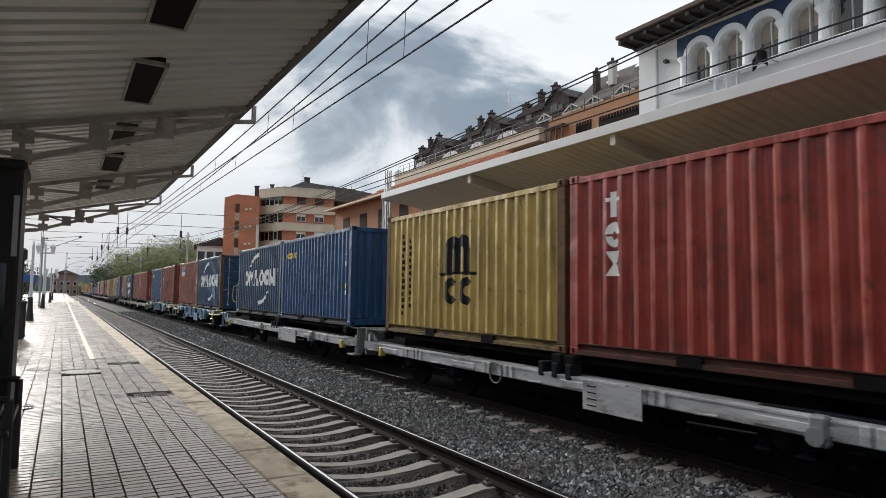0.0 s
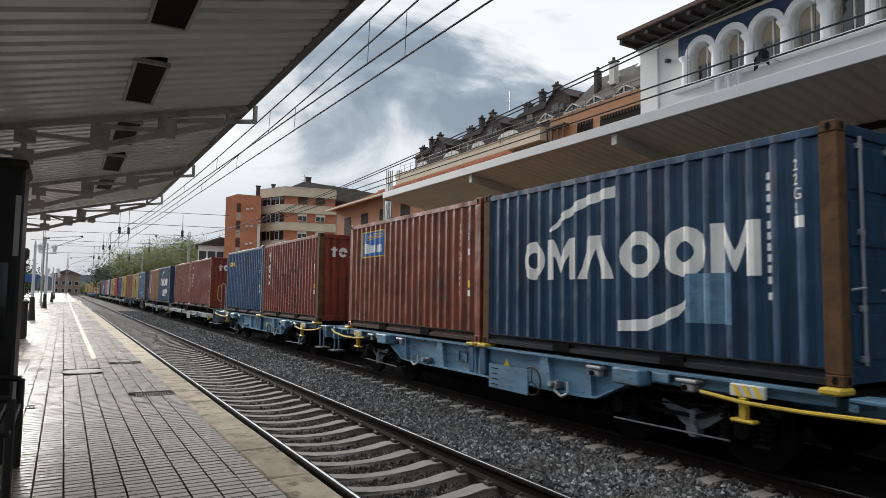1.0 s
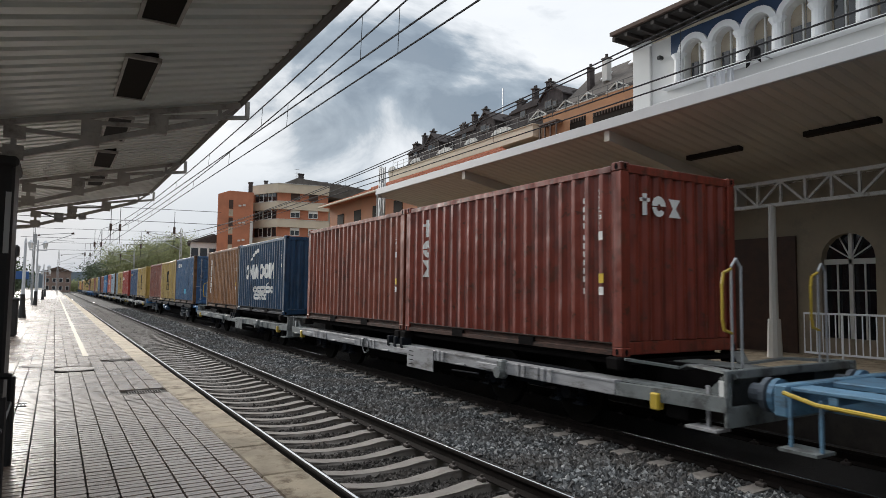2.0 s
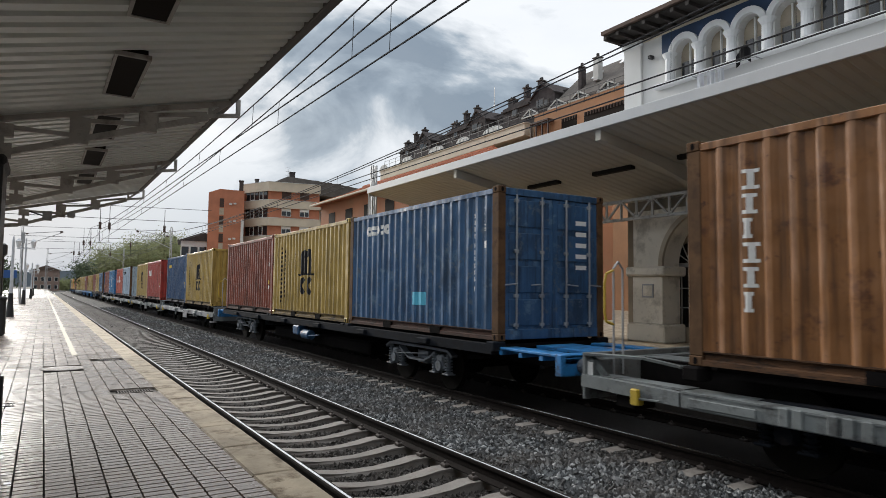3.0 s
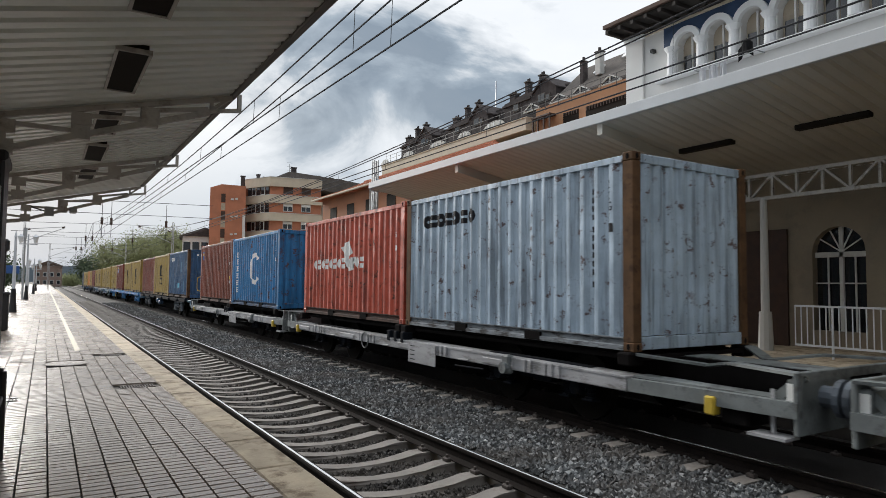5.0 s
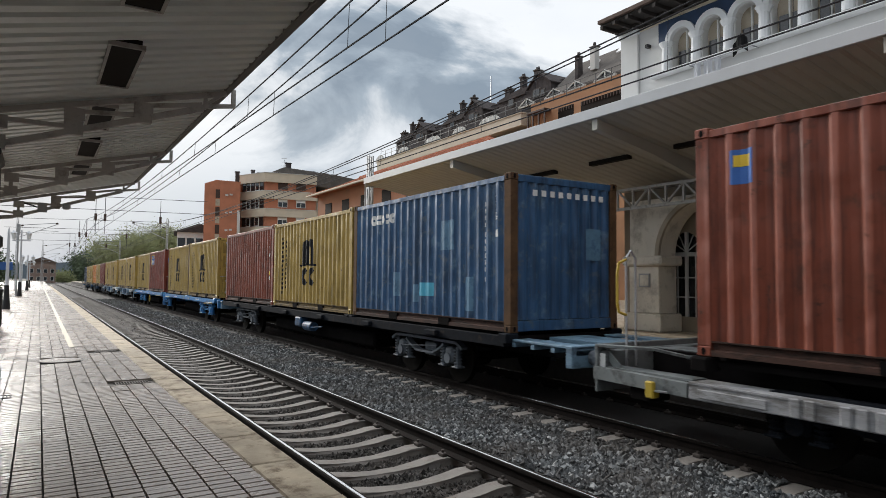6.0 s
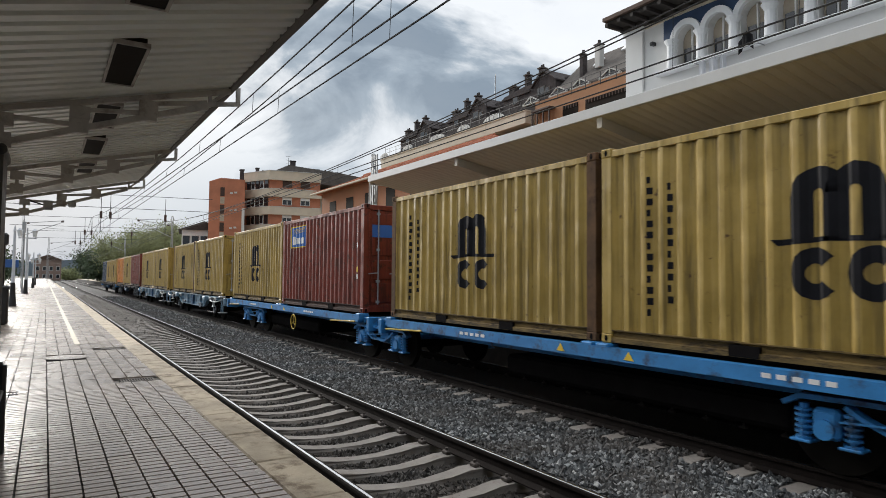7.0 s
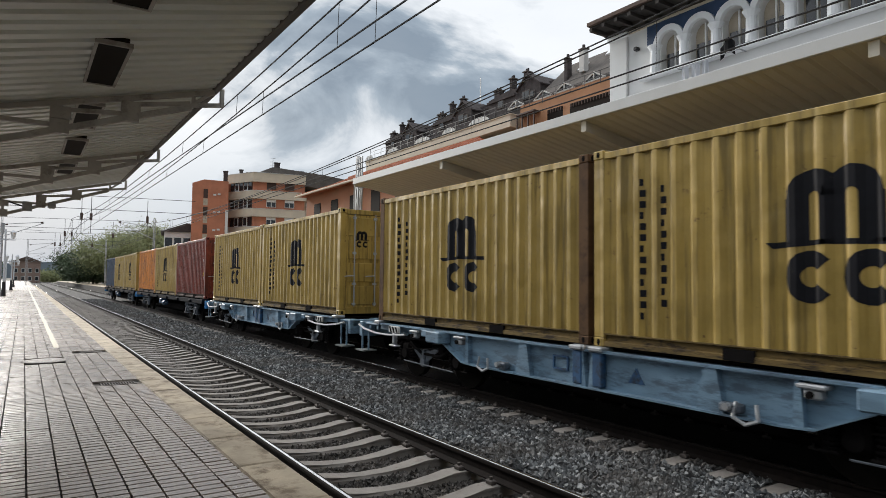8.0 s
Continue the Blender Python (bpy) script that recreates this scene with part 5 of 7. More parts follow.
for k, m_ in list(P.items()):
    c_ = {"maroon": (0.07, 0.022, 0.016), "yellow": (0.15, 0.10, 0.035), "blue": (0.012, 0.018, 0.034), "navy": (0.014, 0.018, 0.026), "grey": (0.2, 0.22, 0.24), "azure": (0.03, 0.07, 0.14), "red": (0.07, 0.022, 0.017), "orange": (0.09, 0.045, 0.022)}.get(k, (0.06, 0.03, 0.022))
    SILL[k] = mat("sill_" + k, c_, 0.7, var=0.35, scale=3, fine=25, stain=(0.022, 0.015, 0.012), stain_at=(0.48, 0.6), stretch=(1, 0.6, 3), spec=0.2)
INK = {
    "white": mat("mark_white", (0.72, 0.72, 0.70), 0.55, var=0.1, scale=4, stain=(0.45, 0.42, 0.38), stain_at=(0.6, 0.75)),
    "black": mat("mark_black", (0.010, 0.010, 0.013), 0.6, spec=0.15, var=0.25, scale=4, stain=(0.10, 0.08, 0.04), stain_at=(0.64, 0.8)),
    "yellow": mat("mark_yellow", (0.70, 0.47, 0.03), 0.5, var=0.1),
    "sky": mat("mark_sky", (0.035, 0.13, 0.42), 0.5, var=0.1),
    "pale_blue": mat("mark_pale_blue", (0.11, 0.22, 0.33), 0.5, var=0.2, scale=4, stain=(0.05, 0.12, 0.22), stain_at=(0.5, 0.64)),
    "soot": mat("mark_soot", (0.065, 0.025, 0.018), 0.8, var=0.5, scale=5, stain=(0.15, 0.035, 0.022), stain_at=(0.44, 0.56)),
    "cyan": mat("mark_cyan", (0.10, 0.45, 0.62), 0.5, var=0.1),
}
M["post_brown"] = mat("post_brown", (0.105, 0.058, 0.03), 0.8, spec=0.15, var=0.3, scale=3, stain=(0.05, 0.027, 0.017))
# Near-black for train undersides: their shade is put into the colour.
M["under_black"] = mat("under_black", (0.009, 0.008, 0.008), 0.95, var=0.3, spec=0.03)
M["steel_rod"] = mat("steel_rod", (0.35, 0.37, 0.40), 0.45, metal=0.6, var=0.15)
W = {
    "grey": mat("wagon_grey", (0.32, 0.32, 0.33), 0.6, var=0.25, scale=2, stain=(0.11, 0.10, 0.09), stain_at=(0.5, 0.64), stretch=(1, 0.5, 2)),
    "pale_blue": mat("wagon_pale_blue", (0.15, 0.245, 0.33), 0.5, var=0.25, scale=2, stain=(0.055, 0.085, 0.12), stain_at=(0.48, 0.62), stretch=(1, 0.5, 2)),
    "cyan": mat("wagon_cyan", (0.105, 0.215, 0.32), 0.5, var=0.2, scale=2, stain=(0.06, 0.085, 0.11), stain_at=(0.49, 0.63), stretch=(1, 0.5, 2)),
    "blue": mat("wagon_blue", (0.025, 0.19, 0.46), 0.5, var=0.2, scale=2, stain=(0.03, 0.04, 0.06), stain_at=(0.52, 0.64)),
    "bogie": mat("wagon_bogie", (0.085, 0.10, 0.12), 0.6, var=0.3, scale=3, stain=(0.02, 0.018, 0.016)),
    "deep_blue": mat("wagon_deep_blue", (0.018, 0.075, 0.17), 0.6, var=0.3, scale=4, stain=(0.012, 0.014, 0.018), stain_at=(0.48, 0.6)),
    "end_grey": mat("wagon_end_grey", (0.15, 0.165, 0.165), 0.6, var=0.25, scale=2, stain=(0.05, 0.05, 0.05), stain_at=(0.5, 0.62)),
    "dark": mat("wagon_dark", (0.009, 0.011, 0.015), 0.9, var=0.4, scale=2, stain=(0.035, 0.027, 0.022), stain_at=(0.55, 0.72), spec=0.08),
}
# Wheels blackened as well, carrying the shade below the wagons.
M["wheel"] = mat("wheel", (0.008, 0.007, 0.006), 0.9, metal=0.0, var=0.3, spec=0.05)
MESHES = {}


def cached(key, make, material):
    k = (key, material.name)
    if k not in MESHES:
        bm = make()
        me = bpy.data.meshes.new(key)
        bm.to_mesh(me)
        bm.free()
        me.materials.append(material)
        MESHES[k] = me
    return MESHES[k]


def piece(name, key, make, material, parent, label="", m=None):
    ob = new(name, cached(key, make, material))
    ob.parent = parent
    if m is not None:
        ob.matrix_basis = m
    if label:
        ob["label"] = label
    return ob


# corrugated wall profile: outer flat, slope, inner flat, slope
PITCH, DEPTH = 0.276, 0.045
FOLDS = (0.0, 0.32, 0.57, 0.80)
Y0W, Y1W, Z0W, Z1W = 0.19, 5.868, 0.17, 2.47


def profile(y):
    """Depth of the side wall below its outer face at y, and the y of its folds is regular."""
    u = ((y - Y0W) % PITCH) / PITCH
    if u < FOLDS[1]:
        return DEPTH
    if u < FOLDS[2]:
        return DEPTH * (FOLDS[2] - u) / (FOLDS[2] - FOLDS[1])
    if u < FOLDS[3]:
        return 0.0
    return DEPTH * (u - FOLDS[3]) / (1 - FOLDS[3])


def folds(a, b):
    ys = []
    k = 0
    while True:
        y = Y0W + (k // 4 + FOLDS[k % 4]) * PITCH
        if y >= b - 1e-6:
            break
        if y > a + 1e-6:
            ys.append(y)
        k += 1
    return [a] + ys + [b]


def side_sheet():
    bm = bmesh.new()
    ys = folds(Y0W, Y1W)
    va = []
    for y in ys:
        x = -CW / 2 + 0.012 + profile(y)
        va.append((bm.verts.new((x, y, Z0W)), bm.verts.new((x, y, Z1W))))
    for a, b in zip(va, va[1:]):
        bm.faces.new((a[0], a[1], b[1], b[0]))
    # inner skin closes the wall
    v = [bm.verts.new(p) for p in ((-CW / 2 + 0.06, Y0W, Z0W), (-CW / 2 + 0.06, Y1W, Z0W), (-CW / 2 + 0.06, Y1W, Z1W), (-CW / 2 + 0.06, Y0W, Z1W))]
    bm.faces.new(v)
    return bm


def end_sheet():
    bm = bmesh.new()
    n = 9
    w = CW - 0.32
    va = []
    for i in range(4 * n + 1):
        x = -w / 2 + w * i / (4 * n)
        d = (0.04, 0.04, 0.0, 0.0)[i % 4]
        va.append((bm.verts.new((x, 0.015 + d, 0.2)), bm.verts.new((x, 0.015 + d, 2.45))))
    for a, b in zip(va, va[1:]):
        bm.faces.new((a[0], b[0], b[1], a[1]))
    v = [bm.verts.new(p) for p in ((-w / 2, 0.08, 0.2), (-w / 2, 0.08, 2.45), (w / 2, 0.08, 2.45), (w / 2, 0.08, 0.2))]
    bm.faces.new(v)
    return bm


def roof_sheet():
    bm = bmesh.new()
    n = 96
    va = []
    for i in range(n + 1):
        y = 0.1 + (CL - 0.2) * i / n
        z = CH - 0.03 - (0.02 if i % 4 in (1, 2) else 0)
        va.append((bm.verts.new((-1.17, y, z)), bm.verts.new((1.17, y, z))))
    for a, b in zip(va, va[1:]):
        bm.faces.new((a[0], a[1], b[1], b[0]))
    return bm


def rail_box(*a, bev=0.008):
    return lambda: nbox(*a, bev=bev)


def channel(sx):
    """Bottom rail: thin lip, recessed web, outward lower flange."""
    def make():
        bm = bmesh.new()
        pr = [(1.12, 0.012), (1.216, 0.012), (1.216, 0.07), (1.175, 0.082), (1.172, 0.158), (1.212, 0.164), (1.212, 0.178), (1.12, 0.178)]
        prism(bm, [(sx * a, b) for a, b in pr], "y", 0.18, CL - 0.18)
        return bm
    return make


def casting():
    bm = nbox(-0.082, 0.082, -0.09, 0.09, 0.0, 0.118, bev=0.012)
    return bm


def casting_hole(end):
    """Flat black disc as the shaded opening on a corner casting's side or end."""
    def make():
        bm = bmesh.new()
        if end:
            bmesh.ops.create_cone(bm, cap_ends=True, segments=10, radius1=0.034, radius2=0.034, depth=0.004, matrix=pose(0, -0.0905, 0.059, 90, 0, 0) @ Matrix.Diagonal((0.8, 1.25, 1, 1)))
        else:
            bmesh.ops.create_cone(bm, cap_ends=True, segments=10, radius1=0.034, radius2=0.034, depth=0.004, matrix=pose(-0.0825, 0, 0.059, 0, 90, 0) @ Matrix.Diagonal((1.25, 0.8, 1, 1)))
        return bm
    return make


def door_leaf():
    bm = bmesh.new()
    w = (CW - 0.30) / 2
    box(bm, 0.006, w, 0.03, 0.07, 0.19, 2.44)
    return bm


def door_panel():
    return nbox(0.10, (CW - 0.30) / 2 - 0.08, 0.014, 0.034, 0.0, 0.46, bev=0.012)


def door_rod():
    bm = bmesh.new()
    tube(bm, (0, -0.012, 0.2), (0, -0.012, 2.46), 0.018, seg=8)
    for z in (0.26, 0.75, 1.5, 2.36):
        box(bm, -0.045, 0.045, -0.022, 0.03, z - 0.03, z + 0.03, bev=0.006)
    tube(bm, (0, -0.03, 0.95), (0.26, -0.035, 0.93), 0.013, seg=6)
    return bm


def clip(poly, a, b):
    """Cuts a polygon of (y, z) to a <= y <= b."""
    for lim, keep in ((a, 1), (b, -1)):
        out = []
        for p, q in zip(poly, poly[1:] + poly[:1]):
            ip, iq = (p[0] - lim) * keep >= -1e-9, (q[0] - lim) * keep >= -1e-9
            if ip:
                out.append(p)
            if ip != iq:
                t = (lim - p[0]) / (q[0] - p[0])
                out.append((lim, p[1] + t * (q[1] - p[1])))
        poly = out
        if len(poly) < 3:
            return []
    return poly


def on_side(polys, lift=0.009):
    """Paint sheets that follow the folds of the camera-side wall, 3 mm proud or more."""
    bm = bmesh.new()
    for poly in polys:
        ys = [p[0] for p in poly]
        f = folds(max(min(ys), Y0W + 1e-4), min(max(ys), Y1W))
        for a, b in zip(f, f[1:]):
            c = clip(list(poly), a, b)
            if len(c) >= 3:
                da, db = profile(a + 1e-5), profile(b - 1e-5)
                vs = [bm.verts.new((-CW / 2 + lift + da + (db - da) * (p[0] - a) / (b - a), p[0], p[1])) for p in c]
                bm.faces.new(vs)
    bmesh.ops.remove_doubles(bm, verts=bm.verts[:], dist=1e-5)
    bmesh.ops.recalc_face_normals(bm, faces=bm.faces)
    return bm


def on_end(polys, y=0.011):
    bm = bmesh.new()
    for poly in polys:
        bm.faces.new([bm.verts.new((p[0], y, p[1])) for p in poly])
    return bm


def bar(y, z, w, h, lean=0.0):
    """A bar whose reading direction runs towards smaller y; (y, z) is its upper left corner seen from the platform."""
    return [(y, z), (y - w, z), (y - w, z - h), (y, z - h)]


def arc(cy, cz, r0, r1, a0, a1, n=12, sy=1.0, taper=False):
    out = []
    for i in range(n):
        p, q = radians(a0 + (a1 - a0) * i / n), radians(a0 + (a1 - a0) * (i + 1) / n)
        ta, tb = ((i / n), ((i + 1) / n)) if taper else (0, 0)
        rp, rq = r0 + (r1 - r0) * 0.8 * ta, r0 + (r1 - r0) * 0.8 * tb
        out.append([(cy - sy * rp * math.cos(p), cz + rp * math.sin(p)), (cy - sy * r1 * math.cos(p), cz + r1 * math.sin(p)),
                    (cy - sy * r1 * math.cos(q), cz + r1 * math.sin(q)), (cy - sy * rq * math.cos(q), cz + rq * math.sin(q))])
    return out


def glyphs(text, size):
    cu = bpy.data.curves.new("txt", "FONT")
    cu.body, cu.size = text, size
    ob = bpy.data.objects.new("txt", cu)
    scene.collection.objects.link(ob)
    dg = bpy.context.evaluated_depsgraph_get()
    me = bpy.data.meshes.new_from_object(ob.evaluated_get(dg))
    polys = [[(me.vertices[i].co.x, me.vertices[i].co.y) for i in p.vertices] for p in me.polygons]
    bpy.data.objects.remove(ob)
    return polys


TYPE_CODE = {c: glyphs(c, 0.17) for c in "2G1"}


def type_code(y, z):
    out = []
    for k, c in enumerate("22G1"):
        out += [[(y - px * 0.95, z - 0.15 * k - 0.13 + py) for px, py in poly] for poly in TYPE_CODE[c]]
    return out


def serial(y, z, n=11, h=0.08, gap=0.118, w=0.052):
    return [bar(y, z - i * gap - (0.05 if i > 3 else 0) - (0.05 if i > 9 else 0), w, h) for i in range(n)]


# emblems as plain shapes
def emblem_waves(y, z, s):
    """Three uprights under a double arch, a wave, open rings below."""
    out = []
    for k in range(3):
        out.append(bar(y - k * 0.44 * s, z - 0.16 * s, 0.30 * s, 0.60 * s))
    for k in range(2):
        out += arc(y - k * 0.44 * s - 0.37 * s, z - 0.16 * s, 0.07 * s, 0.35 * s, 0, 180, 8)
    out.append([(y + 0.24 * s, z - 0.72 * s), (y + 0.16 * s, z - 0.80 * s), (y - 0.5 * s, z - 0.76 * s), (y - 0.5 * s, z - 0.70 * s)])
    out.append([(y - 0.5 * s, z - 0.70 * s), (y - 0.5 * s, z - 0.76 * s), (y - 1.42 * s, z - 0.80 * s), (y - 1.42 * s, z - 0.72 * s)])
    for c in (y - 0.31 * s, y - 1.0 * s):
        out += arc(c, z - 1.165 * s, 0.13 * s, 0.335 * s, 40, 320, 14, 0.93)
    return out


def strip(top, low):
    return [[top[i], top[i + 1], low[i + 1], low[i]] for i in range(len(top) - 1)]


def emblem_blocks(y, z, s):
    """Six white blocks between two tapering swooshes; y, z shift and s scale the whole."""
    def q(polys):
        return [[(y - (4.93 - a) * s, z - (1.69 - b) * s) for a, b in p] for p in polys]
    out = []
    for k, (a, b) in enumerate(((4.93, 4.42), (4.36, 3.70), (3.66, 2.98), (2.84, 2.20), (2.13, 1.50), (1.44, 0.84))):
        w = a - b
        if k in (0, 3, 4):
            out += arc((a + b) / 2, 1.385, 0.13, 0.305, 0, 360, 18, w / 0.61)
        elif k == 2:
            m = (a + b) / 2
            out += [[(m + 0.1, 1.69), (m - 0.1, 1.69), (b, 1.08), (b + 0.19, 1.08), (m, 1.5)], [(m + 0.1, 1.69), (m, 1.5), (a - 0.19, 1.08), (a, 1.08)]]
        else:
            m = (a + b) / 2
            out += [bar(a, 1.69, 0.17, 0.61), bar(b + 0.17, 1.69, 0.17, 0.61), [(a - 0.17, 1.69), (m, 1.36), (m, 1.12), (a - 0.17, 1.45)], [(m, 1.36), (b + 0.17, 1.69), (b + 0.17, 1.45), (m, 1.12)]]
    out += strip([(4.28, 1.83), (4.0, 2.07), (3.62, 2.24), (3.2, 2.32), (2.94, 2.35)], [(4.25, 1.80), (3.92, 1.98), (3.55, 2.11), (3.2, 2.17), (2.95, 2.19)])
    out += strip([(2.87, 0.52), (2.37, 0.56), (1.93, 0.74), (1.60, 0.94)], [(2.87, 0.38), (2.38, 0.41), (1.94, 0.60), (1.61, 0.90)])
    return q(out)


def emblem_stack(y, z, s, n=3):
    """Blocks stacked one under the other."""
    out = []
    for k in range(n):
        zz = z - k * 0.40 * s
        if n > 3:
            w = (0.26, 0.22, 0.14)[k % 3] * s
            out += [bar(y, zz, w, 0.06 * s), bar(y - w / 2 + 0.045 * s, zz - 0.06 * s, 0.09 * s, 0.21 * s), bar(y, zz - 0.27 * s, w, 0.06 * s)]
        elif k % 3 == 1:
            out += arc(y - 0.12 * s, zz - 0.17 * s, 0.035 * s, 0.165 * s, 0, 180, 8, 0.75) + arc(y - 0.12 * s, zz - 0.20 * s, 0.05 * s, 0.15 * s, 180, 330, 8, 0.75)
        elif k % 3 == 2:
            out += [[(y, zz), (y - 0.24 * s, zz), (y - 0.15 * s, zz - 0.165 * s), (y - 0.09 * s, zz - 0.165 * s)], [(y - 0.09 * s, zz - 0.166 * s), (y - 0.15 * s, zz - 0.166 * s), (y - 0.25 * s, zz - 0.33 * s), (y, zz - 0.33 * s)]]
        else:
            out += [bar(y - 0.06 * s, zz, 0.10 * s, 0.08 * s), bar(y, zz - 0.08 * s, 0.24 * s, 0.05 * s), bar(y - 0.06 * s, zz - 0.13 * s, 0.10 * s, 0.21 * s)]
    return out


def emblem_row(y, z, s, n, lean=0.0):
    """A row of small blocks."""
    out = []
    for k in range(n):
        yy = y - k * 0.23 * s
        out += arc(yy - 0.1 * s, z - 0.12 * s, 0.03 * s, 0.12 * s, 0, 360, 10, 0.9) if k % 2 == 0 else [bar(yy, z - 0.01 * s, 0.2 * s, 0.09 * s), bar(yy, z - 0.14 * s, 0.2 * s, 0.09 * s)]
    return out


def column_marks(y, z, n, h, gap, w):
    return [bar(y, z - i * gap, w, h) if i % 3 else bar(y, z - i * gap, w * 0.55, h) for i in range(n)]


def container(spec, label):
    """spec: colour, emblem, near end ('door' or 'wall'), rails' colour."""
    col, emblem, end, rails = spec
    pm_, rl = P[col], (P[rails] if rails in P else M[rails])
    t = thing("shipping_container", label, "shipping container", group="containers on the freight train")
    for sgn, nm in ((0, "side_wall"), (180, "side_wall")):
        piece(nm, "side_wall", side_sheet, pm_, t, m=None if not sgn else pose(0, CL, 0, 0, 0, 180))
    if end == "door":
        for s in (-1, 1):
            d = piece("door", "door", door_leaf, pm_, t, m=None if s > 0 else Matrix.Diagonal((-1, 1, 1, 1)))
            for k in range(4):
                piece("door_panel", "door_panel", door_panel, pm_, d, m=pose(0, 0, 0.24 + 0.56 * k))
            for x in (0.28, 0.84):
                piece("lock_rod", "lock_rod", door_rod, M["steel_rod"] if col != "yellow" else M["galv"], d, "galvanised lock rod", m=pose(x, 0, 0))
    else:
        piece("end_wall", "end_wall", end_sheet, pm_, t)
    piece("end_wall", "end_wall", end_sheet, pm_, t, m=pose(0, CL, 0, 0, 0, 180))
    piece("roof", "roof", roof_sheet, pm_, t)
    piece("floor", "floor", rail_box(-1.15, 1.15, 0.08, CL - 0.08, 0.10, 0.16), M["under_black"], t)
    for sx in (-1, 1):
        for y in (0.0, CL):
            s = 1 if y == 0 else -1
            piece("corner_post", "corner_post%d%d" % (sx, s), rail_box(min(sx * 1.213, sx * 1.06), max(sx * 1.213, sx * 1.06), min(y + s * 0.006, y + s * 0.185), max(y + s * 0.006, y + s * 0.185), 0.118, CH - 0.118), rl, t)
            for z in (0.0, CH - 0.118):
                c = piece("corner_casting", "casting", casting, rl, t, m=pose(sx * (CW / 2 - 0.082), y + s * 0.09, z))
                if sx < 0:
                    piece("hole", "casting_hole_side", casting_hole(False), M["under_black"], c)
                if y == 0:
                    piece("hole", "casting_hole_end", casting_hole(True), M["under_black"], c)
        piece("top_rail", "top_rail%d" % sx, rail_box(min(sx * 1.212, sx * 1.14), max(sx * 1.212, sx * 1.14), 0.18, CL - 0.18, CH - 0.125, CH - 0.035), pm_, t)
        b = piece("bottom_rail", "bottom_rail%d" % sx, channel(sx), SILL[col], t, "dirty folded bottom rail")
        # Black boxes on the rail stand in for the shade in the fork pockets.
        for y in (2.0, 4.0):
            piece("fork_pocket", "fork_pocket%d" % sx, rail_box(sx * 1.2 - 0.02, sx * 1.2 + 0.02, -0.18, 0.18, 0.016, 0.14, bev=0.0), M["under_black"], b, m=pose(0, y, 0))
    for y in (0.0, CL):
        s = 1 if y == 0 else -1
        for z0, z1 in ((0.02, 0.19), (CH - 0.14, CH - 0.02)):
            piece("end_rail", "end_rail%d%d" % (s, int(z0 * 10)), rail_box(-1.06, 1.06, min(y + s * 0.012, y + s * 0.12), max(y + s * 0.012, y + s * 0.12), z0, z1), pm_, t)
    # markings
    ink = "black" if col in ("yellow", "grey") else "white"

    def marks(polys, k, key, name="marking", lab="", lift=0.009):
        o = piece(name, key, lambda: on_side(polys, lift), INK[k], t, lab)
        if name in ("marking", "size_code", "emblem_stripes", "emblem_blocks") and len(polys) > 1:
            tagged(o, lab or "rows of small painted characters", kind="stuff")
    marks(type_code(0.48, 2.28) + [bar(0.47, 1.68, 0.12, 0.12)], ink if col != "yellow" else "black", "code_" + col, "size_code", "painted size code 22G1") if col not in ("yellow", "dark_blue", "bright_orange") else None
    if col not in ("yellow",):
        marks(serial(0.77, 2.18), ink, "serial_" + col)
    if col in ("redbrown", "maroon", "blue", "red", "brown", "orange"):
        marks([bar(0.47, 1.10, 0.13, 0.13)], "yellow", "yellow_square")
        marks([bar(0.47, 0.92, 0.13, 0.11)], "white", "white_square")
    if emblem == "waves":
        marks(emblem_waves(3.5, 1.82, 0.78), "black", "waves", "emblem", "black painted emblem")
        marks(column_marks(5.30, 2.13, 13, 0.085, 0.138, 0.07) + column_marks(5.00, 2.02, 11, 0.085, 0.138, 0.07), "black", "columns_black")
    elif emblem == "blocks":
        marks(emblem_blocks(4.93, 1.69, 1.0), "white", "blocks", "emblem", "large white emblem with two swooshes")
        if end == "door":
            marks([bar(1.80, 1.12, 0.62, 0.58)], "pale_blue", "patch_blocks", "repair_patch", "pale blue repainted patch", 0.006)
    elif emblem == "stack":
        marks(emblem_stack(5.33, 2.27, 1.02), "white", "stack", "emblem", "white stacked emblem")
        if rails == "post_brown":
            marks([bar(3.75, 1.46, 1.0, 0.07), bar(3.6, 1.385, 0.28, 0.6), bar(3.2, 1.385, 0.5, 0.35), bar(2.70, 1.78, 0.25, 0.175), bar(2.95, 1.60, 0.75, 0.12), bar(2.3, 0.75, 0.16, 0.4)], "soot", "soot_patch", "stain_patch", "dark scorched patches")
        if end == "wall":
            piece("end_emblem", "end_row", lambda: on_end(emblem_row_end(-0.85, 2.2, 1.3, 3)), INK["white"], t)
    elif emblem == "stack6":
        marks(emblem_stack(5.36, 2.17, 0.66, 6), "white", "stack6", "emblem", "white stacked emblem")
    elif emblem == "row_yellow":
        marks(emblem_row(5.56, 2.14, 0.86, 5), "yellow", "row_yellow", "emblem", "yellow emblem")
    elif emblem == "row_white":
        marks(emblem_row(5.1, 2.28, 0.95, 5), "white", "row_white", "emblem", "white emblem")
        marks([bar(2.98, 0.79, 0.55, 0.26)], "cyan", "patch_cyan")
    elif emblem == "row_black":
        marks(emblem_row(5.35, 2.2, 1.1, 7), "black", "row_black", "emblem", "black emblem")
    elif emblem == "sign":
        marks([bar(5.31, 2.35, 1.24, 0.64)], "yellow", "sign_edge", "emblem_border")
        marks([bar(5.28, 2.32, 1.18, 0.58)], "sky", "sign_blue", "emblem", "blue and yellow sign", 0.006)
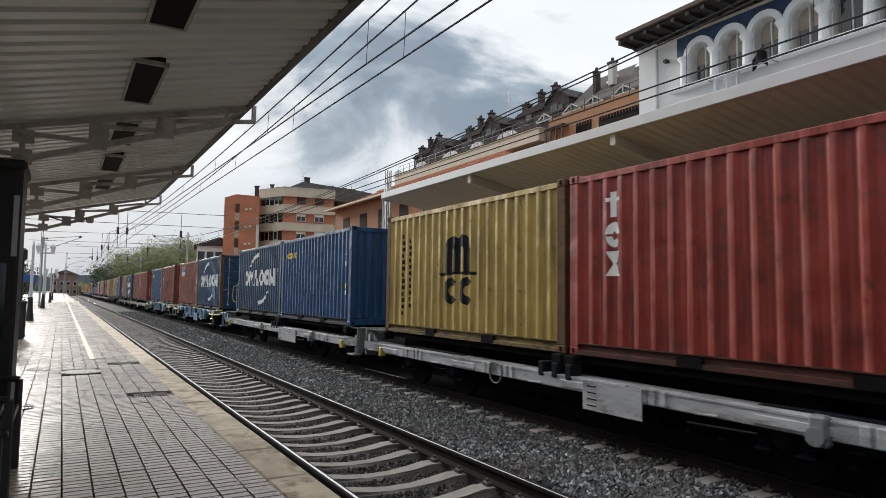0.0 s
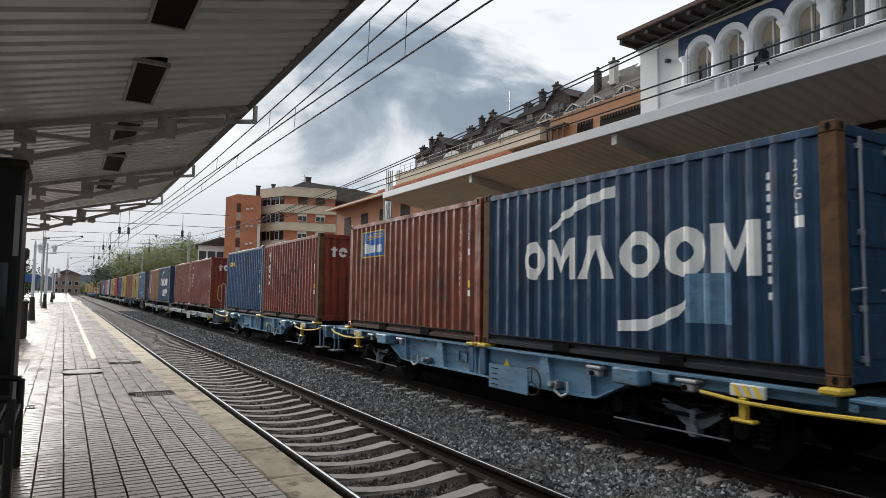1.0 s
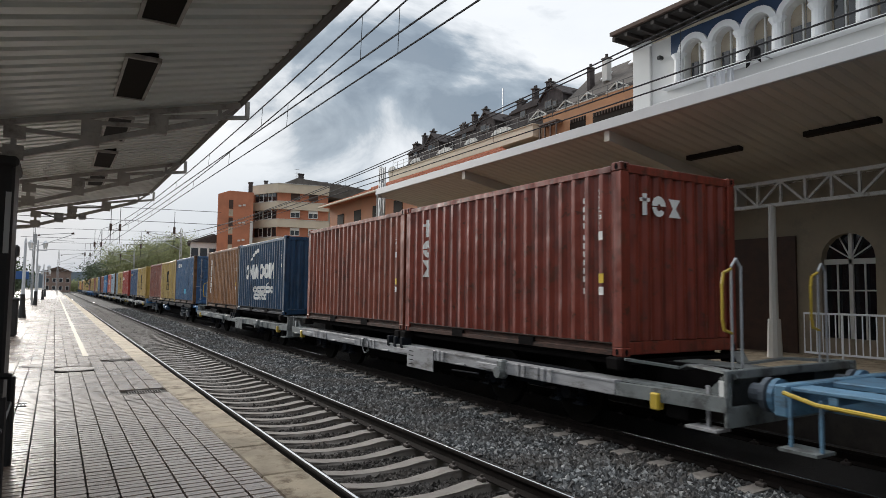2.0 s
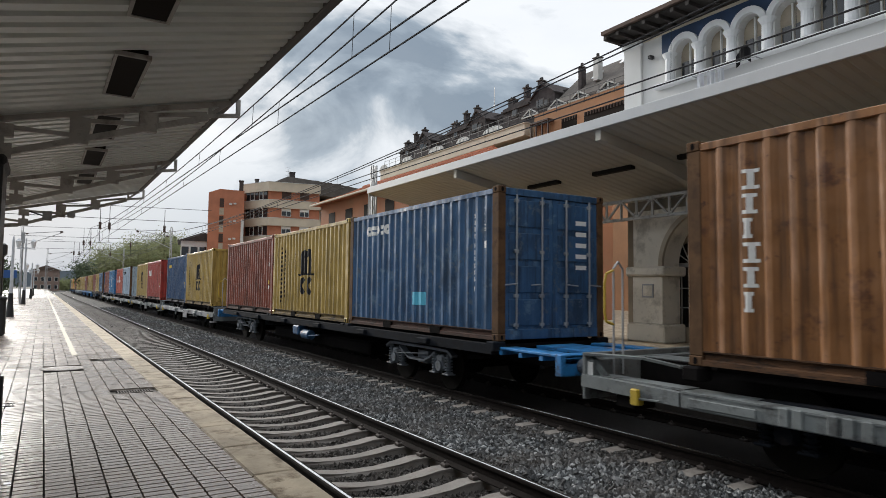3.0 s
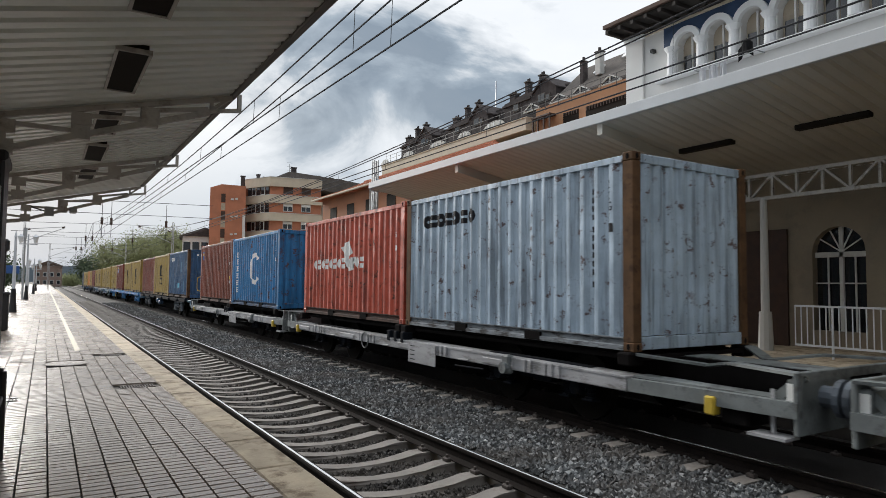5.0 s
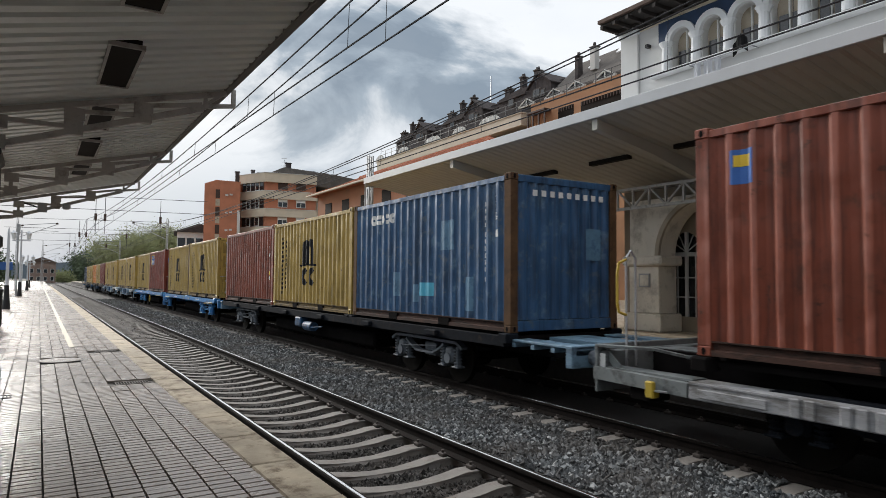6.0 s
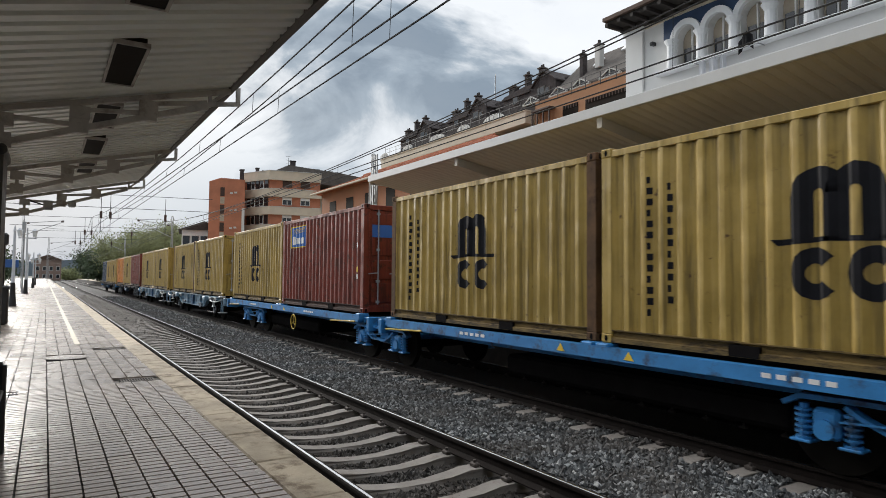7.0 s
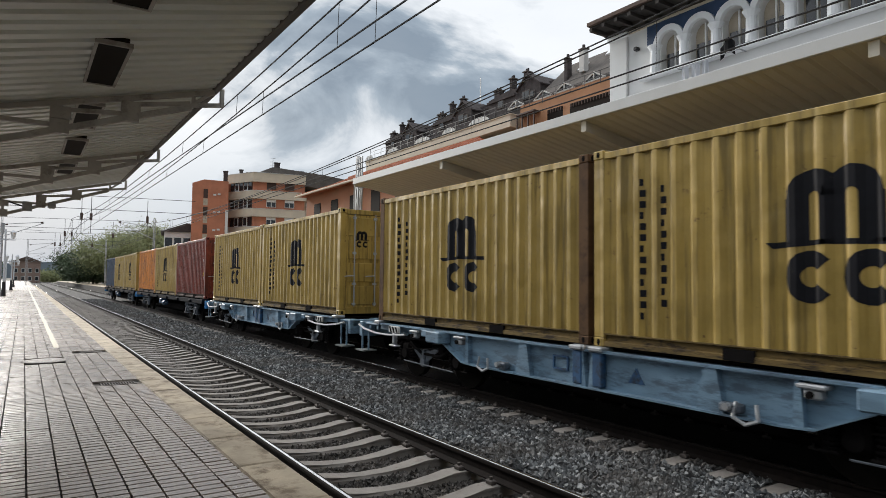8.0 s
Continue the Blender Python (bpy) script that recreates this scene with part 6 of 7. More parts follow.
        marks([[(5.02, 2.13 + 0.035 * k), (4.16, 2.17 + 0.035 * k), (4.16, 2.185 + 0.035 * k), (5.02, 2.142 + 0.035 * k)] for k in range(4)], "yellow", "sign_yellow", "emblem_stripes", "", 0.003)
        marks([bar(5.22, 2.16, 0.07, 0.34), bar(5.12, 2.05, 0.16, 0.24)] + [bar(4.92 - 0.155 * k, 2.0, 0.12, 0.18) for k in range(5)], "white", "sign_white", "emblem_blocks", "", 0.003)
    elif emblem == "slant":
        marks([[(5.35, 1.98), (5.15, 1.98), (5.05, 1.90), (5.1, 1.62), (5.3, 1.60), (5.42, 1.7)], [(4.9, 1.98), (4.78, 1.98), (4.62, 1.60), (4.76, 1.60), (4.82, 1.72), (4.92, 1.60), (5.06, 1.60)], bar(4.58, 1.98, 0.16, 0.38)], "white", "slant", "emblem", "white slanted emblem")
    elif emblem == "birds":
        marks(emblem_row(5.3, 1.5, 1.2, 12) + [[(3.4, 1.75), (2.9, 1.95), (2.75, 1.6), (3.1, 1.35)], [(2.9, 1.45), (2.5, 1.5), (2.6, 1.2), (2.9, 1.15)]], "white", "birds", "emblem", "white emblem")
    elif emblem == "glyphs":
        out = []
        for k in range(6):
            z = 2.02 - k * 0.27
            out += [bar(5.42, z, 0.22, 0.035), bar(5.40, z - 0.08, 0.18, 0.03), bar(5.33, z, 0.04, 0.2), bar(5.42, z - 0.16, 0.22, 0.035)]
        marks(out + arc(2.9, 1.35, 0.42, 0.58, 40, 320, 16), "white", "glyphs", "emblem", "white column of unreadable signs and a ring")
    elif emblem == "eco":
        marks(emblem_row(3.9, 0.95, 1.1, 10) + emblem_row(3.7, 0.68, 1.0, 7), "white", "eco", "marking")
        marks(emblem_blocks(4.93, 1.75, 0.9), "white", "blocks_small", "emblem", "large white emblem")
    elif emblem == "small_sign":
        marks([bar(5.62, 2.28, 0.26, 0.38)], "sky", "small_sign", "emblem", "small blue and yellow sign")
        marks([bar(5.58, 2.22, 0.18, 0.13)], "yellow", "small_sign_y", "marking", "", 0.006)
    if emblem == "row_white" and end == "wall":
        for k in range(9):
            xx = -0.75 + 0.19 * k
            piece("end_mark", "end_mark%d" % k, lambda: on_end([[(xx, 2.34), (xx + 0.1, 2.34), (xx + 0.1, 2.24), (xx, 2.24)]]), INK["white"], t)
        piece("repair_patch", "end_patch", lambda: on_end([[(0.45, 1.75), (0.8, 1.75), (0.8, 1.2), (0.45, 1.2)]]), INK["pale_blue"], t, "pale repair patch")
        for k, (yy, zz, w_, h_) in enumerate(((4.1, 1.0, 0.35, 0.5), (2.2, 1.95, 0.5, 0.55), (1.35, 0.9, 0.25, 0.6), (3.2, 0.75, 0.2, 0.35))):
            marks([bar(yy, zz, w_, h_)], "pale_blue", "patch_pale%d" % k, "repair_patch", "pale repainted patch")
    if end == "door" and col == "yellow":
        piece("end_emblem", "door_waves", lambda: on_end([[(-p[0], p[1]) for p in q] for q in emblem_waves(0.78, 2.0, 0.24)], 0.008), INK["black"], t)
    if end == "door":
        pl = []
        for k in range(5):
            pl.append([(0.52, 2.1 - k * 0.2), (0.78, 2.1 - k * 0.2), (0.78, 2.02 - k * 0.2), (0.52, 2.02 - k * 0.2)])
        piece("marking", "door_marks_" + ink, lambda: on_end(pl, 0.008), INK[ink], t)
    if emblem == "sign" and end == "door":
        piece("end_emblem", "door_sign", lambda: on_end([[(-1.0, 2.1), (-0.45, 2.1), (-0.45, 1.8), (-1.0, 1.8)]], 0.007), INK["sky"], t)
    return t


def emblem_row_end(x, z, s, n):
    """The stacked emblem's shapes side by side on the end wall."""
    out = [[(x + 0.05, z), (x + 0.14, z), (x + 0.14, z - 0.30), (x + 0.05, z - 0.30)], [(x, z - 0.06), (x + 0.2, z - 0.06), (x + 0.2, z - 0.11), (x, z - 0.11)]]
    out += [[(-p[0], p[1]) for p in q] for q in arc(-(x + 0.38), z - 0.155, 0.03, 0.14, 0, 180, 8) + arc(-(x + 0.38), z - 0.175, 0.05, 0.13, 180, 330, 8)]
    c = x + 0.58
    out += [[(c, z - 0.04), (c + 0.24, z - 0.04), (c + 0.15, z - 0.17), (c + 0.09, z - 0.17)], [(c + 0.09, z - 0.171), (c + 0.15, z - 0.171), (c + 0.25, z - 0.30), (c, z - 0.30)]]
    return out


# ---- wagons ----
def wheel():
    bm = bmesh.new()
    prism(bm, [(0.46 * math.cos(2 * math.pi * i / 28), 0.46 * math.sin(2 * math.pi * i / 28)) for i in range(28)], "x", -0.055, 0.055)
    return bm


def axle():
    return ntube((-1.12, 0, 0), (1.12, 0, 0), 0.085, seg=12)


def bogie_frame():
    """Slim side frames: arched top bar, sagging lower bar, axle boxes between coil springs."""
    bm = bmesh.new()
    for s in (-1, 1):
        x = s * 1.10
        top = [(-1.32, 0.66), (-1.15, 0.75), (-0.6, 0.76), (0.6, 0.76), (1.15, 0.75), (1.32, 0.66)]
        low = [(-0.72, 0.70), (-0.55, 0.60), (-0.3, 0.50), (0.3, 0.50), (0.55, 0.60), (0.72, 0.70)]
        for line, w in ((top, 0.05), (low, 0.045)):
            for p, q in zip(line, line[1:]):
                beam(bm, (x, p[0], p[1]), (x, q[0], q[1]), 0.13, w)
        for y in (-0.9, 0.9):
            box(bm, x - 0.07, x + 0.07, y - 0.13, y + 0.13, 0.36, 0.66, bev=0.04)
            tube(bm, (x - s * 0.02, y, 0.46), (x + s * 0.10, y, 0.46), 0.10, seg=12)
            for d in (-0.23, 0.23):
                for k in range(6):
                    tube(bm, (x, y + d, 0.33 + k * 0.055), (x, y + d, 0.355 + k * 0.055), 0.08, seg=10)
                tube(bm, (x, y + d, 0.31), (x, y + d, 0.68), 0.045, seg=8)
                box(bm, x - 0.09, x + 0.09, y + d - 0.1, y + d + 0.1, 0.30, 0.33, bev=0.008)
        beam(bm, (s * 1.19, -0.55, 0.66), (s * 1.19, 0.75, 0.56), 0.02, 0.02)
    box(bm, -1.0, 1.0, -0.2, 0.2, 0.42, 0.66)
    return bm


def side_sill(kind, ln):
    def make():
        bm = bmesh.new()
        for s in (-1, 1):
            lo, hi = (lambda a, b: (min(s * a, s * b), max(s * a, s * b)))(1.12, 1.34)
            if kind == "grey":
                o = (lambda a, b: (min(s * a, s * b), max(s * a, s * b)))
                box(bm, *o(1.30, 1.36), 0.0, ln, 0.57, 0.755, bev=0.012)
                box(bm, *o(1.0, 1.37), 0.0, ln, 0.74, 0.762)
                for k in range(int(ln / 3)):
                    y = 1.2 + k * 3.0
                    for q in (0.0, 0.16, 0.30, 0.62, 0.76):
                        box(bm, *o(1.34, 1.385), y + q, y + q + 0.10, 0.575, 0.768, bev=0.012)
                    box(bm, *o(1.35, 1.375), y + 1.1, y + 1.9, 0.60, 0.70, bev=0.008)
                    tube(bm, (s * 1.37, y + 2.3, 0.60), (s * 1.37, y + 2.6, 0.585), 0.015, seg=6)
            elif kind in ("pale_blue", "cyan"):
                a, b = ((lambda a, b: (min(s * a, s * b), max(s * a, s * b)))(1.14, 1.20))
                pts = [(0.1, 0.86), (2.55, 0.82), (3.2, 0.52), (3.5, 0.50), (ln - 3.5, 0.50), (ln - 3.2, 0.52), (ln - 2.55, 0.82), (ln - 0.1, 0.86), (ln - 0.1, 1.0), (0.1, 1.0)]
                prism(bm, pts, "x", a, b)
                f0, f1 = ((lambda a, b: (min(s * a, s * b), max(s * a, s * b)))(1.06, 1.3))
                prism(bm, [(2.55, 0.80), (3.2, 0.50), (3.5, 0.48), (ln - 3.5, 0.48), (ln - 3.2, 0.50), (ln - 2.55, 0.80), (ln - 2.55, 0.825), (ln - 3.2, 0.525), (ln - 3.5, 0.505), (3.5, 0.505), (3.2, 0.525), (2.55, 0.825)], "x", f0, f1)
                box(bm, f0, f1, 0.1, ln - 0.1, 0.97, 1.0)
                for y, w in ((4.3, 0.17), (ln / 2 - 0.12, 0.10), (ln / 2 + 0.12, 0.10), (ln - 4.8, 0.17), (3.35, 0.06), (ln - 3.35, 0.06)):
                    prism(bm, [(y - w, 0.50), (y + w, 0.50), (y + w * 0.45, 0.975), (y - w * 0.45, 0.975)], "x", *((lambda a, b: (min(s * a, s * b), max(s * a, s * b)))(1.18, 1.285)))
            else:
                a, b = ((lambda a, b: (min(s * a, s * b), max(s * a, s * b)))(1.16, 1.32))
                prism(bm, [(0.05, 0.84), (ln - 0.05, 0.84), (ln - 0.05, 1.0), (0.05, 1.0)], "x", a, b)
                for k in range(6 if kind == "dark" else 0):
                    y = 2.2 + k * (ln - 4.4) / 5
                    box(bm, *((lambda a, b: (min(s * a, s * b), max(s * a, s * b)))(1.2, 1.4)), y - 0.2, y + 0.2, 0.86, 0.97, bev=0.02)
        return bm
    return make


def end_frame(t, material, a, b):
    """Open end of a wagon: centre sill plate, two angled stays, tread plates."""
    part("end_plate", nbox(-0.42, 0.42, a, b, 0.90, 0.965, bev=0.01), material, t)
    for s in (-1, 1):
        part("tread_plate", nbox(min(s * 0.85, s * 1.2), max(s * 0.85, s * 1.2), a, b, 0.92, 0.96, bev=0.008), material, t)
    n = max(2, int((b - a) / 0.45))
    for i in range(n + 1):
        y = a + 0.04 + (b - a - 0.08) * i / n
        part("cross_bar", nbox(-1.2, 1.2, y - 0.04, y + 0.04, 0.84, 0.91), material, t)


def grey_end(t, material, y, q, d):
    """Sloped end of a low grey wagon: deep headstock plate at y, webs and bent top flanges back to q; d is the outward sense."""
    part("end_plate", nbox(-1.34, 1.34, min(y, y - d * 0.05), max(y, y - d * 0.05), 0.44, 1.06, bev=0.01), material, t, "deep end plate")

    def bar_part(name, p, q, w, h):
        bm = bmesh.new()
        beam(bm, p, q, w, h)
        part(name, bm, material, t)
    for s in (-1, 1):
        bm = bmesh.new()
        beam(bm, (s * 1.28, y, 1.04), (s * 0.95, y + (q - y) * 0.45, 1.03), 0.16, 0.03)
        beam(bm, (s * 0.95, y + (q - y) * 0.45, 1.03), (s * 0.62, y + (q - y) * 0.7, 0.93), 0.16, 0.03)
        beam(bm, (s * 0.62, y + (q - y) * 0.7, 0.93), (s * 1.2, q, 1.03), 0.16, 0.03)
        part("bent_flange", bm, material, t)
        bar_part("end_sill", (s * 1.31, y, 0.69), (s * 1.31, q, 0.66), 0.10, 0.16)
        bar_part("tread_plate", (s * 1.12, y, 0.76), (s * 1.12, q, 0.76), 0.26, 0.025)
        bar_part("stay", (s * 1.2, y, 1.02), (s * 1.2, y - d * 0.35, 0.72), 0.03, 0.10)
    bar_part("centre_web", (0, y, 0.86), (0, q, 0.86), 0.5, 0.22)


def pipe_run(name, pts, r, material, t, label=""):
    bm = bmesh.new()
    for p, q in zip(pts, pts[1:]):
        tube(bm, p, q, r, seg=7)
    return part(name, bm, material, t, label)


def leaf_spring():
    """Stack of curved leaves over an axle box with a round hub."""
    bm = bmesh.new()
    for k in range(5):
        h = 0.46 - 0.06 * k
        line = [(h * u, 0.52 - 0.035 * k + 0.09 * u * u) for u in (-1, -0.6, -0.2, 0.2, 0.6, 1)]
        for p, q in zip(line, line[1:]):
            beam(bm, (-1.10, p[0], p[1]), (-1.10, q[0], q[1]), 0.02, 0.07)
    box(bm, -1.15, -1.03, -0.05, 0.05, 0.36, 0.58, bev=0.02)
    return bm


def belly_fittings(t, ln, e0, e1, kind, w):
    """Locks, boxes, hoses, plates and springs along the platform side of a fish-bellied wagon."""
    hose_mt = M["yellow_plastic"] if kind == "cyan" else M["galv"]
    for y, d in ((0.0, 1), (ln, -1)):
        # bright tool box, lock brackets and shackle
        part("tool_box", nbox(-1.46, -1.2, *sorted((y + d * 2.3, y + d * 2.75)), 0.78, 0.985, bev=0.02), w, t, "painted steel box under the sill")
        part("cover_plate", nbox(-1.335, -1.30, *sorted((y + d * 1.95, y + d * 2.2)), 0.86, 0.97, bev=0.008), w, t)
        for q in (1.55, 3.05):
            lk = part("lock_bracket", nbox(-1.36, -1.20, *sorted((y + d * q, y + d * (q + 0.28))), 0.90, 0.945, bev=0.012), M["galv"], t, "bare steel lock bracket")
            part("lock_foot", nbox(-1.34, -1.22, *sorted((y + d * (q + 0.05), y + d * (q + 0.22))), 0.80, 0.90, bev=0.02), M["galv"], lk)
            part("lock_bolt", ntube((-1.36, y + d * (q + 0.14), 0.85), (-1.40, y + d * (q + 0.14), 0.85), 0.035, seg=10), M["under_black"], lk)
        pipe_run("shackle", [(-1.31, y + d * 3.75, 0.66), (-1.33, y + d * 3.72, 0.50), (-1.33, y + d * 3.86, 0.44), (-1.33, y + d * 4.0, 0.50), (-1.31, y + d * 3.97, 0.66)], 0.02, M["galv"], t, "hanging steel shackle")
        # hose drooping to the buffer beam
        end = y - d * (e0 if d > 0 else e1)
        pipe_run("brake_hose", [(-1.40, y + d * 1.45, 0.84), (-1.43, y + d * 0.9, 0.80), (-1.43, y + d * 0.3, 0.80), (-1.40, end + d * 0.5, 0.85), (-1.36, end + d * 0.15, 0.92)], 0.022, hose_mt, t, "slack brake hose")
        hk = part("jack_hook", nbox(-1.38, -1.30, *sorted((y + d * 0.92, y + d * 1.0)), 0.60, 0.84, bev=0.01), hose_mt, t, "painted jacking hook")
        part("hook_foot", nbox(-1.40, -1.28, *sorted((y + d * 0.82, y + d * 1.10)), 0.575, 0.615, bev=0.015), hose_mt, hk)
        # striped warning plate
        pl = part("warning_plate", nbox(-1.355, -1.305, *sorted((y + d * 0.72, y + d * 1.12)), 0.84, 0.975, bev=0.01), M["pale"], t, "pale striped warning plate")
        for k in range(3):
            q = y + d * (0.92 + 0.12 * (k - 1)) - 0.06
            bm = bmesh.new()
            prism(bm, [(q, 0.85), (q + 0.05, 0.85), (q + 0.11, 0.965), (q + 0.06, 0.965)], "x", -1.362, -1.356)
            part("stripe", bm, INK["yellow"] if kind == "cyan" else M["under_black"], pl)
        # springs and hubs of the visible wheels
        for q in (1.75,):
            sp = part("leaf_spring", leaf_spring(), W["bogie"], t, "laminated leaf spring", m=pose(-0.02, y + d * q, 0))
            part("axle_hub", ntube((-1.06, 0, 0.34), (-1.16, 0, 0.34), 0.10, 0.08, seg=14), W["bogie"], sp)
        part("pull_rod", ntube((-1.25, y + d * 1.2, 0.33), (-1.25, y + d * 2.9, 0.30), 0.012, seg=6), W["bogie"], t)
        part("foot_step", nbox(-1.42, -1.1, *sorted((end + d * 0.12, end + d * 0.5)), 0.36, 0.39), W["end_grey"], t, "worn hanging footstep")
        for q in (0.16, 0.46):
            part("step_stay", nbox(-1.30, -1.27, *sorted((end + d * q, end + d * (q + 0.03))), 0.39, 0.88), w, t)
    # frame, triangle and lock posts around the middle
    bm = bmesh.new()
    y = ln / 2 + 0.42
    for a in ((y, y + 0.30, 0.66, 0.685), (y, y + 0.30, 0.835, 0.86), (y, y + 0.025, 0.685, 0.835), (y + 0.275, y + 0.30, 0.685, 0.835)):
        box(bm, -1.225, -1.2, *a)
    part("label_frame", bm, W["deep_blue"], t, "dark label frame")
    bm = bmesh.new()
    prism(bm, [(ln / 2 - 0.62, 0.64), (ln / 2 - 0.88, 0.64), (ln / 2 - 0.75, 0.84)], "x", -1.205, -1.201)
    part("warning_triangle", bm, INK["yellow"] if kind == "cyan" else W["deep_blue"], t, "painted triangle")
    for d in (-0.27, 0.09):
        lp = part("lock_post", nbox(-1.30, -1.20, ln / 2 + d, ln / 2 + d + 0.18, 0.52, 0.98, bev=0.02), W["deep_blue"], t, "dark middle lock post")
        part("lock_head", nbox(-1.345, -1.1, ln / 2 + d - 0.03, ln / 2 + d + 0.2, 0.985, 1.045, bev=0.015), M["yellow_plastic"] if kind == "cyan" else M["galv"], lp, "worn lock head")
    for y in (4.05, ln - 4.3):
        vb = part("valve", nbox(-1.33, -1.2, y - 0.12, y + 0.12, 0.53, 0.63, bev=0.02), W["bogie"], t, "small brake valve")
        part("valve_knob", ntube((-1.33, y, 0.60), (-1.40, y, 0.60), 0.04, seg=10), M["galv"], vb)


def wagon(kind, ln, ends, label, bog, w=None, plate=0.0, wheel_seen=False, ends_paint=None, rails=(False, False)):
    """A container flat wagon, y from 0 (near container end) to ln; ends: how far it reaches past either end."""
    w = w or W[kind]
    we = (ends_paint or W["blue"]) if kind == "dark" else w
    t = thing("container_wagon", label, "railway wagon", group="wagons of the freight train")
    e0, e1 = ends
    piece("side_sill", "side_sill_%s_%.1f_%s" % (kind, ln, w.name), side_sill(kind, ln), w, t)
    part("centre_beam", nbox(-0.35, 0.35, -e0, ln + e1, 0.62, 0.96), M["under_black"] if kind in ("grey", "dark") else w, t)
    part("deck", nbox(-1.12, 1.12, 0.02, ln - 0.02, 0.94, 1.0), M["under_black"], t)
    for a, b in ((-e0, -0.02), (ln + 0.02, ln + e1)):
        if kind == "grey":
            y, d = (a, -1) if a < 0 else (b, 1)
            grey_end(t, W["end_grey"], y, b if a < 0 else a, d)
            part("lock_bracket", nbox(-1.41, -1.28, *sorted((y - d * 1.0, y - d * 0.88)), 0.50, 0.70, bev=0.015), M["yellow_plastic"], t, "yellow marked coupling bracket")
            part("valve_box", nbox(-1.30, -0.9, *sorted((y - d * 0.86, y - d * 0.55)), 0.42, 0.60, bev=0.02), M["under_black"], t)
        else:
            end_frame(t, we, a, b)
        hs = part("headstock", nbox(-1.28, 1.28, a if a < 0 else b - 0.14, a + 0.14 if a < 0 else b, 0.66, 0.98, bev=0.015), we if kind != "grey" else W["end_grey"], t)
        y = a if a < 0 else b
        s = -1 if a < 0 else 1
        for x in (-0.87, 0.87):
            bf = piece("buffer", "buffer%d" % s, lambda: (lambda bm: (tube(bm, (0, 0, 0), (0, s * 0.16, 0), 0.11, seg=12), tube(bm, (0, s * 0.16, 0), (0, s * 0.22, 0), 0.19, seg=14), bm)[-1])(bmesh.new()), we if kind in ("cyan", "pale_blue") else W["bogie"], t, "steel buffer", m=pose(x, y, 0.80))
        if kind == "grey":
            part("placard", nbox(-1.290, -1.282, *((y + 0.0, y + 0.14) if s < 0 else (y - 0.14, y)), 0.7, 0.94), INK["white"], hs)
    n = int(round(ln / 6.12))
    for k in range(n):
        for y in (k * 6.15 + 0.09, k * 6.15 + CL - 0.09):
            for sx in (-1, 1):
                low = 0.975 if kind in ("cyan", "pale_blue") else 0.88
                piece("twist_lock", "twist_lock%d%d" % (sx, low * 100), lambda: nbox(min(sx * 1.06, sx * 1.32), max(sx * 1.06, sx * 1.32), -0.11, 0.11, low, 1.047, bev=0.02), {"grey": M["under_black"], "cyan": M["yellow_plastic"], "pale_blue": M["galv"]}.get(kind, w), t, m=pose(0, y, 0))
    if kind == "grey":
        for k in range(3):
            piece("lock_block", "lock_block", lambda: nbox(-1.38, -1.15, 0, 0.13, 0.70, 0.92, bev=0.02), W["dark"], t, "dirty steel locking block", m=pose(0, 5.85 + 0.3 * k, 0))
        bm = bmesh.new()
        for i in range(18):
            p, q = 2 * math.pi * i / 18, 2 * math.pi * (i + 1) / 18
            tube(bm, (-1.39, 7.65 + 0.17 * math.cos(p), 0.62 + 0.17 * math.sin(p)), (-1.39, 7.65 + 0.17 * math.cos(q), 0.62 + 0.17 * math.sin(q)), 0.014, seg=5)
        part("hand_wheel", bm, W["end_grey"], t, "thin brake hand wheel")
    if kind == "dark":
        part("brake_cylinder", ntube((-1.22, ln * 0.5 - 0.6, 0.60), (-1.22, ln * 0.5 - 0.05, 0.60), 0.13, seg=16), W["deep_blue"], t, "dark blue brake cylinder")
        part("air_tank", nbox(-1.36, -1.05, ln * 0.5 + 0.1, ln * 0.5 + 0.55, 0.56, 0.82, bev=0.03), W["deep_blue"], t, "dark blue valve box")
        part("hose", ntube((-1.34, ln * 0.5 - 1.5, 0.66), (-1.30, ln * 0.5 - 0.6, 0.58), 0.014, seg=6), W["deep_blue"], t)
    if kind == "grey":
        bm = nbox(-1.43, -1.30, 2.32, 2.50, 0.50, 0.80, bev=0.03)
        tube(bm, (-1.37, 2.41, 0.60), (-1.48, 2.41, 0.60), 0.09, seg=12)
        part("clamp", bm, W["end_grey"], t, "bare steel tie-down clamp")
        part("hose", ntube((-1.38, 3.05, 0.50), (-1.38, 3.9, 0.47), 0.014, seg=6), W["dark"], t)
    # Near-black slab stands in for the shade in the gap under the containers.
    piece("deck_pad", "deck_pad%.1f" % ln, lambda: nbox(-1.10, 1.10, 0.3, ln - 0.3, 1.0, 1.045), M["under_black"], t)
    if kind == "grey" or plate:
        part("plate", nbox(-1.405, -1.385, plate or 4.55, 5.58, 0.365, 0.75), w, t, "plain grey side plate")
        for k in range(4):
            part("plate_mark", nbox(-1.409, -1.405, 5.32, 5.5, 0.42 + 0.085 * k, 0.435 + 0.085 * k), M["under_black"], t)
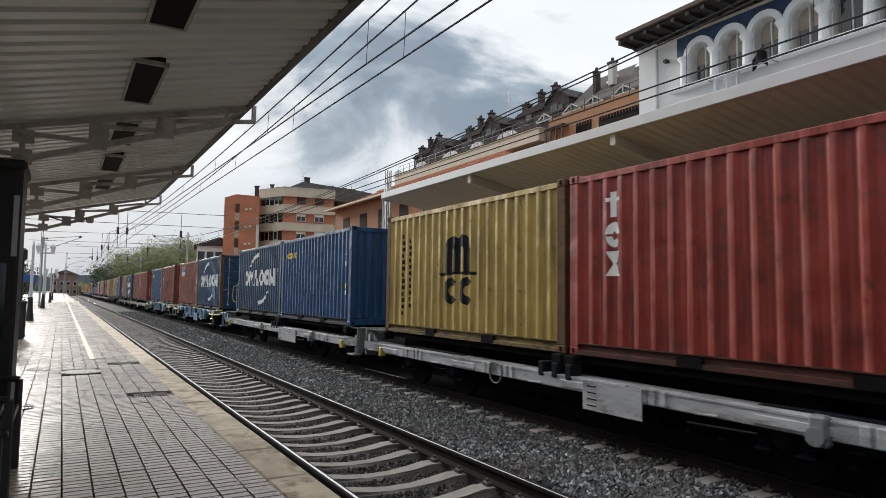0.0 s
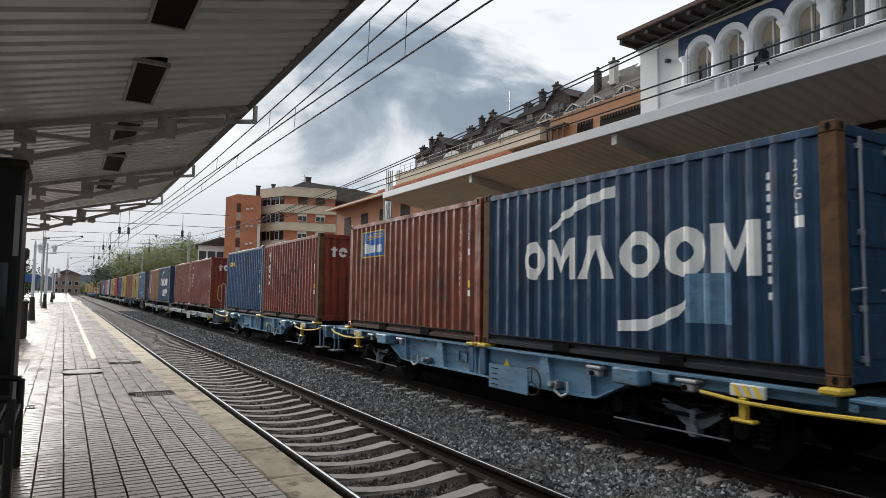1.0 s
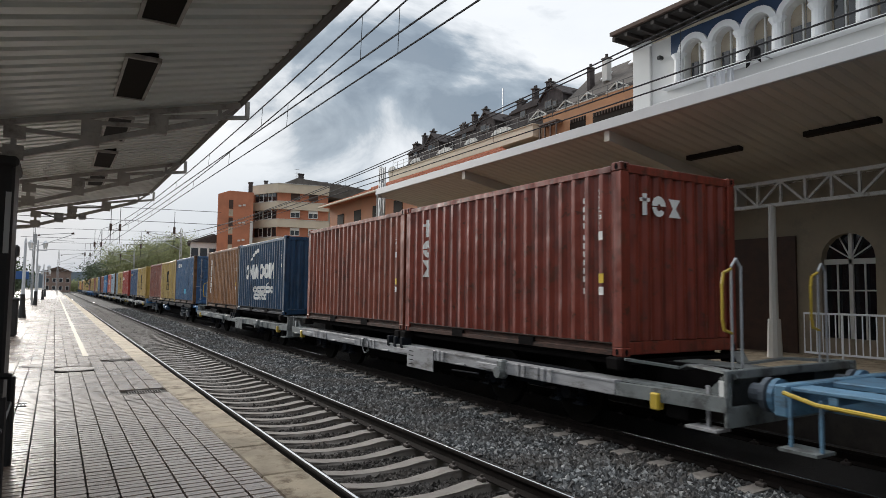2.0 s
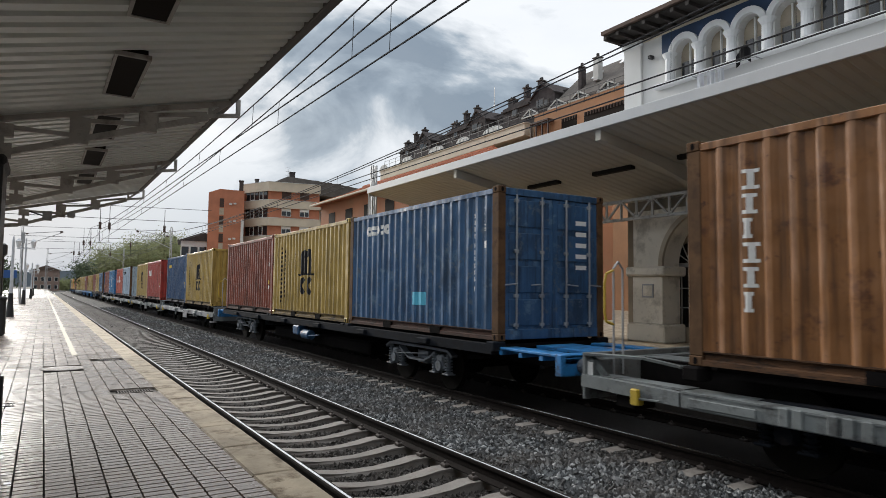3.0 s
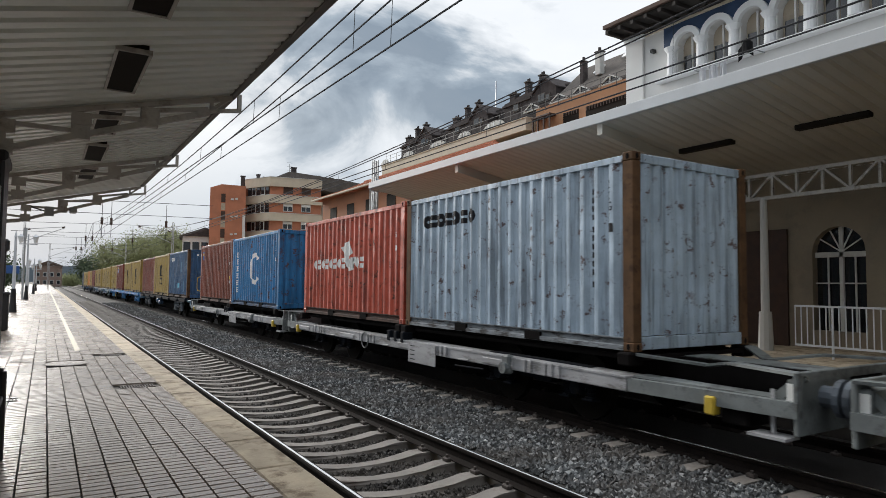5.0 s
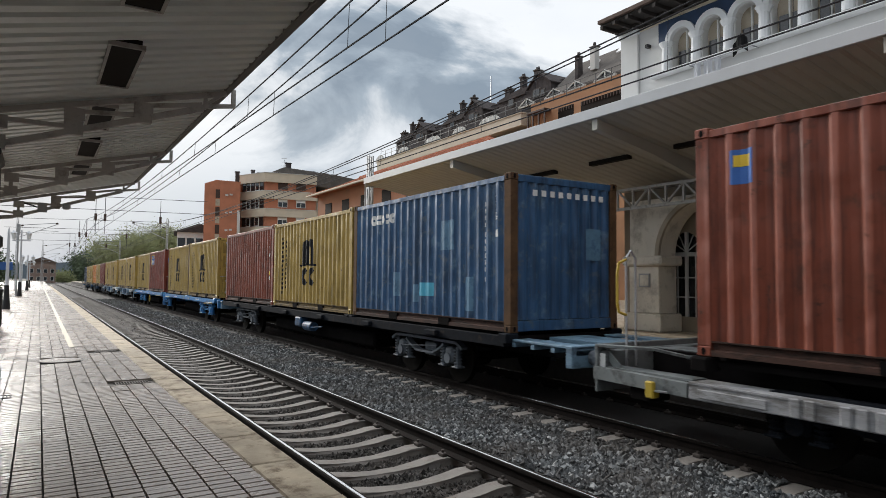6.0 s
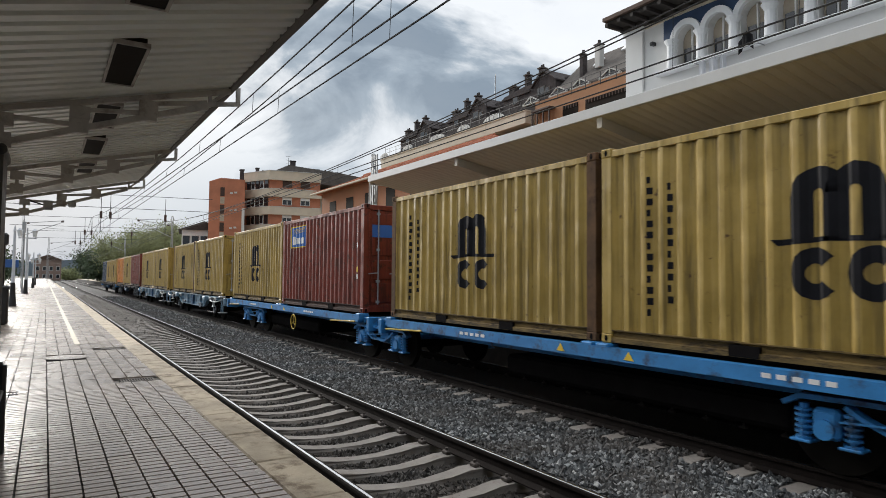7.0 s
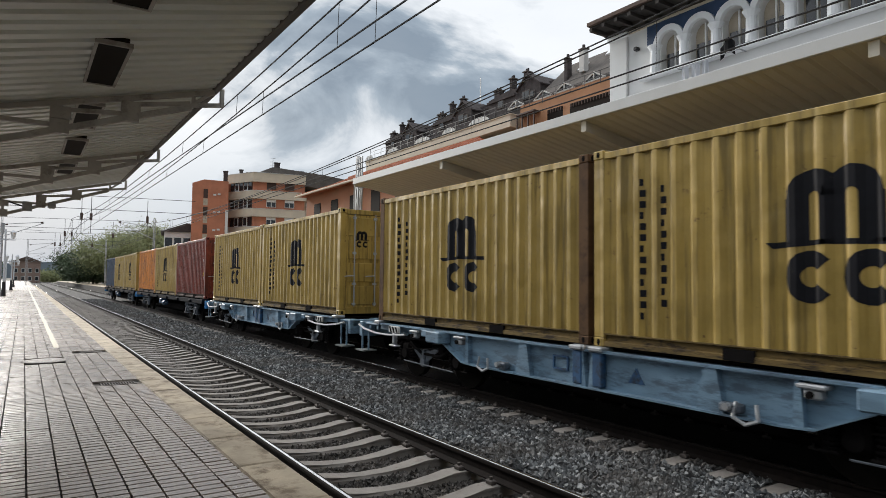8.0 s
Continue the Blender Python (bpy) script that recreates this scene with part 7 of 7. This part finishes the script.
    if wheel_seen:
        bm = bmesh.new()
        for i in range(20):
            p, q = 2 * math.pi * i / 20, 2 * math.pi * (i + 1) / 20
            tube(bm, (-1.36, 4.5 + 0.21 * math.cos(p), 0.58 + 0.21 * math.sin(p)), (-1.36, 4.5 + 0.21 * math.cos(q), 0.58 + 0.21 * math.sin(q)), 0.017, seg=5)
        for a in (90, 210, 330):
            tube(bm, (-1.36, 4.5, 0.58), (-1.36, 4.5 + 0.2 * math.cos(radians(a)), 0.58 + 0.2 * math.sin(radians(a))), 0.012, seg=5)
        part("hand_wheel", bm, M["yellow_plastic"] if kind == "blue" else M["dark_wood"], t, "brake hand wheel")
    if kind == "blue":
        for q in (-0.7, 0.55):
            bm = bmesh.new()
            prism(bm, [(ln / 2 + q, 0.87), (ln / 2 + q + 0.16, 0.87), (ln / 2 + q + 0.08, 0.98)], "x", -1.326, -1.321)
            part("warning_triangle", bm, INK["yellow"], t, "yellow painted triangle")
        for k in range(5):
            part("painted_mark", nbox(-1.325, -1.321, 3.0 + 0.16 * k, 3.1 + 0.16 * k, 0.90, 0.95), INK["white"], t)
            part("painted_mark", nbox(-1.325, -1.321, 8.6 + 0.16 * k, 8.7 + 0.16 * k, 0.90, 0.95), INK["white"], t)
        for a, b in ((0.1, 1.6), (ln - 1.6, ln - 0.1)):
            part("brake_pipe", ntube((-1.38, a, 0.86), (-1.38, b, 0.80), 0.017, seg=6), M["yellow_plastic"], t, "yellow brake pull rod")
    if kind == "grey":
        for yy in [v for v, seen in ((-e0 + 0.2, rails[0]), (ln + e1 - 0.2, rails[1])) if seen]:
            for x in (-0.95, 0.85):
                bm = bmesh.new()
                for p, q in (((x, 0.76), (x, 2.2)), ((x, 2.2), (x + 0.09, 2.3)), ((x + 0.09, 2.3), (x + 0.18, 2.2)), ((x + 0.18, 2.2), (x + 0.18, 0.76))):
                    tube(bm, (p[0], yy, p[1]), (q[0], yy, q[1]), 0.016, seg=6)
                h = part("handrail", bm, M["galv"], t, "tubular grey end handrail")
                bm = bmesh.new()
                loop = [(x, 2.18), (x - 0.14, 2.13), (x - 0.17, 2.0), (x - 0.17, 1.6), (x - 0.14, 1.48), (x, 1.44)]
                for p, q in zip(loop, loop[1:]):
                    tube(bm, (p[0], yy, p[1]), (q[0], yy, q[1]), 0.018, seg=6)
                part("grip", bm, M["yellow_plastic"], h, "yellow grip")
        bm = nbox(-1.4, -1.15, -e0 + 0.1, -e0 + 0.5, 0.38, 0.41)
        box(bm, -1.27, -1.24, -e0 + 0.28, -e0 + 0.32, 0.40, 0.86)
        part("step", bm, we, t, "hanging step")
    if kind in ("pale_blue", "cyan"):
        belly_fittings(t, ln, e0, e1, kind, w)
    for y in bog:
        b = piece("bogie", "bogie_" + kind, bogie_frame, w if kind == "blue" else W["bogie"] if kind == "dark" else W["dark"] if kind == "grey" else M["under_black"], t, "two-axle bogie with coil springs", m=pose(0, y, 0))
        for d in (-0.9, 0.9):
            piece("axle", "axle", axle, M["wheel"], b, m=pose(0, d, 0.46))
            for sx in (-1, 1):
                piece("wheel", "wheel", wheel, M["wheel"], b, "steel wheel", m=pose(sx * 0.865, d, 0.46))
    part("brake_gear", nbox(-0.9, 0.9, ln * 0.3, ln * 0.7, 0.30, 0.62, bev=0.05), M["under_black"], t)
    return t


# wagons from the head of the train: distance of the near container end along the line at the start, type, containers
TRAIN = [
    (1.03, "grey", [("maroon", "stack", "wall", "maroon"), ("yellow", "waves", "wall", "post_brown")]),
    (15.32, "grey", [("blue", "row_yellow", "wall", "blue"), ("navy", "blocks", "wall", "navy")]),
    (31.10, "cyan", [("navy", "blocks", "door", "post_brown"), ("brown", "sign", "wall", "brown")]),
    (45.65, "cyan", [("redbrown", "stack", "wall", "post_brown"), ("blue", "row_yellow", "wall", "blue")]),
    (61.56, "grey", [("redbrown", "stack", "wall", "redbrown"), ("brown", "none", "wall", "brown")]),
    (76.00, "grey", [("navy", "eco", "wall", "navy"), ("orange", "stack6", "wall", "post_brown")]),
    (91.86, "dark", [("worn_blue", "row_white", "door", "post_brown"), ("yellow", "waves", "wall", "yellow"), ("brown", "none", "wall", "brown")]),
    (113.0, "grey", [("yellow", "waves", "wall", "yellow"), ("blue", "row_yellow", "wall", "blue")]),
    (127.66, "grey", [("red", "slant", "wall", "red"), ("yellow", "waves", "wall", "yellow")]),
    (144.64, "grey", [("grey", "row_black", "wall", "post_brown"), ("vermilion", "birds", "wall", "vermilion")]),
    (159.24, "grey", [("azure", "glyphs", "wall", "azure"), ("brown", "small_sign", "wall", "brown")]),
    (174.85, "dark", [("worn_blue", "row_white", "wall", "post_brown"), ("yellow", "waves", "wall", "yellow"), ("brown", "none", "wall", "brown")]),
    (194.73, "blue", [("yellow", "waves", "door", "yellow"), ("yellow", "waves", "wall", "post_brown")]),
    (208.36, "blue", [("redbrown", "sign", "door", "redbrown"), ("yellow", "waves", "wall", "yellow")]),
    (222.38, "pale_blue", [("yellow", "waves", "door", "yellow"), ("yellow", "waves", "wall", "post_brown")]),
    (236.63, "pale_blue", [("yellow", "waves", "door", "yellow"), ("yellow", "waves", "wall", "yellow")]),
    (250.27, "dark", [("redbrown", "none", "door", "redbrown"), ("yellow", "waves", "wall", "yellow"), ("bright_orange", "none", "wall", "bright_orange")]),
    (270.01, "dark", [("yellow", "waves", "wall", "yellow"), ("yellow", "waves", "wall", "yellow"), ("dark_blue", "none", "wall", "dark_blue")]),
]
COLOUR_WORDS = {"maroon": "weathered maroon", "yellow": "dirty mustard yellow", "blue": "streaked mid blue", "navy": "scuffed dark blue", "brown": "rust brown", "redbrown": "dark red-brown", "orange": "faded orange-brown", "red": "bright red", "vermilion": "orange-red", "grey": "pale grey-blue rust-streaked", "azure": "clear blue", "worn_blue": "patched worn blue", "bright_orange": "bright orange", "dark_blue": "very dark blue"}
EMBLEM_WORDS = {"stack": "a white stacked emblem", "waves": "a black emblem", "row_yellow": "a small yellow emblem", "blocks": "a large white emblem", "sign": "a blue and yellow sign", "none": "plain sides", "eco": "white markings", "stack6": "a tall white emblem", "row_white": "a small white emblem", "slant": "a white slanted emblem", "row_black": "small black markings", "birds": "a white emblem", "glyphs": "a white column of signs", "small_sign": "a small blue sign"}
WAGON_WORDS = {"grey": "low light grey flat wagon carrying containers", "pale_blue": "pale blue fish-bellied flat wagon carrying containers", "cyan": "cyan blue fish-bellied flat wagon carrying containers", "dark": "dark grimy long flat wagon carrying three containers", "blue": "bright blue flat wagon on blue bogies", }
MOVING = []
BOGIES = {12: (2.3, 12.92), 13: (9.5,)}      # the two blue wagons share their middle bogie
for i, (s, kind, boxes) in enumerate(TRAIN):
    ln = 6.15 * len(boxes) - 0.08
    before = s - (TRAIN[i - 1][0] + 6.15 * len(TRAIN[i - 1][2]) - 0.08) if i else 2.0
    after = (TRAIN[i + 1][0] - s - ln) if i + 1 < len(TRAIN) else 1.2
    w = wagon(kind, ln, (max(0.35, before / 2 - 0.24), max(0.35, after / 2 - 0.24)), WAGON_WORDS[kind], BOGIES.get(i, (2.0, ln - 2.0) if kind != "dark" else (2.8, ln - 2.8)), W["end_grey"] if i in (5, 8) else None, {1: 3.8, 2: 4.55}.get(i, 0.0), i in (2, 3, 13), W["pale_blue"] if i == 11 else None,
              (i > 0 and TRAIN[i - 1][1] != "grey", i + 1 < len(TRAIN) and TRAIN[i + 1][1] != "grey"))
    MOVING.append((w, s, 0.0))
    for k, spec in enumerate(boxes):
        lab = "%s steel container with %s%s" % (COLOUR_WORDS[spec[0]], EMBLEM_WORDS[spec[1]], "")
        MOVING.append((container(spec, lab), s + 6.15 * k, DECK_Z))


def motions():
    for ob, s, z in MOVING:
        walk(ob, [(t, pose(C2, s - SPEED * t, z)) for t in (0.0, 2.0, 4.0, 6.0, 8.0)])


motions()
